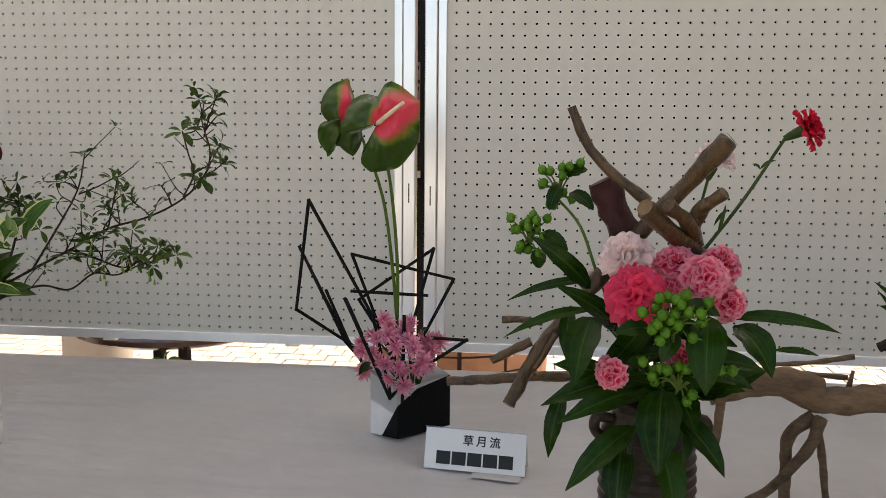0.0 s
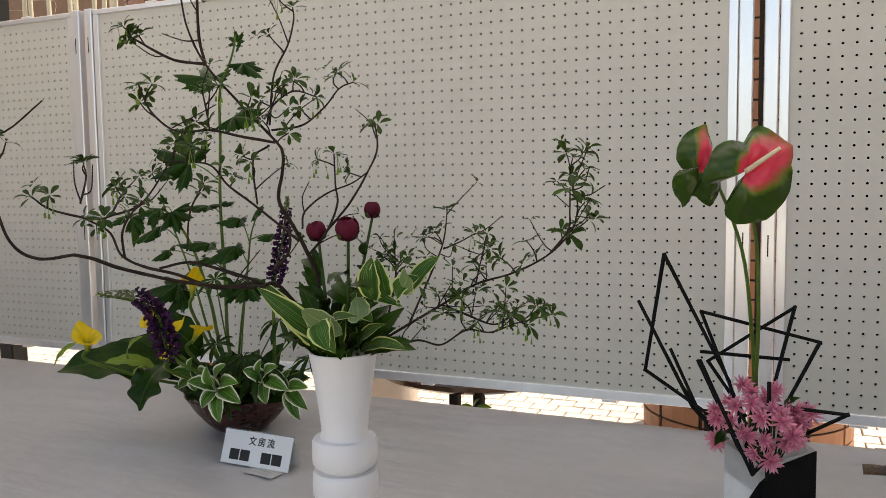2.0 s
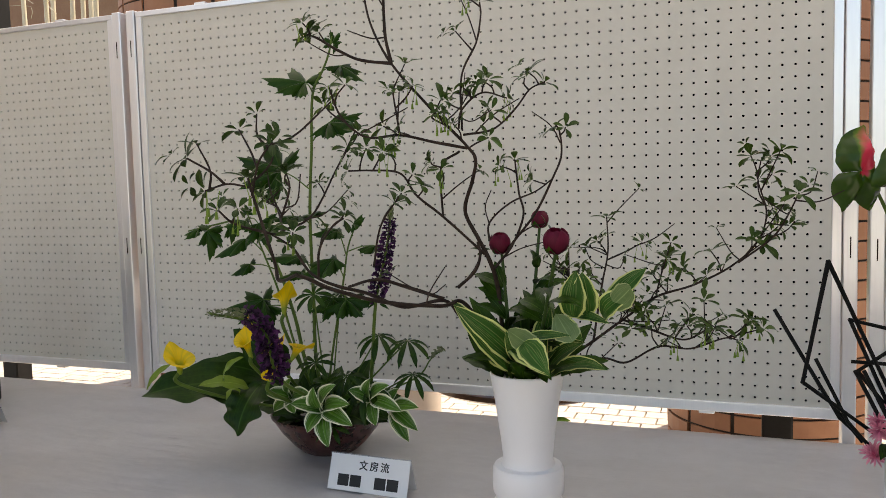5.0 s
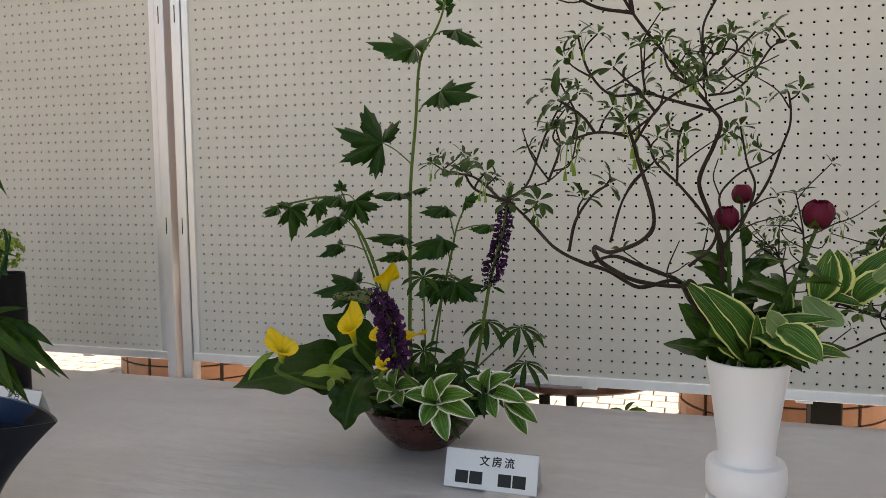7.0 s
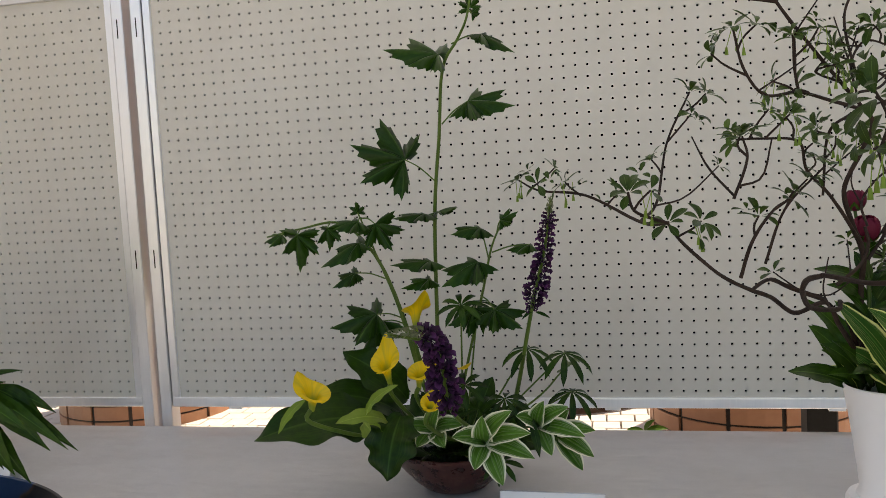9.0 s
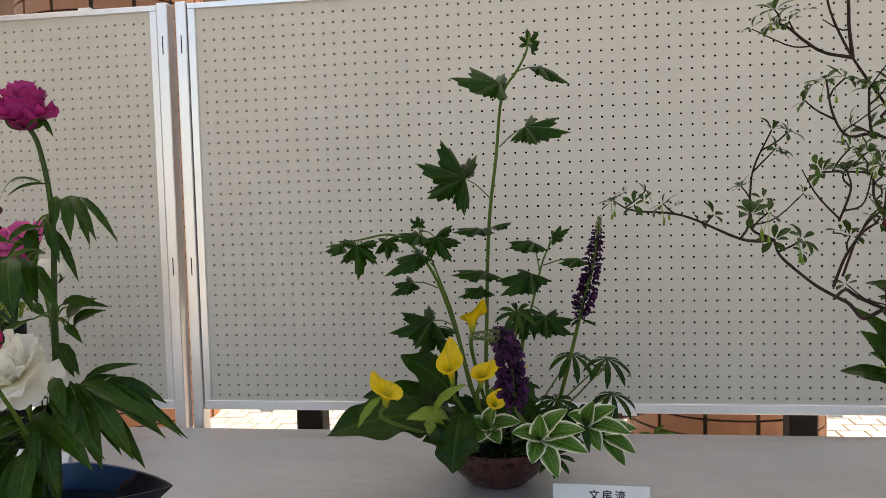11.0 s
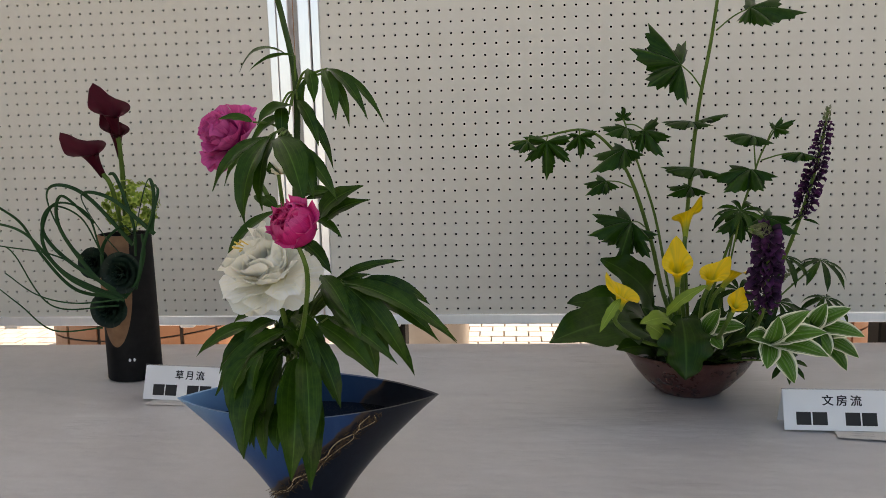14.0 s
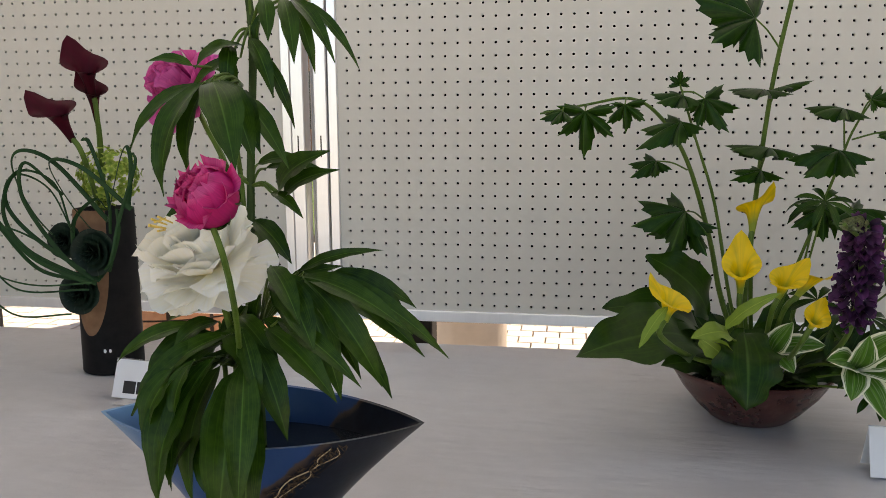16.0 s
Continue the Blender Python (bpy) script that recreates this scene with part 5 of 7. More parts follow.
# ---- arrangement with driftwood and carnations ----
def driftwood():
    t = thing("driftwood_branch", "bundle of crossed brown branch pieces wired together", "driftwood")
    k = 0.00062
    def place(pts, r0, r1, m, lab):
        bm = bmesh.new()
        tube(bm, pts, r0 * k, r1 * k, 14, 18, 0.3)
        part("branch", bm, m, t, lab)

    place([(-0.031, 0.780, 1.238), (-0.013, 0.780, 1.199), (0.018, 0.780, 1.165), (0.054, 0.780, 1.138)], 8, 10, M_WOOD, "")
    place([(0.130, 0.766, 1.203), (0.088, 0.800, 1.147), (0.035, 0.820, 1.082), (-0.004, 0.830, 1.030)], 17, 15, M_WOOD, "")
    place([(0.046, 0.735, 1.133), (0.076, 0.760, 1.107), (0.115, 0.800, 1.077), (0.162, 0.830, 1.015)], 17, 16, M_WOOD, "")
    place([(0.066, 0.735, 1.138), (0.090, 0.760, 1.120), (0.107, 0.790, 1.096)], 12, 14, M_WOOD, "")
    place([(0.127, 0.760, 1.150), (0.107, 0.780, 1.128), (0.101, 0.790, 1.104)], 11, 16, M_WOOD, "")
    place([(0.008, 0.840, 1.157), (0.023, 0.840, 1.128), (0.039, 0.840, 1.086)], 27, 29, M_REDWOOD, "dark red-brown bark stub")
    place([(-0.173, 0.900, 0.895), (-0.080, 0.900, 0.904), (0.029, 0.900, 0.911)], 10, 11, M_WOOD, "")
    place([(-0.093, 0.840, 0.887), (-0.060, 0.870, 0.944), (-0.026, 0.880, 0.989)], 13, 15, M_WOOD, "")
    place([(-0.115, 0.880, 0.929), (-0.095, 0.880, 0.942), (-0.067, 0.880, 0.956)], 8, 10, M_WOOD, "")
    place([(-0.104, 0.900, 0.978), (-0.082, 0.900, 0.979), (-0.053, 0.900, 0.976)], 7, 7, M_WOOD, "")
    place([(-0.073, 0.860, 0.918), (-0.057, 0.860, 0.936), (-0.037, 0.860, 0.972)], 7, 6, M_WOOD, "")
    for c, ax, r in (((0.044, 0.734, 1.135), (-0.55, -0.55, 0.4), 16), ((0.132, 0.764, 1.204), (0.8, -0.25, 0.7), 16)):
        a, s, q = frame_of(ax)
        bm = bmesh.new()
        vs = [bm.verts.new(Vector(c) + a * 0.0015 + (s * math.cos(i * 0.393) + q * math.sin(i * 0.393)) * r * k * 0.9) for i in range(16)]
        bm.faces.new(vs)
        part("cut_end", bm, M_CUT, t)


driftwood()


def root_wood():
    t = thing("driftwood_root", "gnarled brown driftwood trunk standing on its thin roots", "driftwood")
    def place(pts, r0, r1):
        bm = bmesh.new()
        tube(bm, pts, r0 * 0.78, r1 * 0.78, 14, 30, 0.3)
        part("limb", bm, M_ROOT, t)

    place([(0.178, 1.000, 0.855), (0.218, 1.000, 0.868), (0.270, 1.000, 0.877), (0.315, 1.000, 0.860), (0.359, 1.000, 0.860), (0.416, 1.000, 0.865), (0.501, 1.000, 0.872), (0.605, 1.000, 0.884)], 0.013, 0.033)
    place([(0.204, 1.000, 0.868), (0.232, 1.000, 0.886), (0.284, 1.000, 0.885), (0.322, 1.000, 0.873)], 0.012, 0.024)
    place([(0.317, 1.000, 0.837), (0.287, 1.000, 0.808), (0.284, 1.000, 0.759), (0.286, 1.000, 0.702), (0.287, 1.000, 0.669)] + [(0.255, 0.902, 0.697)], 0.012, 0.007)
    place([(0.320, 0.980, 0.841), (0.302, 0.980, 0.792), (0.258, 0.980, 0.738), (0.222, 0.980, 0.712)] + [(0.185, 0.948, 0.697)], 0.011, 0.006)
    place([(0.324, 1.020, 0.822), (0.336, 1.020, 0.786), (0.347, 1.020, 0.713)] + [(0.324, 0.949, 0.697)], 0.008, 0.005)
    place([(0.187, 0.970, 0.876), (0.185, 0.970, 0.837), (0.182, 0.970, 0.800)], 0.0085, 0.007)
    place([(0.276, 1.050, 0.892), (0.329, 1.050, 0.898), (0.383, 1.050, 0.908)], 0.004, 0.005)
    place([(0.280, 1.050, 0.884), (0.331, 1.050, 0.880), (0.376, 1.050, 0.877)], 0.005, 0.005)
    place([(0.366, 1.020, 0.868), (0.369, 1.020, 0.883), (0.371, 1.020, 0.896)], 0.005, 0.003)


root_wood()


def broad_leaves():
    t = thing("broad_leaf_spray", "spray of long dark green ribbed leaves in the stoneware vase", "leaves")
    k = 0.00062
    foot = (0.073, 0.820, 0.912)
    spec = []
    spec.append(((0.070, 0.740, 0.943), (0.059, 0.680, 0.873), 92))
    spec.append(((0.047, 0.760, 0.895), (-0.029, 0.720, 0.835), 58))
    spec.append(((0.035, 0.760, 0.881), (0.024, 0.720, 0.806), 66))
    spec.append(((0.071, 0.760, 0.880), (0.083, 0.720, 0.806), 70))
    spec.append(((0.090, 0.770, 0.906), (0.136, 0.730, 0.854), 56))
    spec.append(((0.066, 0.780, 0.930), (-0.040, 0.720, 0.908), 58))
    spec.append(((0.060, 0.800, 0.938), (-0.056, 0.760, 0.914), 62))
    spec.append(((-0.001, 0.780, 1.011), (-0.023, 0.720, 0.949), 74))
    spec.append(((0.002, 0.820, 1.010), (-0.099, 0.780, 0.984), 26))
    spec.append(((-0.002, 0.820, 1.035), (-0.072, 0.800, 1.097), 46))
    spec.append(((0.026, 0.800, 0.991), (-0.047, 0.740, 1.053), 50))
    spec.append(((0.009, 0.840, 1.042), (-0.097, 0.840, 1.014), 24))
    spec.append(((0.109, 0.720, 1.027), (0.101, 0.680, 0.957), 78))
    spec.append(((0.140, 0.740, 1.015), (0.168, 0.700, 0.972), 72))
    spec.append(((0.146, 0.800, 1.010), (0.262, 0.780, 1.000), 32))
    spec.append(((0.205, 0.820, 0.970), (0.254, 0.820, 0.965), 17))
    spec.append(((-0.027, 0.820, 0.914), (-0.045, 0.800, 0.839), 44))
    spec.append(((-0.023, 0.820, 1.015), (-0.027, 0.800, 0.954), 38))
    spec.append(((0.102, 0.780, 0.957), (0.169, 0.760, 0.941), 44))
    spec.append(((0.032, 0.790, 0.971), (0.057, 0.760, 1.017), 60))
    spec.append(((0.084, 0.800, 0.958), (0.094, 0.770, 1.016), 60))
    spec.append(((0.048, 0.800, 0.923), (-0.005, 0.780, 0.960), 60))
    spec.append(((0.110, 0.800, 0.926), (0.155, 0.790, 0.963), 60))
    spec.append(((0.072, 0.790, 0.908), (0.034, 0.740, 0.935), 50))
    for i, (b, tp, w) in enumerate(spec):
        side = 0.5 if tp[0] > b[0] else -0.5
        leaf(t, b, tp, w * k * 0.8, M_RIBLEAF, (side * 0.5, -0.8, 0.55), 0.14, (0.75, 1.05), 0.34, 0.025, n=12)
    rr = random.Random(41)
    for n in range(26):
        b = Vector((0.072 + rr.uniform(-0.05, 0.055), 0.815 + rr.uniform(-0.02, 0.02), rr.uniform(0.9, 1.0)))
        d = Vector((rr.uniform(-1, 1), rr.uniform(-0.6, 0.1), rr.uniform(-0.7, 0.6))).normalized()
        leaf(t, b, b + d * rr.uniform(0.055, 0.09), rr.uniform(0.024, 0.036), M_RIBLEAF, (d.x * 0.4, -0.7, 0.6), 0.15, (0.75, 1.05), 0.3, 0.03)
    for b, tp, w in spec[::2]:
        bv = Vector(b)
        stem(t, [foot, bv.lerp(Vector(foot), 0.5) + Vector((0, -0.01, 0.01)), b], 0.0018, 0.0014, M_STEM_D)


broad_leaves()


def carnations():
    foot = (0.073, 0.830, 0.881)
    for lab, c, ax, r, m, s in (
            ("pale pink ruffled carnation", (0.029, 0.760, 1.082), (-0.3, -0.7, 0.7), 0.031, M_PALE, 1),
            ("deep pink ruffled carnation", (0.038, 0.730, 1.044), (-0.15, -1, 0.2), 0.035, M_PINK, 2),
            ("pink carnation with white petal rims", (0.106, 0.730, 1.066), (0.15, -1, 0.35), 0.026, M_PINKW, 3),
            ("pink carnation with white petal rims", (0.081, 0.760, 1.075), (-0.1, -0.6, 0.9), 0.026, M_PINKW, 4),
            ("pink carnation with white petal rims", (0.130, 0.760, 1.077), (0.5, -0.6, 0.7), 0.023, M_PINKW, 5),
            ("pink carnation with white petal rims", (0.075, 0.750, 1.052), (-0.1, -1, 0.3), 0.022, M_PINKW, 6),
            ("pink carnation with white petal rims", (0.134, 0.740, 1.037), (0.5, -0.9, 0.1), 0.022, M_PINKW, 7),
            ("pink carnation with white petal rims", (0.014, 0.730, 0.961), (-0.6, -0.8, -0.1), 0.02, M_PINKW, 8),
            ("pink carnation with white petal rims", (0.086, 0.740, 0.980), (0.2, -1, -0.1), 0.019, M_PINKW, 9),
            ("pale pink ruffled carnation", (0.140, 0.860, 1.186), (0.25, -0.2, 0.9), 0.026, M_PALE, 10),
            ("pale pink ruffled carnation", (0.006, 0.860, 1.043), (-0.5, -0.3, 0.6), 0.016, M_PALE, 12)):
        carnation(lab, c, ax, r, m, foot, (0, 0.02, 0), s)
    t = carnation("crimson carnation on a long stem leaning outwards", (0.220, 0.800, 1.218), (0.85, -0.35, 0.45), 0.024, M_RED, (0.121, 0.830, 1.076), (0.002, 0, -0.002), 11)
    for b, tp in zip([(0.172, 0.800, 1.173), (0.172, 0.800, 1.173), (0.142, 0.800, 1.130), (0.132, 0.800, 1.105)], [(0.189, 0.800, 1.183), (0.163, 0.800, 1.179), (0.127, 0.800, 1.111), (0.139, 0.800, 1.136)]):
        leaf(t, b, tp, 0.004, M_STEM_D, arch=0.3)


carnations()


def hypericum(spots, foot, leaves, label):
    t = thing("hypericum_sprig", label, "berries", "hypericum sprigs")
    mid = sum((Vector(s) for s in spots), Vector()) / len(spots)
    rr = random.Random(int(abs(mid.x) * 1000))
    spots = [Vector(s) for s in spots]
    spots += [s.lerp(mid, 0.35) + Vector((rr.uniform(-0.009, 0.009), rr.uniform(-0.012, 0.012), rr.uniform(-0.009, 0.009))) for s in spots]
    for i, c in enumerate(spots):
        c = Vector(c)
        ax = (c - mid + Vector((0, -0.01, 0.02))).normalized()
        bm = bmesh.new()
        blob(bm, c, 0.0057, 2, (1, 1, 1.12))
        tube(bm, [c + ax * 0.005, c + ax * 0.0095], 0.0012, 0.0004, 5, 3)
        part("berry", bm, M_BERRY, t)
        bm = bmesh.new()
        for q in range(5):
            s1, s2 = frame_of(ax)[1:]
            o = s1 * math.cos(q * 1.257) + s2 * math.sin(q * 1.257)
            blade(bm, c - ax * 0.006, c - ax * 0.002 + o * 0.009, 0.005, ax, 0.1, (0.7, 0.8), 0.2, 0, 4, 2)
        part("sepal", bm, M_LEAF, t)
        stem(t, [c - ax * 0.005, c.lerp(mid, 0.6) + Vector((0, 0.004, -0.006)), mid + Vector((0, 0.006, -0.02))], 0.0009, 0.0012, M_STEM)
    stem(t, [mid + Vector((0, 0.006, -0.02)), mid.lerp(Vector(foot), 0.5) + Vector((0.004, 0, 0)), foot], 0.0016, 0.002, M_STEM)
    for b, tp in leaves:
        leaf(t, b, tp, 0.019, M_LEAF, arch=0.15, prof=(0.6, 0.8))


hypericum([(-0.058, 0.900, 1.167), (-0.056, 0.900, 1.151), (-0.034, 0.900, 1.170), (-0.012, 0.900, 1.176), (-0.042, 0.900, 1.141), (-0.021, 0.900, 1.132), (-0.043, 0.900, 1.124)], (0.007, 0.850, 1.050),
          [((-0.037, 0.900, 1.147), (-0.049, 0.880, 1.119)), ((-0.023, 0.900, 1.140), (0.004, 0.880, 1.120)), ((-0.030, 0.900, 1.161), (-0.003, 0.900, 1.168))], "hypericum sprig with round green berries")
hypericum([(-0.095, 0.880, 1.109), (-0.087, 0.880, 1.095), (-0.068, 0.880, 1.113), (-0.051, 0.880, 1.109), (-0.055, 0.880, 1.087), (-0.084, 0.880, 1.071), (-0.061, 0.880, 1.066), (-0.074, 0.880, 1.105)], (-0.003, 0.840, 1.025),
          [((-0.056, 0.880, 1.093), (-0.026, 0.870, 1.068)), ((-0.063, 0.880, 1.072), (-0.059, 0.880, 1.048))], "hypericum sprig with round green berries")
hypericum([(0.039, 0.690, 1.036), (0.055, 0.690, 1.050), (0.066, 0.690, 1.029), (0.080, 0.690, 1.054), (0.101, 0.690, 1.047), (0.049, 0.690, 1.019), (0.057, 0.690, 1.008), (0.088, 0.690, 1.012), (0.071, 0.690, 1.049), (0.096, 0.690, 1.028)], (0.079, 0.800, 0.925),
          [((0.051, 0.720, 1.014), (0.016, 0.710, 1.009)), ((0.082, 0.710, 1.040), (0.113, 0.690, 1.034)), ((0.079, 0.720, 1.009), (0.062, 0.710, 0.981)), ((0.091, 0.720, 1.003), (0.114, 0.710, 0.989))], "hypericum sprig with round green berries")
hypericum([(0.046, 0.720, 0.978), (0.064, 0.720, 0.972), (0.088, 0.720, 0.971), (0.103, 0.720, 0.983), (0.135, 0.720, 0.972), (0.091, 0.720, 0.938), (0.056, 0.720, 0.963)], (0.086, 0.800, 0.905),
          [((0.079, 0.740, 0.968), (0.104, 0.720, 0.956)), ((0.056, 0.740, 0.967), (0.031, 0.730, 0.975))], "hypericum sprig with round green berries")


def side_branch():
    t = thing("leafy_branch", "dark branch with narrow leaves at the end of the table", "branch")
    stem(t, [(0.479, 1.200, 0.886), (0.515, 1.200, 0.899), (0.568, 1.200, 0.866)] + [(0.645, 1.257, 0.700)], 0.008, 0.01, M_TWIG)
    for b, tp in zip([(0.515, 1.200, 0.899), (0.513, 1.200, 0.936), (0.504, 1.200, 0.936)], [(0.469, 1.200, 0.978), (0.463, 1.200, 0.991), (0.474, 1.200, 0.953)]):
        leaf(t, b, tp, 0.012, M_LEAF)


side_branch()


# ---- white vase: flowering shrub branches, peony buds, striped leaves ----
def leaf_whorl(bm, c, axis, size, rr, count=6):
    a, s, q = frame_of(axis)
    c = Vector(c)
    for k in range(count):
        th = 2 * math.pi * k / count + rr.uniform(-0.3, 0.3)
        out = s * math.cos(th) + q * math.sin(th)
        el = rr.uniform(-0.25, 0.5)
        d = out * math.cos(el) + a * math.sin(el)
        ln = size * rr.uniform(0.7, 1.15)
        blade(bm, c + d * 0.002, c + d * ln, ln * rr.uniform(0.32, 0.43), a + Vector((0, 0, 0.4)), rr.uniform(0.02, 0.16), (1.15, 0.75), 0.2, 0, 5, 4)


def bells(bm, c, rr, count):
    for k in range(count):
        p = Vector(c) + Vector((rr.uniform(-0.008, 0.008), rr.uniform(-0.008, 0.008), 0))
        e = p + Vector((rr.uniform(-0.006, 0.006), 0, -rr.uniform(0.012, 0.022)))
        tube(bm, [p, e], 0.0004, 0.0004, 3, 2)
        tube(bm, [e, e + Vector((0, 0, -0.006))], 0.0009, 0.0016, 6, 3)


def shrub_branch(label, seed, size, extra, twiggy, *limbs):
    """Each limb: (points, first radius, last radius, places of leaf whorls as parts of the length)."""
    t = thing("shrub_branch", label, "branch", "shrub branches")
    rr = random.Random(seed)
    lv, bl = bmesh.new(), bmesh.new()
    for pts, r0, r1, spots in limbs:
        bm = bmesh.new()
        path = tube(bm, pts, r0, r1, 8, max(10, 6 * len(pts)), 0.22)
        part("limb", bm, M_TWIG, t)
        for f in spots:
            c = path[min(len(path) - 1, int(f * (len(path) - 1)))]
            if f < 0.99:
                up = Vector((rr.uniform(-0.7, 0.7), rr.uniform(-0.5, 0.4), rr.uniform(0.2, 0.9))).normalized()
                e = c + up * rr.uniform(0.012, 0.035)
                tb = bmesh.new()
                tube(tb, [c, c.lerp(e, 0.5) + Vector((rr.uniform(-0.004, 0.004), 0, 0)), e], 0.0011, 0.0008, 5, 5, 0.2)
                part("twig", tb, M_TWIG, t)
            else:
                e, up = c, (path[-1] - path[-3]).normalized() + Vector((0, -0.2, 0.5))
            leaf_whorl(lv, e, up, size * rr.uniform(0.85, 1.15), rr, rr.choice((5, 6, 7)))
            if extra and f < 0.9:
                e2 = e + Vector((rr.uniform(-0.03, 0.03), rr.uniform(-0.03, 0.03), rr.uniform(-0.03, 0.03)))
                tb = bmesh.new()
                tube(tb, [c, c.lerp(e2, 0.6), e2], 0.0009, 0.0007, 5, 5, 0.2)
                part("twig", tb, M_TWIG, t)
                leaf_whorl(lv, e2, up, size * rr.uniform(0.75, 1.1), rr, 5)
            if rr.random() < 0.6:
                leaf_whorl(lv, e + Vector((rr.uniform(-0.015, 0.015), rr.uniform(-0.015, 0.01), rr.uniform(-0.012, 0.015))), up, size * 0.7, rr, 4)
            if rr.random() < 0.28:
                bells(bl, e, rr, 3)
    for k in range(twiggy):
        pts = limbs[rr.randrange(1, len(limbs))][0]
        i = rr.randrange(len(pts) - 1)
        c = Vector(pts[i]).lerp(Vector(pts[i + 1]), rr.random())
        d = Vector((rr.uniform(-1, 1), rr.uniform(-0.6, 0.6), rr.uniform(0.0, 1))).normalized()
        ln = rr.uniform(0.03, 0.07)
        e = c + d * ln
        m1 = c + d * ln * 0.45 + Vector((rr.uniform(-0.008, 0.008), 0, rr.uniform(-0.01, 0.004)))
        tb = bmesh.new()
        tube(tb, [c, m1, e], 0.001, 0.0006, 5, 7, 0.25)
        part("twig", tb, M_TWIG, t)
        if rr.random() < 0.7:
            leaf_whorl(lv, e, d + Vector((0, 0, 0.5)), size * rr.uniform(0.55, 0.85), rr, rr.choice((4, 5)))
    part("leaves", lv, M_AZALEA, t)["kind"] = "stuff"
    part("bell_bloom", bl, M_VIB, t)["kind"] = "stuff"


shrub_branch("crooked shrub branch with whorled leaves reaching sideways from the vase", 21, 0.019, 0, 12,
    ([(-0.808, 0.830, 0.998), (-0.832, 0.800, 1.040), (-0.852, 0.775, 1.070), (-0.868, 0.757, 1.094), (-0.902, 0.720, 1.091), (-0.929, 0.680, 1.111), (-0.952, 0.650, 1.123), (-0.976, 0.640, 1.137), (-1.003, 0.650, 1.163), (-1.016, 0.625, 1.181)], 0.0028, 0.0012, (1.0, 0.93)),
    ([(-0.815, 0.830, 1.008), (-0.839, 0.790, 1.068), (-0.852, 0.770, 1.092), (-0.863, 0.735, 1.091), (-0.901, 0.665, 1.104), (-0.924, 0.59, 1.127), (-0.929, 0.555, 1.141), (-0.925, 0.525, 1.148)], 0.0026, 0.0019, ()),
    ([(-0.868, 0.757, 1.096), (-0.905, 0.730, 1.113), (-0.927, 0.700, 1.124), (-0.947, 0.670, 1.119)], 0.0023, 0.0016, ()),
    ([(-0.855, 0.770, 1.108), (-0.834, 0.770, 1.127), (-0.827, 0.770, 1.146), (-0.830, 0.770, 1.162)], 0.002, 0.0015, ()),
    ([(-0.925, 0.525, 1.148), (-0.905, 0.465, 1.150), (-0.876, 0.413, 1.171), (-0.886, 0.406, 1.215), (-0.892, 0.406, 1.235)], 0.0017, 0.001, (1.0,)),
    ([(-0.891, 0.406, 1.228), (-0.910, 0.405, 1.231), (-0.930, 0.404, 1.226)], 0.0009, 0.0007, (1.0, 0.6)),
    ([(-0.889, 0.406, 1.222), (-0.872, 0.390, 1.245), (-0.850, 0.374, 1.258)], 0.0009, 0.0007, (1.0,)),
    ([(-1.016, 0.625, 1.181)] + [(-1.035, 0.680, 1.180), (-1.083, 0.750, 1.204), (-1.131, 0.810, 1.210), (-1.154, 0.820, 1.222)], 0.0018, 0.0009, (1.0, 0.85, 0.7, 0.55, 0.4)),
    ([(-1.035, 0.680, 1.180), (-1.018, 0.720, 1.196), (-1.005, 0.760, 1.250), (-0.982, 0.770, 1.297)], 0.0015, 0.0009, (1.0, 0.85, 0.7, 0.5)),
    ([(-1.016, 0.625, 1.181), (-1.041, 0.600, 1.192), (-1.047, 0.580, 1.207)], 0.0015, 0.001, (1.0, 0.6)),
    ([(-0.972, 0.580, 1.199), (-0.962, 0.580, 1.227), (-0.965, 0.580, 1.244)], 0.0012, 0.0008, (1.0, 0.6)),
    ([(-0.961, 0.630, 1.135), (-0.953, 0.620, 1.165), (-0.937, 0.620, 1.188), (-0.924, 0.620, 1.196)], 0.0016, 0.0009, (1.0, 0.7, 0.4)),
    ([(-0.930, 0.700, 1.138), (-0.915, 0.690, 1.185), (-0.885, 0.680, 1.220)], 0.0014, 0.0008, (0.55, 1.0)))
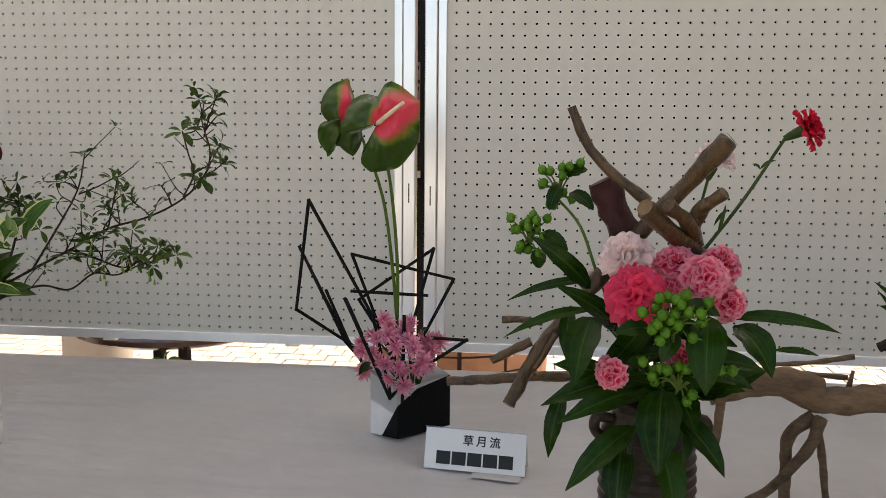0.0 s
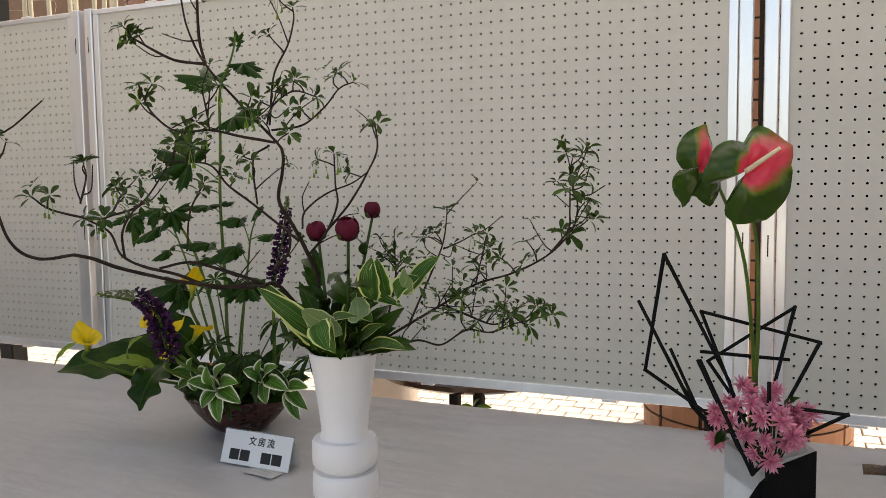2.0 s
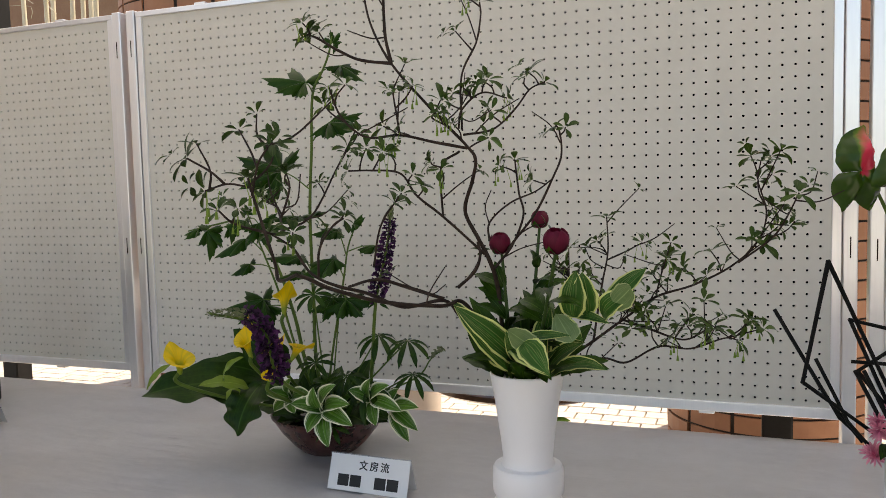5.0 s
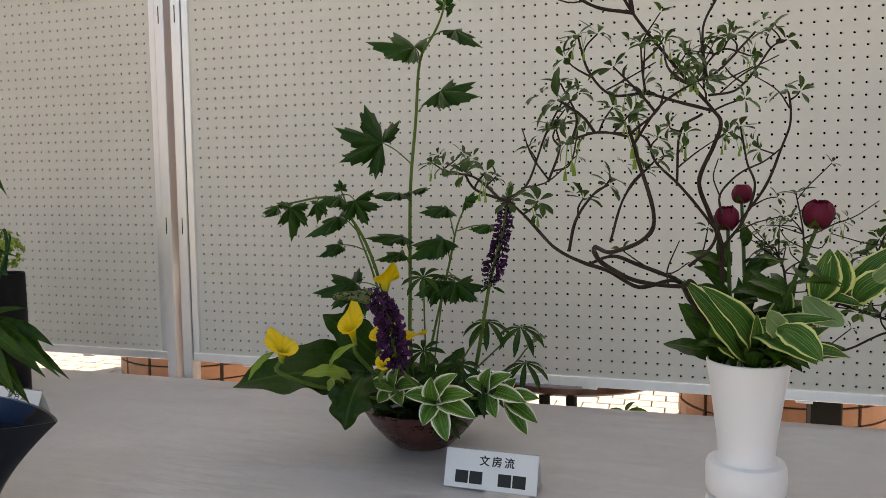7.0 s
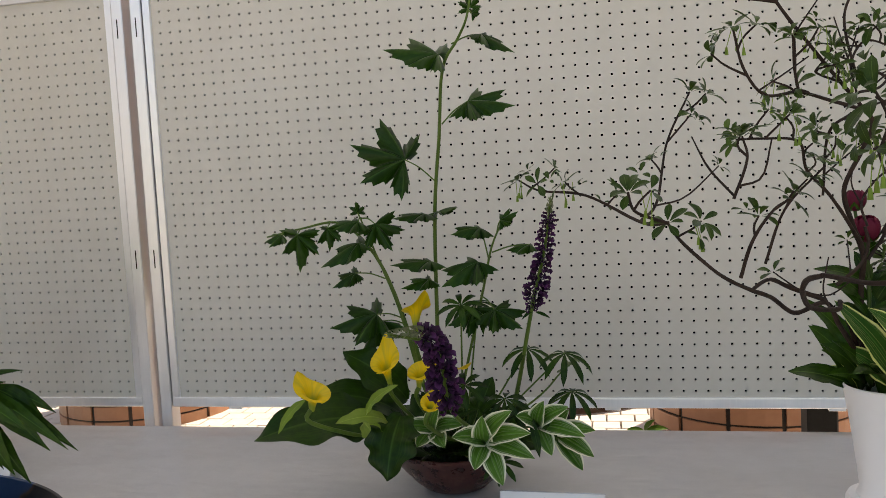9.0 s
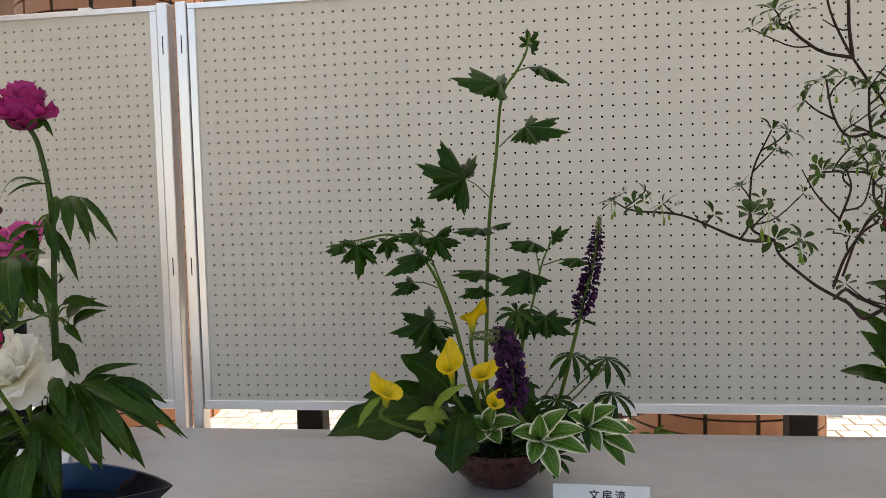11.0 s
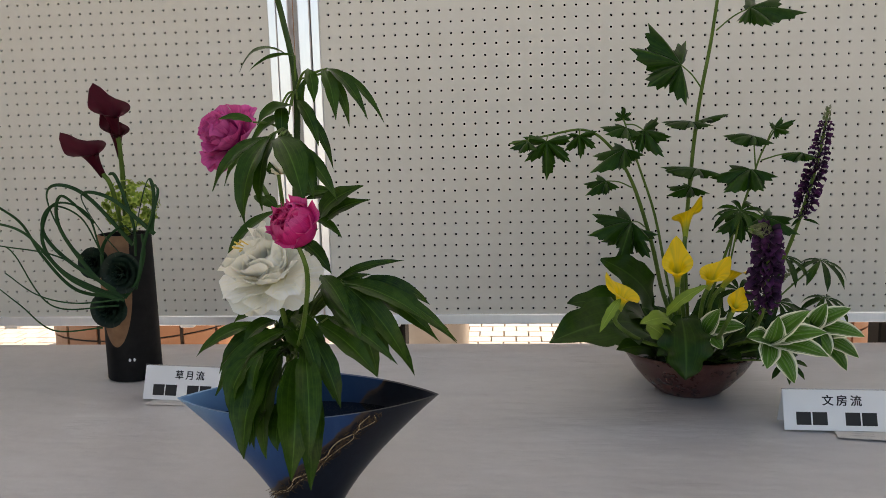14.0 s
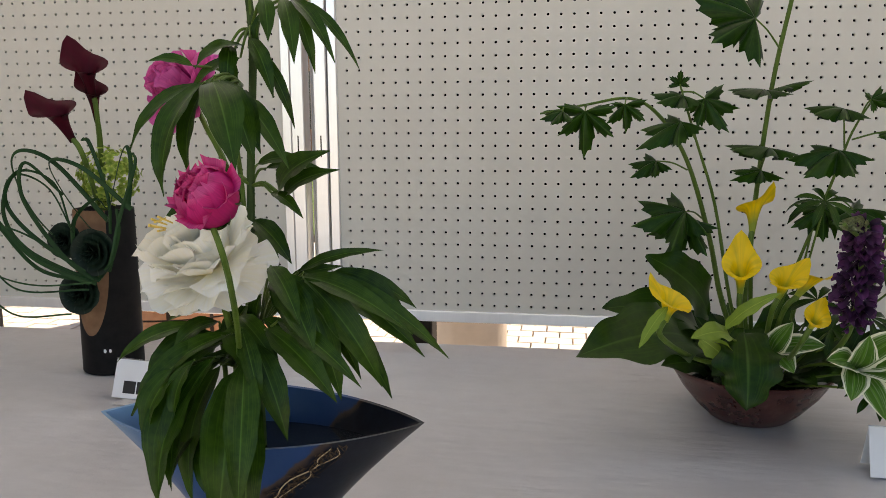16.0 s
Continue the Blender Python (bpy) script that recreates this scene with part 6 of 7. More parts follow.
shrub_branch("crooked shrub branch with small whorled leaves rising from the white vase", 22, 0.02, 0, 16,
    ([(-0.817, 0.830, 1.004), (-0.820, 0.820, 1.092), (-0.823, 0.800, 1.132), (-0.835, 0.790, 1.164), (-0.846, 0.775, 1.197), (-0.833, 0.765, 1.232), (-0.826, 0.757, 1.256), (-0.836, 0.755, 1.272), (-0.872, 0.740, 1.314), (-0.912, 0.724, 1.365), (-0.934, 0.720, 1.409), (-0.943, 0.720, 1.449)], 0.003, 0.0011, (0.63, 0.66, 0.7)),
    ([(-0.912, 0.724, 1.365), (-0.917, 0.720, 1.398), (-0.918, 0.720, 1.447)], 0.002, 0.0016, (1.0,)),
    ([(-0.912, 0.724, 1.365), (-0.945, 0.710, 1.370), (-0.967, 0.700, 1.381), (-0.986, 0.690, 1.394), (-0.999, 0.690, 1.399)], 0.002, 0.0012, (1.0, 0.9, 0.65)),
    ([(-0.835, 0.755, 1.269), (-0.866, 0.730, 1.276), (-0.898, 0.710, 1.284), (-0.929, 0.690, 1.282), (-0.949, 0.670, 1.304), (-0.958, 0.660, 1.336)], 0.0018, 0.001, (1.0, 0.9, 0.75, 0.42, 0.36)),
    ([(-0.898, 0.710, 1.284), (-0.901, 0.710, 1.305), (-0.903, 0.705, 1.332)], 0.0013, 0.0009, (1.0, 0.7, 0.4)),
    ([(-0.844, 0.755, 1.266), (-0.865, 0.750, 1.248), (-0.868, 0.760, 1.193)], 0.0014, 0.0012, (0.5, 0.75)),
    ([(-0.828, 0.790, 1.146), (-0.863, 0.750, 1.191), (-0.888, 0.730, 1.217), (-0.899, 0.710, 1.242), (-0.931, 0.700, 1.246), (-0.953, 0.690, 1.246)], 0.0017, 0.0009, (1.0, 0.9, 0.8, 0.65, 0.5, 0.4)),
    ([(-0.819, 0.800, 1.128), (-0.799, 0.810, 1.156), (-0.788, 0.820, 1.191), (-0.796, 0.830, 1.218), (-0.803, 0.840, 1.257)], 0.0017, 0.001, (1.0, 0.9)),
    ([(-0.803, 0.810, 1.153), (-0.776, 0.830, 1.192), (-0.760, 0.850, 1.231), (-0.750, 0.860, 1.261), (-0.752, 0.860, 1.291), (-0.757, 0.860, 1.297)], 0.0016, 0.001, (1.0, 0.75)),
    ([(-0.822, 0.790, 1.161), (-0.824, 0.800, 1.183), (-0.804, 0.820, 1.205), (-0.778, 0.840, 1.218), (-0.760, 0.850, 1.232)], 0.0013, 0.0009, (0.9,)),
    ([(-0.839, 0.750, 1.290), (-0.845, 0.770, 1.352), (-0.830, 0.780, 1.390), (-0.827, 0.790, 1.422), (-0.828, 0.790, 1.438)], 0.0014, 0.0009, (1.0, 0.9, 0.45)),
    ([(-0.838, 0.752, 1.284), (-0.811, 0.780, 1.291), (-0.790, 0.800, 1.315), (-0.775, 0.810, 1.337), (-0.760, 0.820, 1.345)], 0.0014, 0.0009, (1.0, 0.9, 0.75, 0.35)),
    ([(-0.843, 0.750, 1.291), (-0.842, 0.760, 1.313), (-0.824, 0.780, 1.333), (-0.797, 0.790, 1.326)], 0.0013, 0.0009, (1.0, 0.85, 0.7, 0.5, 0.35)),
    ([(-0.855, 0.750, 1.294), (-0.875, 0.750, 1.305), (-0.859, 0.740, 1.309)], 0.0012, 0.0009, (1.0, 0.6)))
shrub_branch("leafy shrub branch with hanging green bells arching from the white vase", 23, 0.0225, 1, 26,
    ([(-0.759, 0.840, 1.002), (-0.717, 0.880, 1.030), (-0.683, 0.920, 1.054), (-0.648, 0.950, 1.078), (-0.600, 0.970, 1.093), (-0.554, 0.980, 1.118), (-0.524, 0.985, 1.150), (-0.515, 0.987, 1.185), (-0.525, 0.987, 1.224), (-0.522, 0.987, 1.249)], 0.0019, 0.0008, (1.0, 0.95, 0.9, 0.86, 0.8, 0.74, 0.68, 0.6, 0.52, 0.45, 0.38, 0.32, 0.26, 0.2)),
    ([(-0.548, 0.970, 1.122), (-0.511, 0.920, 1.155), (-0.496, 0.870, 1.183), (-0.486, 0.832, 1.210)], 0.0014, 0.0008, (1.0,)),
    ([(-0.735, 0.860, 1.003), (-0.704, 0.880, 1.009), (-0.679, 0.900, 1.001), (-0.639, 0.890, 1.025), (-0.601, 0.880, 1.026), (-0.563, 0.870, 1.042), (-0.547, 0.867, 1.041)], 0.0016, 0.0008, (1.0, 0.93, 0.86, 0.75, 0.62, 0.5)),
    ([(-0.687, 0.920, 1.052), (-0.653, 0.920, 1.041), (-0.613, 0.920, 1.029), (-0.587, 0.920, 1.040)], 0.0018, 0.0009, (1.0, 0.8, 0.6, 0.45, 0.3, 0.15)),
    ([(-0.717, 0.880, 1.030), (-0.719, 0.960, 1.091), (-0.717, 1.000, 1.133), (-0.723, 1.030, 1.179)], 0.0016, 0.0009, (1.0, 0.66)),
    ([(-0.718, 1.000, 1.121), (-0.694, 1.010, 1.132), (-0.672, 1.012, 1.144)], 0.0012, 0.0008, (1.0,)),
    ([(-0.748, 0.860, 1.005), (-0.747, 0.900, 1.083), (-0.757, 0.920, 1.117)], 0.0018, 0.001, (1.0, 0.85, 0.7, 0.6)),
    ([(-0.648, 0.950, 1.080), (-0.641, 0.950, 1.108), (-0.634, 0.950, 1.130)], 0.0012, 0.0008, (1.0, 0.6)))


def peony_buds():
    for c, r, foot, ax in (((-0.816, 0.814, 1.157), 0.0125, (-0.808, 0.830, 1.002), (-0.1, -0.2, 1)), ((-0.734, 0.750, 1.164), 0.0138, (-0.776, 0.820, 1.006), (0.05, -0.25, 1)), ((-0.795, 0.927, 1.181), 0.0115, (-0.790, 0.840, 1.000), (0, 0, 1))):
        t = thing("peony_bud", "closed wine-red peony bud on a tall stem", "peony bud", "peony buds")
        bud(t, c, ax, r, M_MAROON, int(c[0] * 1000))
        a = Vector(ax).normalized()
        b = Vector(c) - a * r * 1.05
        stem(t, [b, b.lerp(Vector(foot), 0.4), foot], 0.0019, 0.0026, M_STEM_D)
        rr = random.Random(int(c[2] * 999))
        for f in (0.3, 0.42, 0.5, 0.58, 0.66, 0.75, 0.82):
            p = b.lerp(Vector(foot), f)
            d = Vector((rr.uniform(-1, 1), rr.uniform(-0.8, 0.5), rr.uniform(0.1, 0.8))).normalized()
            for k in range(2):
                dd = (d + Vector((rr.uniform(-0.5, 0.5), rr.uniform(-0.3, 0.3), rr.uniform(-0.4, 0.3)))).normalized()
                leaf(t, p, p + dd * rr.uniform(0.035, 0.06), rr.uniform(0.011, 0.017), M_PEONYLEAF, (d.x * 0.3, -0.5, 0.8), 0.12)


peony_buds()


def striped_leaves():
    t = thing("hosta_bunch", "broad striped green leaves with yellow margins in the white vase", "leaves", "hosta leaves")
    k = 0.00062
    def place(b, tp, w, ar):
        leaf(t, b, tp, w * k * 0.86, M_HOSTA_Y, (0, -0.85, 0.5), ar, (0.75, 0.85), 0.2, 0.03, n=12, mm=8)

    place((-0.792, 0.800, 1.016), (-0.843, 0.720, 1.094), 55, 0.18)
    place((-0.793, 0.790, 1.044), (-0.735, 0.720, 1.021), 62, 0.15)
    place((-0.708, 0.800, 1.075), (-0.711, 0.780, 1.127), 58, 0.1)
    place((-0.693, 0.830, 1.077), (-0.645, 0.820, 1.128), 48, 0.12)
    place((-0.690, 0.800, 1.072), (-0.653, 0.780, 1.107), 52, 0.3)
    place((-0.746, 0.800, 1.064), (-0.707, 0.760, 1.053), 46, 0.2)
    place((-0.785, 0.800, 1.036), (-0.716, 0.740, 1.062), 26, 0.15)
    place((-0.736, 0.820, 1.071), (-0.682, 0.790, 1.068), 26, 0.2)
    place((-0.787, 0.790, 1.018), (-0.789, 0.740, 1.065), 26, 0.1)
    place((-0.769, 0.820, 1.013), (-0.752, 0.800, 1.083), 55, 0.1)
    place((-0.796, 0.820, 1.011), (-0.833, 0.780, 1.064), 48, 0.15)
    place((-0.793, 0.800, 1.001), (-0.860, 0.760, 1.095), 50, 0.12)
    for b, tp, w in (((-0.749, 0.76, 1.035), (-0.781, 0.72, 1.069), 0.026), ((-0.741, 0.78, 1.079), (-0.712, 0.73, 1.058), 0.03), ((-0.682, 0.78, 1.086), (-0.652, 0.74, 1.116), 0.028)):
        leaf(t, b, tp, w, M_HOSTA_P, (0.2, -0.9, 0.3), -0.08, (0.7, 0.8), -0.15, 0.03, n=12, mm=8)
    for b, tp, w in (((-0.769, 0.74, 1.052), (-0.733, 0.7, 1.028), 0.03), ((-0.726, 0.8, 1.072), (-0.718, 0.78, 1.128), 0.032), ((-0.8, 0.8, 1.005), (-0.844, 0.8, 1.043), 0.024), ((-0.771, 0.8, 1.007), (-0.749, 0.77, 1.057), 0.03)):
        leaf(t, b, tp, w, M_HOSTA_Y, (0.1, -0.85, 0.5), 0.16, (0.75, 0.85), 0.22, 0.03, n=12, mm=8)
    rr = random.Random(52)
    for n in range(40):
        th = rr.uniform(0, 2 * math.pi)
        b = Vector((-0.79 + 0.03 * math.cos(th), 0.83 + 0.03 * math.sin(th), 0.992))
        d = Vector((math.cos(th), math.sin(th), rr.uniform(0.15, 1.6))).normalized()
        ln = rr.uniform(0.045, 0.085)
        leaf(t, b, b + d * ln, ln * rr.uniform(0.26, 0.42), M_PEONYLEAF if n % 5 else M_HOSTA_Y, (0.2 * math.cos(th), -0.5, 0.8), rr.uniform(0.1, 0.25), (0.75, 0.9), 0.2, 0.03)
    for b, tp in zip([(-0.807, 0.840, 0.999), (-0.793, 0.840, 1.000), (-0.773, 0.840, 1.001), (-0.800, 0.840, 1.000), (-0.821, 0.840, 0.999), (-0.766, 0.840, 0.998)], [(-0.869, 0.850, 1.086), (-0.801, 0.850, 1.088), (-0.740, 0.850, 1.090), (-0.851, 0.850, 1.030), (-0.837, 0.850, 1.059), (-0.720, 0.850, 1.030)]):
        leaf(t, b, tp, 0.024, M_PEONYLEAF, (0, -0.7, 0.7), 0.15)


striped_leaves()


# ---- bowl: tall lobed stems, yellow callas, lupins, striped leaves ----
def lobed_plant():
    F = (-1.344, 1.335, TZ + 0.05)
    k = 0.00105

    def lobed(t, joint, centre, tip, size, face=(0, -0.7, 0.7), depth=0.5, droop=0.2):
        c, tp = Vector(centre), Vector(tip)
        bm = bmesh.new()
        face = Vector(face).normalized() + Vector((0, 0.22, 0.3))
        palm(bm, c, tp - c, face, size * k * 1.06, 5, min(0.7, depth + 0.14), 2.2, droop, 0.075)
        part("leaf", bm, M_PALM, t)
        stem(t, [joint, Vector(joint).lerp(c, 0.5) + Vector((0, 0, 0.004)), c], 0.0013, 0.001, M_STEM)

    t = thing("lobed_leaf_stem", "tall green stem with large toothed lobed leaves", "stem", "lobed leaf stems")
    stem(t, [F] + [(-1.362, 1.320, 0.871), (-1.358, 1.310, 1.012), (-1.348, 1.290, 1.182), (-1.331, 1.275, 1.304), (-1.317, 1.262, 1.410), (-1.289, 1.255, 1.454), (-1.273, 1.250, 1.482), (-1.265, 1.250, 1.514)], 0.0042, 0.0016, M_STEM)
    def place(j, c, tp, s, fc):
        lobed(t, j, c, tp, s, fc)

    place((-1.316, 1.262, 1.412), (-1.319, 1.240, 1.431), (-1.400, 1.220, 1.452), 74, (0, -0.75, 0.6))
    place((-1.324, 1.270, 1.323), (-1.276, 1.250, 1.355), (-1.205, 1.220, 1.349), 66, (0.1, -0.8, 0.5))
    place((-1.343, 1.280, 1.231), (-1.384, 1.245, 1.268), (-1.456, 1.220, 1.300), 84, (-0.1, -0.9, 0.3))
    place((-1.299, 1.255, 1.448), (-1.249, 1.250, 1.458), (-1.196, 1.240, 1.431), 48, (0.2, -0.5, 0.8))
    place((-1.349, 1.290, 1.161), (-1.362, 1.270, 1.177), (-1.405, 1.240, 1.179), 45, (0, -0.4, 0.9))
    place((-1.348, 1.290, 1.161), (-1.341, 1.280, 1.180), (-1.313, 1.260, 1.190), 36, (0, -0.4, 0.9))
    place((-1.355, 1.300, 1.066), (-1.353, 1.260, 1.099), (-1.407, 1.220, 1.106), 56, (0, -0.4, 0.9))
    place((-1.356, 1.300, 1.045), (-1.360, 1.270, 1.068), (-1.399, 1.250, 1.062), 40, (0, -0.5, 0.8))
    place((-1.267, 1.250, 1.501), (-1.265, 1.250, 1.501), (-1.270, 1.250, 1.528), 24, (0, -0.9, 0.2))
    place((-1.270, 1.250, 1.492), (-1.263, 1.250, 1.491), (-1.246, 1.240, 1.503), 18, (0, -0.9, 0.2))
    t = thing("lobed_leaf_stem", "bowed green stem with a drooping dark lobed leaf", "stem", "lobed leaf stems")
    stem(t, [F] + [(-1.392, 1.330, 0.868), (-1.415, 1.330, 0.966), (-1.451, 1.325, 1.076), (-1.492, 1.320, 1.141), (-1.535, 1.320, 1.168), (-1.596, 1.320, 1.160), (-1.665, 1.319, 1.147)], 0.0045, 0.0014, M_STEM)
    for j, c, tp, s, fc in (((-1.596, 1.320, 1.160), (-1.600, 1.300, 1.150), (-1.604, 1.290, 1.090), 52, (-0.2, -0.9, 0.2)), ((-1.629, 1.320, 1.155), (-1.632, 1.310, 1.150), (-1.670, 1.300, 1.146), 34, (0, -0.6, 0.7)),
                            ((-1.540, 1.320, 1.168), (-1.544, 1.300, 1.159), (-1.546, 1.290, 1.117), 36, (-0.3, -0.8, 0.3)), ((-1.451, 1.325, 1.065), (-1.498, 1.300, 1.079), (-1.535, 1.280, 1.065), 38, (0, -0.6, 0.7)),
                            ((-1.427, 1.330, 0.994), (-1.457, 1.280, 1.009), (-1.520, 1.250, 1.006), 66, (-0.2, -0.8, 0.5)), ((-1.422, 1.330, 0.983), (-1.453, 1.290, 0.995), (-1.485, 1.250, 0.949), 55, (-0.2, -0.9, 0.2))):
        lobed(t, j, c, tp, s, fc, 0.55, 0.3)
    t = thing("lobed_leaf_stem", "green stem with several toothed lobed leaves", "stem", "lobed leaf stems")
    stem(t, [F] + [(-1.386, 1.300, 0.875), (-1.417, 1.280, 1.017), (-1.449, 1.270, 1.112), (-1.474, 1.260, 1.185)], 0.0032, 0.0013, M_STEM)
    for j, c, tp, s, fc in (((-1.447, 1.270, 1.107), (-1.472, 1.250, 1.135), (-1.539, 1.220, 1.106), 55, (0, -0.5, 0.8)), ((-1.470, 1.265, 1.175), (-1.471, 1.250, 1.170), (-1.509, 1.220, 1.167), 40, (0, -0.6, 0.7)),
                            ((-1.470, 1.265, 1.175), (-1.442, 1.250, 1.165), (-1.412, 1.230, 1.130), 48, (0, -0.8, 0.5)), ((-1.474, 1.260, 1.185), (-1.474, 1.260, 1.183), (-1.474, 1.250, 1.201), 18, (0, -0.9, 0.2))):
        lobed(t, j, c, tp, s, fc, 0.5, 0.25)
    t = thing("lobed_leaf_stem", "green stem with several toothed lobed leaves", "stem", "lobed leaf stems")
    stem(t, [F] + [(-1.320, 1.300, 0.865), (-1.268, 1.270, 1.053), (-1.250, 1.260, 1.120), (-1.226, 1.255, 1.168)], 0.003, 0.0012, M_STEM)
    for j, c, tp, s, fc in (((-1.257, 1.265, 1.099), (-1.266, 1.250, 1.151), (-1.310, 1.220, 1.155), 44, (0, -0.5, 0.8)), ((-1.241, 1.260, 1.140), (-1.233, 1.250, 1.162), (-1.213, 1.240, 1.175), 26, (0, -0.8, 0.4)),
                            ((-1.250, 1.260, 1.110), (-1.187, 1.250, 1.121), (-1.229, 1.240, 1.123), 36, (0, -0.4, 0.9)), ((-1.267, 1.270, 1.058), (-1.271, 1.240, 1.097), (-1.305, 1.210, 1.085), 60, (0, -0.5, 0.8)),
                            ((-1.274, 1.270, 1.038), (-1.248, 1.240, 1.019), (-1.205, 1.210, 1.006), 52, (0, -0.6, 0.7)), ((-1.284, 1.270, 1.017), (-1.283, 1.250, 1.020), (-1.288, 1.220, 0.995), 45, (0, -0.6, 0.7))):
        lobed(t, j, c, tp, s, fc, 0.55, 0.3)


lobed_plant()


def yellow_callas():
    for c, ax, sd, h, r, f in (((-1.377, 1.226, 0.985), (0.05, 0.1, 1), (0.6, 1, 0), 0.06, 0.018, (-1.345, 1.330, 0.774)),
                               ((-1.403, 1.150, 0.918), (-0.08, -0.3, 1), (0.1, -1, 0), 0.066, 0.018, (-1.352, 1.320, 0.766)),
                               ((-1.358, 1.150, 0.912), (0.25, -0.35, 1), (0.7, -0.8, 0), 0.052, 0.0165, (-1.332, 1.320, 0.766)),
                               ((-1.333, 1.170, 0.910), (0.6, 0.0, 0.8), (0.9, 0.5, -0.3), 0.056, 0.016, (-1.322, 1.320, 0.766)),
                               ((-1.503, 1.070, 0.900), (0.15, -0.15, 0.9), (-0.9, -0.5, 0), 0.046, 0.021, (-1.386, 1.300, 0.782)),
                               ((-1.333, 1.100, 0.886), (0.25, -0.35, 0.8), (0.2, -0.8, 0.3), 0.036, 0.012, (-1.312, 1.300, 0.782))):
        t = thing("calla_lily", "bright yellow calla lily with a green throat", "calla lily", "yellow calla lilies")
        calla_head(t, c, ax, sd, h, r * 1.02, M_CALLA, False, "spathe", 0.65)
        a = Vector(ax).normalized()
        mid = Vector(c).lerp(Vector(f), 0.5) - a * 0.02
        stem(t, [Vector(c) + a * 0.006, Vector(c) - a * 0.02, mid, f], 0.0038, 0.003, M_STEM)


yellow_callas()


def lupin(path, width, m, label, tipfrac, foot, seed):
    t = thing("lupin", label, "lupin", "lupins")
    rr = random.Random(seed)
    line = spline(path, 40)
    fl, tips = bmesh.new(), bmesh.new()
    for i in range(41):
        f = i / 40
        c = line[i]
        d = (line[min(40, i + 1)] - line[max(0, i - 1)]).normalized()
        a, s, q = frame_of(d)
        rad = width * (0.28 + 0.72 * (1 - f) ** 0.6) * min(1, 0.55 + f * 4)
        if i % 2 and f <= tipfrac:
            continue
        for k in range(6):
            th = 2 * math.pi * k / 6 + i * 0.26 + rr.uniform(-0.4, 0.4)
            out = s * math.cos(th) + q * math.sin(th)
            p = c + out * rad * 0.25 + a * rr.uniform(-0.3, 0.3) * rad
            if f > tipfrac:
                blade(tips, p, p + (out * 0.5 + a) * rad * 0.62, rad * 0.34, out, 0.1, (0.7, 0.7), 0.3, 0, 3, 2)
            else:
                e = p + (out + a * rr.uniform(-0.1, 0.35)) * rad * 0.8 * rr.uniform(0.75, 1.15)
                b0 = p.lerp(e, 0.3)
                blade(fl, b0, e, rad * 0.5, a + out * 0.3, 0.3, (0.55, 0.4), 1.1, 0, 5, 4)
                blade(fl, b0, e - a * rad * 0.2, rad * 0.42, out - a, 0.25, (0.6, 0.4), 1.0, 0, 4, 4)
                tube(fl, [c, b0], 0.0006, 0.0005, 3, 2)
    part("floret_mass", fl, m, t)["kind"] = "stuff"
    part("tip", tips, M_LUPIN_G, t)["kind"] = "stuff"
    stem(t, [line[-1], line[20], line[0], line[0].lerp(Vector(foot), 0.5) + Vector((0, 0, -0.008)), foot], 0.002, 0.0042, M_STEM)
    return t


lt = lupin([(-1.188, 1.245, 1.019), (-1.170, 1.245, 1.082), (-1.158, 1.245, 1.146), (-1.151, 1.245, 1.193)], 0.021, M_LUPIN, "dark purple lupin spike with a green tip", 0.8, (-1.247, 1.320, 0.786), 1)
for b, tp in zip([(-1.183, 1.250, 1.017), (-1.183, 1.250, 1.012)], [(-1.205, 1.240, 1.001), (-1.159, 1.240, 1.003)]):
    leaf(lt, b, tp, 0.006, M_PALM)
lupin([(-1.294, 1.070, 0.905), (-1.298, 1.052, 0.955), (-1.302, 1.035, 0.998), (-1.314, 1.005, 1.026), (-1.346, 0.955, 1.034)], 0.027, M_LUPIN, "dark purple lupin spike bending at its tip", 0.74, (-1.263, 1.300, 0.782), 2)


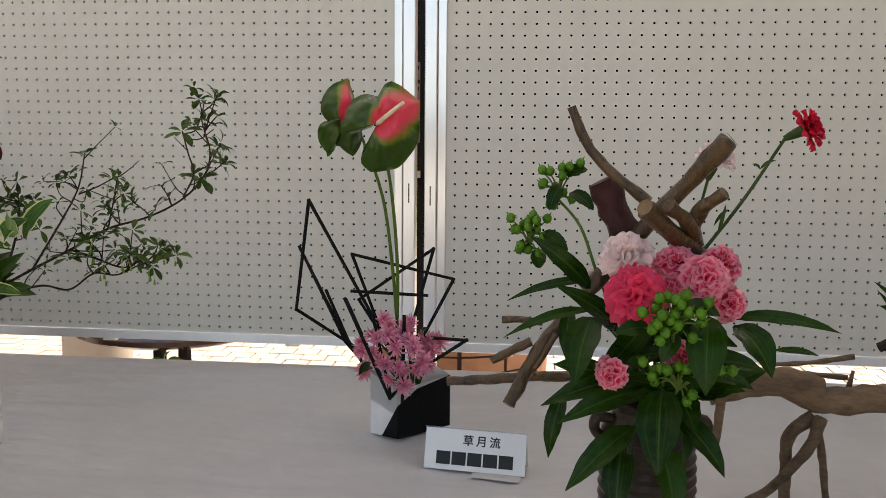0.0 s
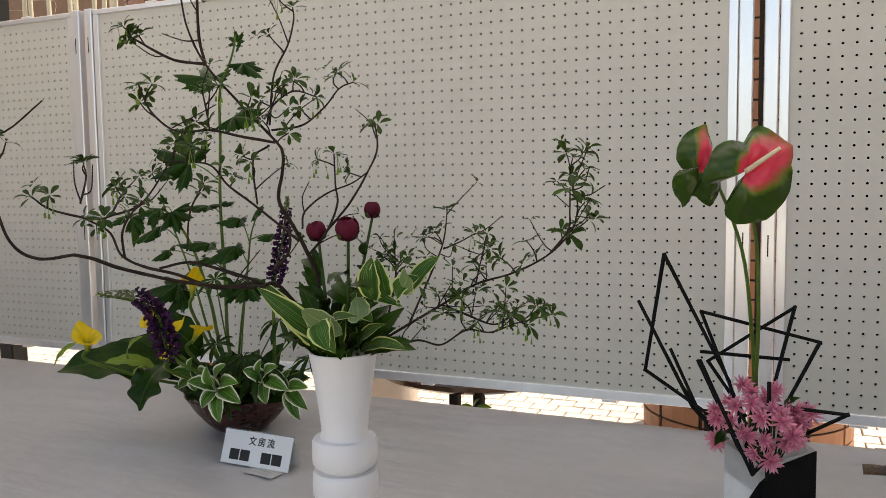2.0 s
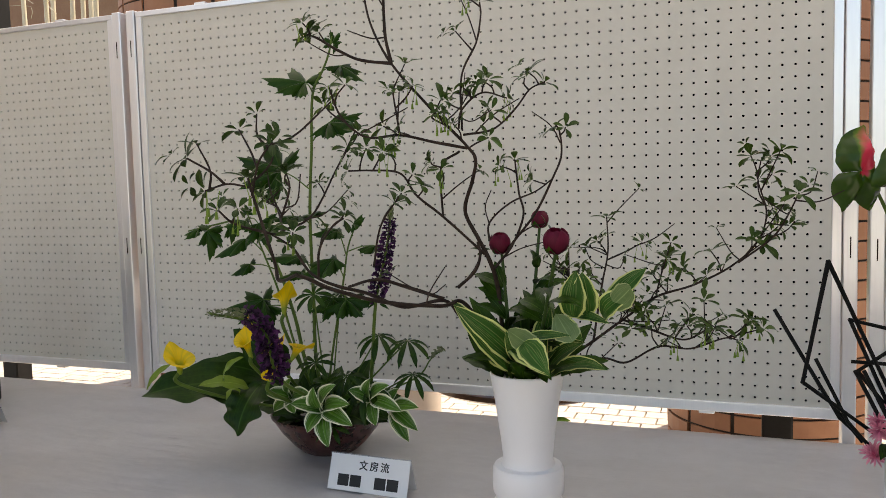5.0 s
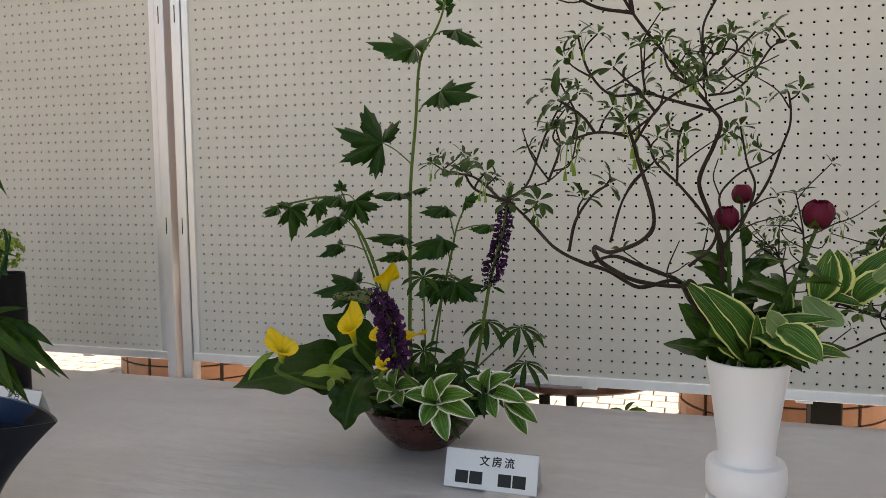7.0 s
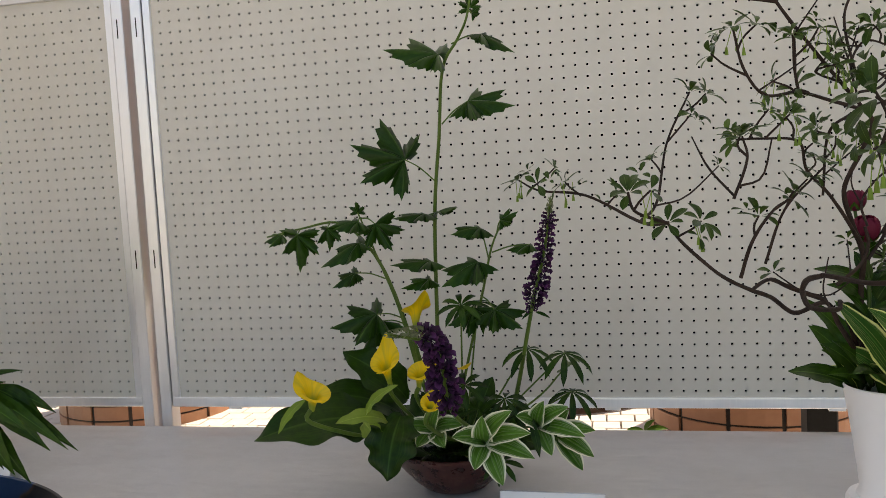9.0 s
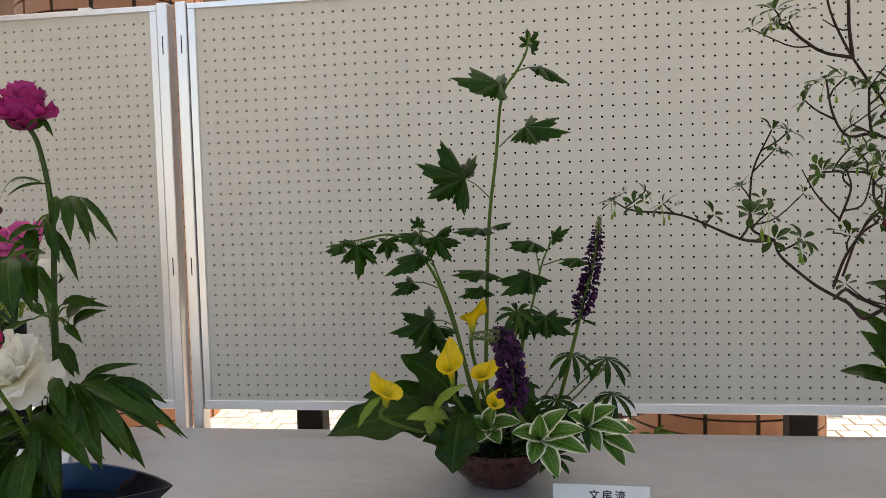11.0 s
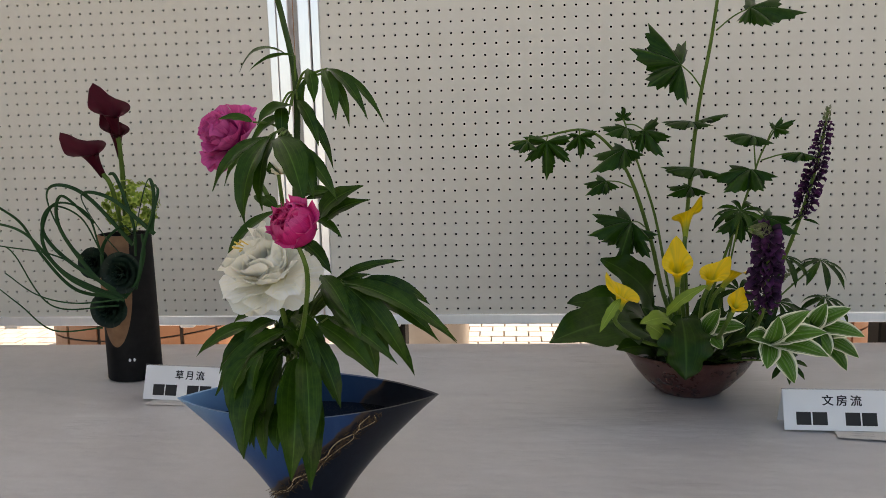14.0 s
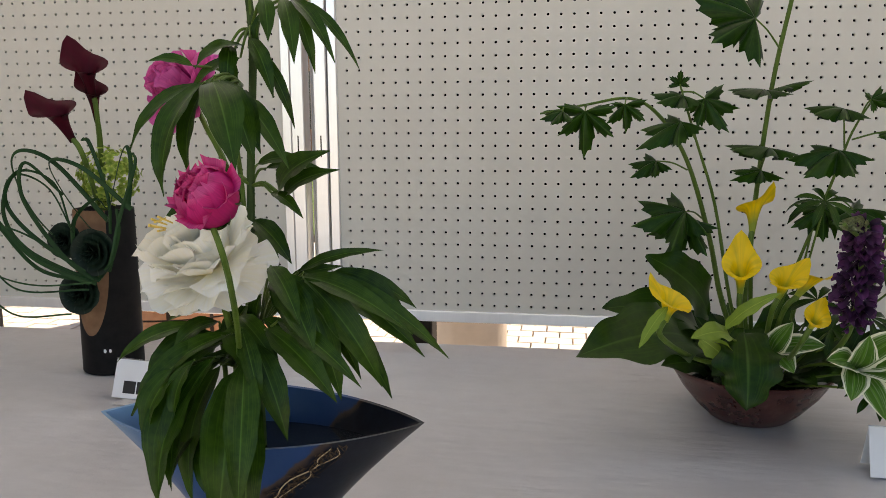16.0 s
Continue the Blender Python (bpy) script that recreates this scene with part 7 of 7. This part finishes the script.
def finger_leaves():
    t = thing("lupin_foliage", "dark green fingered lupin leaves around the bowl", "leaves")
    for c, s, ax in zip([(-1.295, 1.200, 1.033), (-1.232, 1.200, 0.884), (-1.256, 1.160, 0.819), (-1.296, 1.200, 0.904), (-1.195, 1.200, 0.865), (-1.236, 1.150, 0.799), (-1.276, 1.200, 0.866), (-1.202, 1.28, 0.946), (-1.141, 1.28, 0.938), (-1.132, 1.28, 0.874), (-1.28, 1.28, 1.026)], (0.04, 0.045, 0.03, 0.04, 0.05, 0.035, 0.04, 0.044, 0.044, 0.042, 0.045), ((0, -0.6, 0.8),) * 7 + ((0.1, -0.35, 0.9),) * 4):
        a, u, q = frame_of(ax)
        c = Vector(c)
        bm = bmesh.new()
        for k in range(8):
            th = 2 * math.pi * k / 8 + c.x * 9
            o = u * math.cos(th) + q * math.sin(th)
            blade(bm, c, c + o * s - Vector((0, 0, (0.25 if s < 0.041 else 0.7) * s)), s * 0.26, a, 0.15, (1.0, 0.7), 0.25, 0, 5, 3)
        part("leaf", bm, M_LEAF, t)
        stem(t, [c, c.lerp(Vector((-1.32, 1.29, TZ + 0.07)), 0.5), (-1.32, 1.295, TZ + 0.06)], 0.0014, 0.0018, M_STEM)
    # a fading seed spray at the side
    stem(t, [(-1.270, 1.300, 0.800), (-1.199, 1.451, 0.823), (-1.159, 1.441, 0.868), (-1.129, 1.441, 0.893)], 0.0022, 0.0012, M_STEM)
    bm = bmesh.new()
    rr = random.Random(4)
    for p in spline([(-1.161, 1.441, 0.871), (-1.144, 1.441, 0.887), (-1.129, 1.441, 0.893)], 14):
        for k in range(3):
            d = Vector((rr.uniform(-1, 1), rr.uniform(-1, 0.3), rr.uniform(-1, 1))).normalized() * 0.009
            blade(bm, p, p + d, 0.004, (0, -1, 0.3), 0.1, (0.7, 0.6), 0.2, 0, 3, 2)
    part("floret_mass", bm, M_LUPIN_G, t)


finger_leaves()


def calla_leaves():
    t = thing("calla_leaves", "broad wavy dark green leaves at the rim of the bowl", "leaves")
    def place(b, tp, w, m, wv, fc):
        leaf(t, b, tp, w, m, fc, 0.15, (0.7, 0.85), 0.15, wv, n=34, mm=8)

    place((-1.441, 1.250, 0.826), (-1.606, 1.085, 0.848), 0.092, M_LEAF, 0.06, (0, -0.75, 0.65))
    place((-1.422, 1.300, 0.824), (-1.572, 1.200, 0.883), 0.07, M_LEAF, 0.04, (0, -0.6, 0.8))
    place((-1.417, 1.300, 0.855), (-1.512, 1.250, 0.95), 0.075, M_LEAF, 0.05, (0, -0.7, 0.7))
    place((-1.393, 1.165, 0.866), (-1.400, 1.090, 0.787), 0.079, M_LEAF, 0.08, (0, -0.95, 0.3))
    place((-1.429, 1.100, 0.885), (-1.372, 1.080, 0.936), 0.018, M_VIBLEAF, 0.05, (0, -0.7, 0.7))
    place((-1.410, 1.150, 0.860), (-1.471, 1.080, 0.877), 0.03, M_VIBLEAF, 0.05, (0, -0.7, 0.7))
    place((-1.503, 1.050, 0.923), (-1.536, 1.020, 0.880), 0.014, M_VIBLEAF, 0.04, (-0.3, -0.9, 0.2))
    place((-1.450, 1.150, 0.860), (-1.407, 1.120, 0.827), 0.03, M_VIBLEAF, 0.05, (0, -0.8, 0.5))
    place((-1.393, 1.250, 0.836), (-1.333, 1.220, 0.804), 0.06, M_LEAF, 0.04, (0, -0.7, 0.7))
    place((-1.406, 1.280, 0.798), (-1.500, 1.240, 0.839), 0.05, M_LEAF, 0.04, (0, -0.7, 0.7))
    place((-1.352, 1.300, 0.803), (-1.299, 1.250, 0.855), 0.05, M_LEAF, 0.04, (0, -0.7, 0.7))


def bowl_filler():
    t = thing("bowl_foliage", "dense dark green foliage filling the bowl", "leaves")
    rr = random.Random(17)
    for k in range(46):
        th = rr.uniform(0, 2 * math.pi)
        b = Vector((-1.345 + 0.06 * math.cos(th), 1.325 + 0.05 * math.sin(th), TZ + 0.07))
        d = Vector((math.cos(th) * 1.0, math.sin(th) * 0.8 - 0.35, rr.uniform(0.1, 1.1))).normalized()
        ln = rr.uniform(0.06, 0.12)
        leaf(t, b, b + d * ln, ln * rr.uniform(0.35, 0.55), rr.choice((M_LEAF, M_PALM, M_LEAF)), (0, -0.6, 0.8), rr.uniform(0.05, 0.2), (0.8, 0.9), 0.2, 0.05)


bowl_filler()
M_VIBLEAF = leaf_mat("yellow_green_leaf", (0.1, 0.18, 0.02), (0.24, 0.32, 0.05))
calla_leaves()


def hosta_whorl(centre, tips, w, label="green leaves with creamy white margins hanging over the bowl rim"):
    t = thing("hosta_whorl", label, "leaves", "hosta leaves")
    for tp in tips:
        leaf(t, centre, tp, w, M_HOSTA, (0.0, -0.8, 0.65), 0.16, (0.75, 0.85), 0.3, 0.02, n=10, mm=8)
    stem(t, [centre, Vector(centre).lerp(Vector((-1.32, 1.3, TZ + 0.075)), 0.5) + Vector((0, 0, 0.01)), (-1.32, 1.31, TZ + 0.06)], 0.002, 0.0025, M_STEM)


hosta_whorl((-1.259, 1.160, 0.826), [(-1.304, 1.120, 0.846), (-1.272, 1.120, 0.796), (-1.230, 1.120, 0.773), (-1.181, 1.120, 0.815), (-1.185, 1.120, 0.853), (-1.212, 1.120, 0.887), (-1.257, 1.120, 0.879)], 0.034)
hosta_whorl((-1.182, 1.200, 0.840), [(-1.109, 1.170, 0.833), (-1.160, 1.170, 0.803), (-1.132, 1.170, 0.879), (-1.169, 1.170, 0.888), (-1.213, 1.170, 0.865)], 0.03)
hosta_whorl((-1.349, 1.200, 0.832), [(-1.390, 1.170, 0.847), (-1.372, 1.170, 0.813), (-1.327, 1.170, 0.813), (-1.291, 1.170, 0.851), (-1.332, 1.170, 0.880)], 0.03)
hosta_whorl((-1.160, 1.240, 0.816), [(-1.095, 1.215, 0.829), (-1.098, 1.215, 0.786), (-1.134, 1.215, 0.862), (-1.170, 1.215, 0.862), (-1.116, 1.215, 0.764)], 0.03)


# ---- blue boat vase: peonies ----
def peonies():
    F = (-1.91, 0.82, TZ + 0.12)
    t = thing("peony", "full magenta peony high on a green stem", "peony", "peonies")
    top = Vector((-1.933, 0.824, 1.373))
    bud(t, top - Vector((0, 0, 0.006)), (0, -0.1, 1), 0.026, M_DKMAGENTA, 1)
    peony_head(t, top - Vector((0, 0, 0.004)), (0, -0.2, 1), 0.043, M_DKMAGENTA, 1, 5, "petals", 0.03, 0.95, 0.65)
    stem(t, [top - Vector((0, 0, 0.02)), (-1.927, 0.845, 1.314), (-1.914, 0.845, 1.218), (-1.927, 0.855, 1.049), F], 0.0032, 0.0045, M_STEM_D)
    for b, tp, w in (((-1.928, 0.840, 1.350), (-1.892, 0.825, 1.328), 0.01), ((-1.928, 0.840, 1.350), (-1.945, 0.835, 1.348), 0.01), ((-1.920, 0.840, 1.267), (-1.976, 0.825, 1.248), 0.012)):
        leaf(t, b, tp, w, M_PEONYLEAF, (0, -0.4, 0.9), 0.3)
    t2 = thing("peony", "magenta pompon peony half hidden by leaves", "peony", "peonies")
    peony_head(t2, (-2.041, 0.953, 1.172), (-0.45, -0.7, 0.55), 0.049, M_MAGENTA, 2, 6, "flower", 0.03, 1.0, 0.6, 0.3)
    stem(t2, [(-2.03, 0.965, 1.15), (-1.96, 0.9, 1.05), F], 0.003, 0.004, M_STEM)
    t3 = thing("peony", "rose pink half-open peony bud leaning forward", "peony", "peonies")
    c = Vector((-1.864, 0.63, 1.086))
    bud(t3, c, (-0.3, -0.7, 0.55), 0.0205, M_PEOPINK, 3)
    peony_head(t3, c + Vector((0, -0.004, 0.004)), (-0.3, -0.7, 0.55), 0.0225, M_PEOPINK, 3, 3, "petals", 0.03, 0.68, 0.95, 0.1, 1.35, 7)
    stem(t3, [c - Vector((0, 0, 0.012)), (-1.855, 0.635, 1.037), (-1.884, 0.715, 0.968), (-1.935, 0.835, 0.868), F], 0.0022, 0.0032, M_STEM)
    t4 = thing("peony", "large cream white ruffled peony in full bloom", "peony", "peonies")
    peony_head(t4, (-1.936, 0.765, 1.021), (-0.12, -0.5, 0.8), 0.056, M_CREAM, 4, 6, "flower", 0.06, 1.08, 0.42, 0.5, 1.2, 9)
    bm = bmesh.new()
    rs = random.Random(31)
    for k in range(6):
        p = Vector((-1.95 + rs.uniform(-0.008, 0.008), 0.740, 1.054 + rs.uniform(-0.007, 0.007)))
        tube(bm, [p, p + Vector((rs.uniform(-0.006, 0.006), -0.022, rs.uniform(-0.002, 0.008)))], 0.0007, 0.0011, 5, 3)
    part("stamens", bm, M_STAMEN, t4)["kind"] = "stuff"
    stem(t4, [(-1.935, 0.78, 1.01), (-1.93, 0.8, 0.95), F], 0.003, 0.004, M_STEM)
    t5 = thing("peony", "closed cream white peony bud behind leaves", "peony", "peonies")
    bud(t5, (-1.956, 0.895, 1.143), (0, 0, 1), 0.019, M_CREAM, 9)
    stem(t5, [(-1.957, 0.895, 1.123), (-1.951, 0.895, 1.044), F], 0.0025, 0.0035, M_STEM)


peonies()


def peony_foliage():
    k = 0.00058
    groups = []
    groups.append(("upper", (-1.915, 0.845, 1.224), (((-1.915, 0.825, 1.207), (-1.949, 0.795, 1.185), 46), ((-1.908, 0.825, 1.214), (-1.880, 0.805, 1.159), 34), ((-1.893, 0.825, 1.249), (-1.883, 0.805, 1.208), 32), ((-1.875, 0.825, 1.248), (-1.856, 0.795, 1.188), 36), ((-1.870, 0.825, 1.249), (-1.819, 0.795, 1.188), 30), ((-1.928, 0.825, 1.208), (-1.925, 0.805, 1.165), 34), ((-1.911, 0.835, 1.266), (-1.961, 0.815, 1.248), 17))))
    groups.append(("middle", (-1.922, 0.835, 1.172), (((-1.931, 0.775, 1.171), (-1.988, 0.745, 1.113), 42), ((-1.922, 0.755, 1.171), (-1.943, 0.715, 1.078), 64), ((-1.909, 0.745, 1.171), (-1.871, 0.695, 1.100), 68), ((-1.911, 0.775, 1.165), (-1.866, 0.735, 1.112), 52), ((-1.960, 0.815, 1.189), (-1.999, 0.805, 1.193), 24))))
    groups.append(("side", (-1.925, 0.855, 1.076), (((-1.890, 0.835, 1.072), (-1.829, 0.805, 1.112), 54), ((-1.897, 0.835, 1.071), (-1.859, 0.815, 1.049), 26), ((-1.946, 0.835, 1.080), (-2.001, 0.805, 1.022), 34), ((-1.926, 0.875, 1.096), (-1.875, 0.875, 1.100), 30), ((-1.924, 0.855, 1.042), (-1.879, 0.835, 1.002), 44), ((-1.955, 0.875, 1.082), (-1.975, 0.885, 1.096), 30))))
    groups.append(("right", (-1.922, 0.855, 0.935), (((-1.873, 0.835, 0.995), (-1.788, 0.835, 1.018), 24), ((-1.864, 0.825, 0.997), (-1.746, 0.815, 0.921), 56), ((-1.857, 0.805, 0.995), (-1.782, 0.795, 0.897), 62), ((-1.862, 0.815, 0.995), (-1.753, 0.795, 0.948), 44), ((-1.862, 0.795, 0.996), (-1.815, 0.775, 0.890), 58), ((-1.838, 0.835, 0.996), (-1.768, 0.835, 0.959), 48), ((-1.871, 0.775, 1.000), (-1.825, 0.735, 0.944), 62), ((-1.892, 0.855, 0.978), (-1.834, 0.855, 0.998), 30))))
    groups.append(("front", (-1.937, 0.835, 0.897), (((-1.923, 0.775, 0.941), (-1.997, 0.735, 0.880), 66), ((-1.931, 0.755, 0.926), (-1.953, 0.695, 0.821), 96), ((-1.906, 0.755, 0.920), (-1.902, 0.695, 0.797), 88), ((-1.891, 0.765, 0.943), (-1.852, 0.735, 0.866), 54), ((-1.951, 0.805, 0.940), (-2.005, 0.775, 0.901), 58), ((-1.883, 0.775, 0.954), (-1.810, 0.745, 0.899), 56), ((-1.921, 0.755, 0.867), (-1.921, 0.715, 0.822), 60), ((-1.954, 0.745, 0.923), (-1.974, 0.715, 0.868), 60), ((-1.927, 0.795, 0.949), (-1.881, 0.755, 0.906), 66), ((-1.943, 0.805, 0.951), (-1.976, 0.775, 0.928), 50), ((-1.918, 0.815, 0.965), (-1.931, 0.805, 0.919), 56), ((-1.924, 0.815, 0.972), (-2.001, 0.815, 0.945), 40))))
    for nm, joint, ls in groups:
        t = thing("peony_foliage", "drooping dark green peony leaves", "leaves", "peony leaves")
        rr = random.Random(len(ls) * 7)
        more = []
        for b, tp, w in ls:
            if w > 28:
                o = Vector((rr.uniform(-0.02, 0.02), rr.uniform(0.01, 0.04), rr.uniform(-0.03, 0.015)))
                more.append((tuple(Vector(b) + o * 0.4), tuple(Vector(tp) + o), w * 0.75))
            if w > 52 and nm in ("front", "right"):
                o = Vector((rr.uniform(0.008, 0.032) * rr.choice((-1, 1)), rr.uniform(-0.012, 0.014), rr.uniform(-0.004, 0.032)))
                more.append((tuple(Vector(b) + o * 0.5), tuple(Vector(tp) + o), w * 0.68))
        for b, tp, w in ls + tuple(more):
            side = 0.35 if tp[0] > b[0] else -0.35
            leaf(t, b, tp, w * k * 0.84, M_PEONYLEAF, (side, -0.75, 0.6), 0.15, (0.8, 1.15), 0.35, 0.03, n=12, mm=6)
            stem(t, [joint, Vector(joint).lerp(Vector(b), 0.5) + Vector((0, 0, 0.006)), b], 0.0017, 0.0011, M_STEM)
    t = thing("peony_foliage", "upright green peony stalks standing in the boat vase", "stalks", "peony leaves")
    for b, tp in zip([(-1.948, 0.850, 0.812), (-1.938, 0.850, 0.812), (-1.930, 0.850, 0.812), (-1.956, 0.850, 0.812)], [(-1.935, 0.820, 0.915), (-1.931, 0.820, 0.943), (-1.913, 0.820, 0.957), (-1.948, 0.820, 0.944)]):
        stem(t, [b, Vector(b).lerp(Vector(tp), 0.5), tp], 0.003, 0.0024, M_STEM)


peony_foliage()


# ---- black cylinder: dark callas, looped grass, leaf roses ----
def dark_arrangement():
    F = (-2.437, 1.417, TZ + 0.25)
    for c, ax, sd, h, r in (((-2.416, 1.379, 1.138), (-0.05, -0.1, 1), (-0.6, -0.7, 0), 0.085, 0.021), ((-2.412, 1.365, 1.178), (-0.04, -0.25, 1), (-0.6, -0.7, 0), 0.085, 0.029), ((-2.411, 1.302, 1.107), (-0.36, -0.28, 0.9), (-0.8, -0.5, 0), 0.085, 0.028)):
        t = thing("dark_calla_lily", "dark wine-purple calla lily", "calla lily", "dark calla lilies")
        calla_head(t, c, ax, sd, h, r, M_DCALLA, False, "spathe", 0.6)
        a = Vector(ax).normalized()
        stem(t, [Vector(c) + a * 0.012, Vector(c) - a * 0.03, F], 0.0045, 0.0042, M_STEM)
    t = thing("snowball_flower", "pale green snowball flower cluster", "flower cluster")
    rr = random.Random(8)
    c = Vector((-2.405, 1.386, 1.045))
    bm = bmesh.new()
    for k in range(150):
        d = Vector((rr.gauss(0, 1), rr.gauss(0, 1), rr.gauss(0, 1))).normalized()
        p = c + Vector((d.x * 0.05, d.y * 0.042, d.z * 0.05)) * rr.uniform(0.75, 1.05)
        a, s, q = frame_of(d)
        for i in range(5):
            o = s * math.cos(i * 1.257) + q * math.sin(i * 1.257)
            blade(bm, p, p + (o + d * rr.uniform(0.0, 0.6)) * 0.009, 0.006, d, 0.1, (0.6, 0.6), 0.2, 0, 3, 2)
    part("floret_mass", bm, M_VIB, t)["kind"] = "stuff"
    stem(t, [c, c.lerp(Vector(F), 0.6), F], 0.003, 0.003, M_STEM)
    t = thing("looped_grass", "long dark grass blades bent into loops", "grass", "")
    B = (-2.411, 1.344, 0.876)
    loops = []
    loops.append([(-2.386, 1.344, 0.973), (-2.454, 1.313, 1.071), (-2.507, 1.302, 1.093), (-2.525, 1.302, 1.063), (-2.494, 1.313, 0.979), (-2.416, 1.344, 0.881)])
    loops.append([(-2.337, 1.334, 0.995), (-2.401, 1.302, 1.066), (-2.458, 1.302, 1.073), (-2.428, 1.313, 0.999), (-2.375, 1.334, 0.921)])
    loops.append([(-2.396, 1.323, 0.875), (-2.486, 1.292, 0.950), (-2.527, 1.282, 1.009), (-2.506, 1.282, 1.055), (-2.462, 1.302, 1.031), (-2.432, 1.313, 0.957)])
    loops.append([(-2.397, 1.313, 0.872), (-2.486, 1.271, 0.933), (-2.517, 1.261, 0.997), (-2.494, 1.271, 1.060), (-2.446, 1.292, 1.042), (-2.436, 1.313, 0.967)])
    loops.append([(-2.343, 1.334, 0.995), (-2.333, 1.334, 1.067), (-2.339, 1.334, 1.099), (-2.355, 1.334, 1.068), (-2.382, 1.334, 0.974)])
    loops.append([(-2.417, 1.334, 1.111), (-2.403, 1.334, 1.101), (-2.378, 1.334, 1.016), (-2.378, 1.334, 0.953)])
    loops.append([(-2.441, 1.323, 0.912), (-2.435, 1.323, 0.976), (-2.395, 1.323, 1.012), (-2.375, 1.323, 0.997)])
    loops.append([(-2.407, 1.302, 0.879), (-2.468, 1.271, 0.902), (-2.512, 1.250, 0.967), (-2.534, 1.230, 1.030), (-2.567, 1.209, 1.067)])
    loops.append([(-2.402, 1.302, 0.874), (-2.465, 1.250, 0.926), (-2.519, 1.219, 1.011), (-2.573, 1.198, 1.039)])
    loops.append([(-2.398, 1.292, 0.866), (-2.502, 1.250, 0.875), (-2.544, 1.219, 0.973), (-2.556, 1.209, 0.993)])
    loops.append([(-2.391, 1.292, 0.878), (-2.459, 1.250, 0.880), (-2.517, 1.230, 0.900), (-2.561, 1.209, 0.945)])
    loops.append([(-2.401, 1.292, 0.897), (-2.482, 1.250, 0.966), (-2.572, 1.219, 0.992)])
    loops.append([(-2.396, 1.323, 0.880), (-2.366, 1.313, 0.913), (-2.355, 1.323, 0.975), (-2.326, 1.334, 1.067), (-2.334, 1.344, 1.088)])
    loops.append([(-2.439, 1.302, 0.821), (-2.518, 1.271, 0.824), (-2.564, 1.250, 0.876), (-2.588, 1.230, 0.911)])
    loops.append([(-2.379, 1.323, 0.891), (-2.357, 1.323, 0.954), (-2.357, 1.323, 0.997)])
    loops.append([(-2.402, 1.313, 0.877), (-2.446, 1.292, 0.929), (-2.488, 1.271, 1.019), (-2.478, 1.271, 1.075), (-2.437, 1.302, 1.021)])
    for i, pts in enumerate(loops):
        bm = bmesh.new()
        thin = 0.5 if i in (9, 10, 11, 13) else 1.0
        tube(bm, pts, 0.004 * thin, 0.0024 * thin, 6, 40, 0.05, flat=0.35)
        part("blade", bm, M_GRASSBLADE, t)
    for c, r in (((-2.402, 1.315, 0.924), 0.036), ((-2.432, 1.315, 0.854), 0.033), ((-2.461, 1.328, 0.941), 0.028)):
        t = thing("leaf_rose", "dark green rose folded from leaves", "leaf rose", "leaf roses")
        a, s, q = frame_of((0.05, -1, 0.1))
        bm = bmesh.new()
        cv = Vector(c)
        for layer in range(5):
            f = layer / 4
            n = 6 - layer // 2
            for k in range(n):
                th = 2 * math.pi * k / n + layer * 0.6
                o = s * math.cos(th) + q * math.sin(th)
                petal(bm, cv + o * r * 0.3 * (1 - f) - a * r * 0.3 * (1 - f), o * (1 - 0.75 * f) + a * (0.35 + 0.8 * f), a - o * f, r * (0.85 - 0.35 * f), r * (1.15 - 0.5 * f), 0.25, 0.02, 0.3, 4, 5, 0, 0.6, layer)
        part("petals", bm, M_DKLEAF, t)
        bm = bmesh.new()
        tube(bm, [cv, cv + Vector((0, 0.03, -0.005))], r * 0.2, r * 0.2, 8, 3)
        part("stub", bm, M_DKLEAF, t)


dark_arrangement()


# ---- paving ----
def paving():
    p = thing("pavement", "beige concrete pavers laid in running bond", "pavement", kind="structure", at=(-1.2, 4.2, -0.03))
    mats = M_PAVER
    w, d = 0.142, 0.118
    meshes = []
    for v in range(4):
        bm = bmesh.new()
        box(bm, (-w / 2 + 0.004, -d / 2 + 0.004, -0.012), (w / 2 - 0.004, d / 2 - 0.004, 0.012), 0.003)
        meshes.append(mesh_of(bm, "paver", mats, False))
    rr = random.Random(9)
    rest = bmesh.new()
    count = 0
    for j in range(46):
        y = 2.0 + j * d
        for i in range(84):
            x = -8.0 + (i + 0.5 * (j % 2)) * w
            z = -0.018 + rr.uniform(-0.0015, 0.0015)
            if 3.5 < y < 4.75 and -2.2 < x < 1.6 and count < 300:
                o = bpy.data.objects.new("paver", meshes[rr.randrange(4)])
                scene.collection.objects.link(o)
                o.parent = p
                o.matrix_basis = pose(x + 1.2, y - 4.2, z + 0.03, 0, 0, rr.uniform(-0.5, 0.5))
                count += 1
            else:
                a, b = (x - w / 2 + 0.004, y - d / 2 + 0.004), (x + w / 2 - 0.004, y + d / 2 - 0.004)
                lo, hi = z - 0.012, z + 0.012
                t4 = [rest.verts.new(c) for c in ((a[0], a[1], hi), (b[0], a[1], hi), (b[0], b[1], hi), (a[0], b[1], hi))]
                b4 = [rest.verts.new(c) for c in ((a[0], a[1], lo), (b[0], a[1], lo), (b[0], b[1], lo), (a[0], b[1], lo))]
                rest.faces.new(t4)
                for k in range(4):
                    rest.faces.new((b4[k], b4[(k + 1) % 4], t4[(k + 1) % 4], t4[k]))
    r = part("pavers", rest, mats, p, smooth=False)
    r["kind"] = "stuff"
    bm = bmesh.new()
    box(bm, (-12, -12, -0.03), (12, 1.9, -0.008))
    tagged(part("floor", bm, M_PAVER, smooth=False), "beige paving under the table", "floor", kind="structure")


paving()
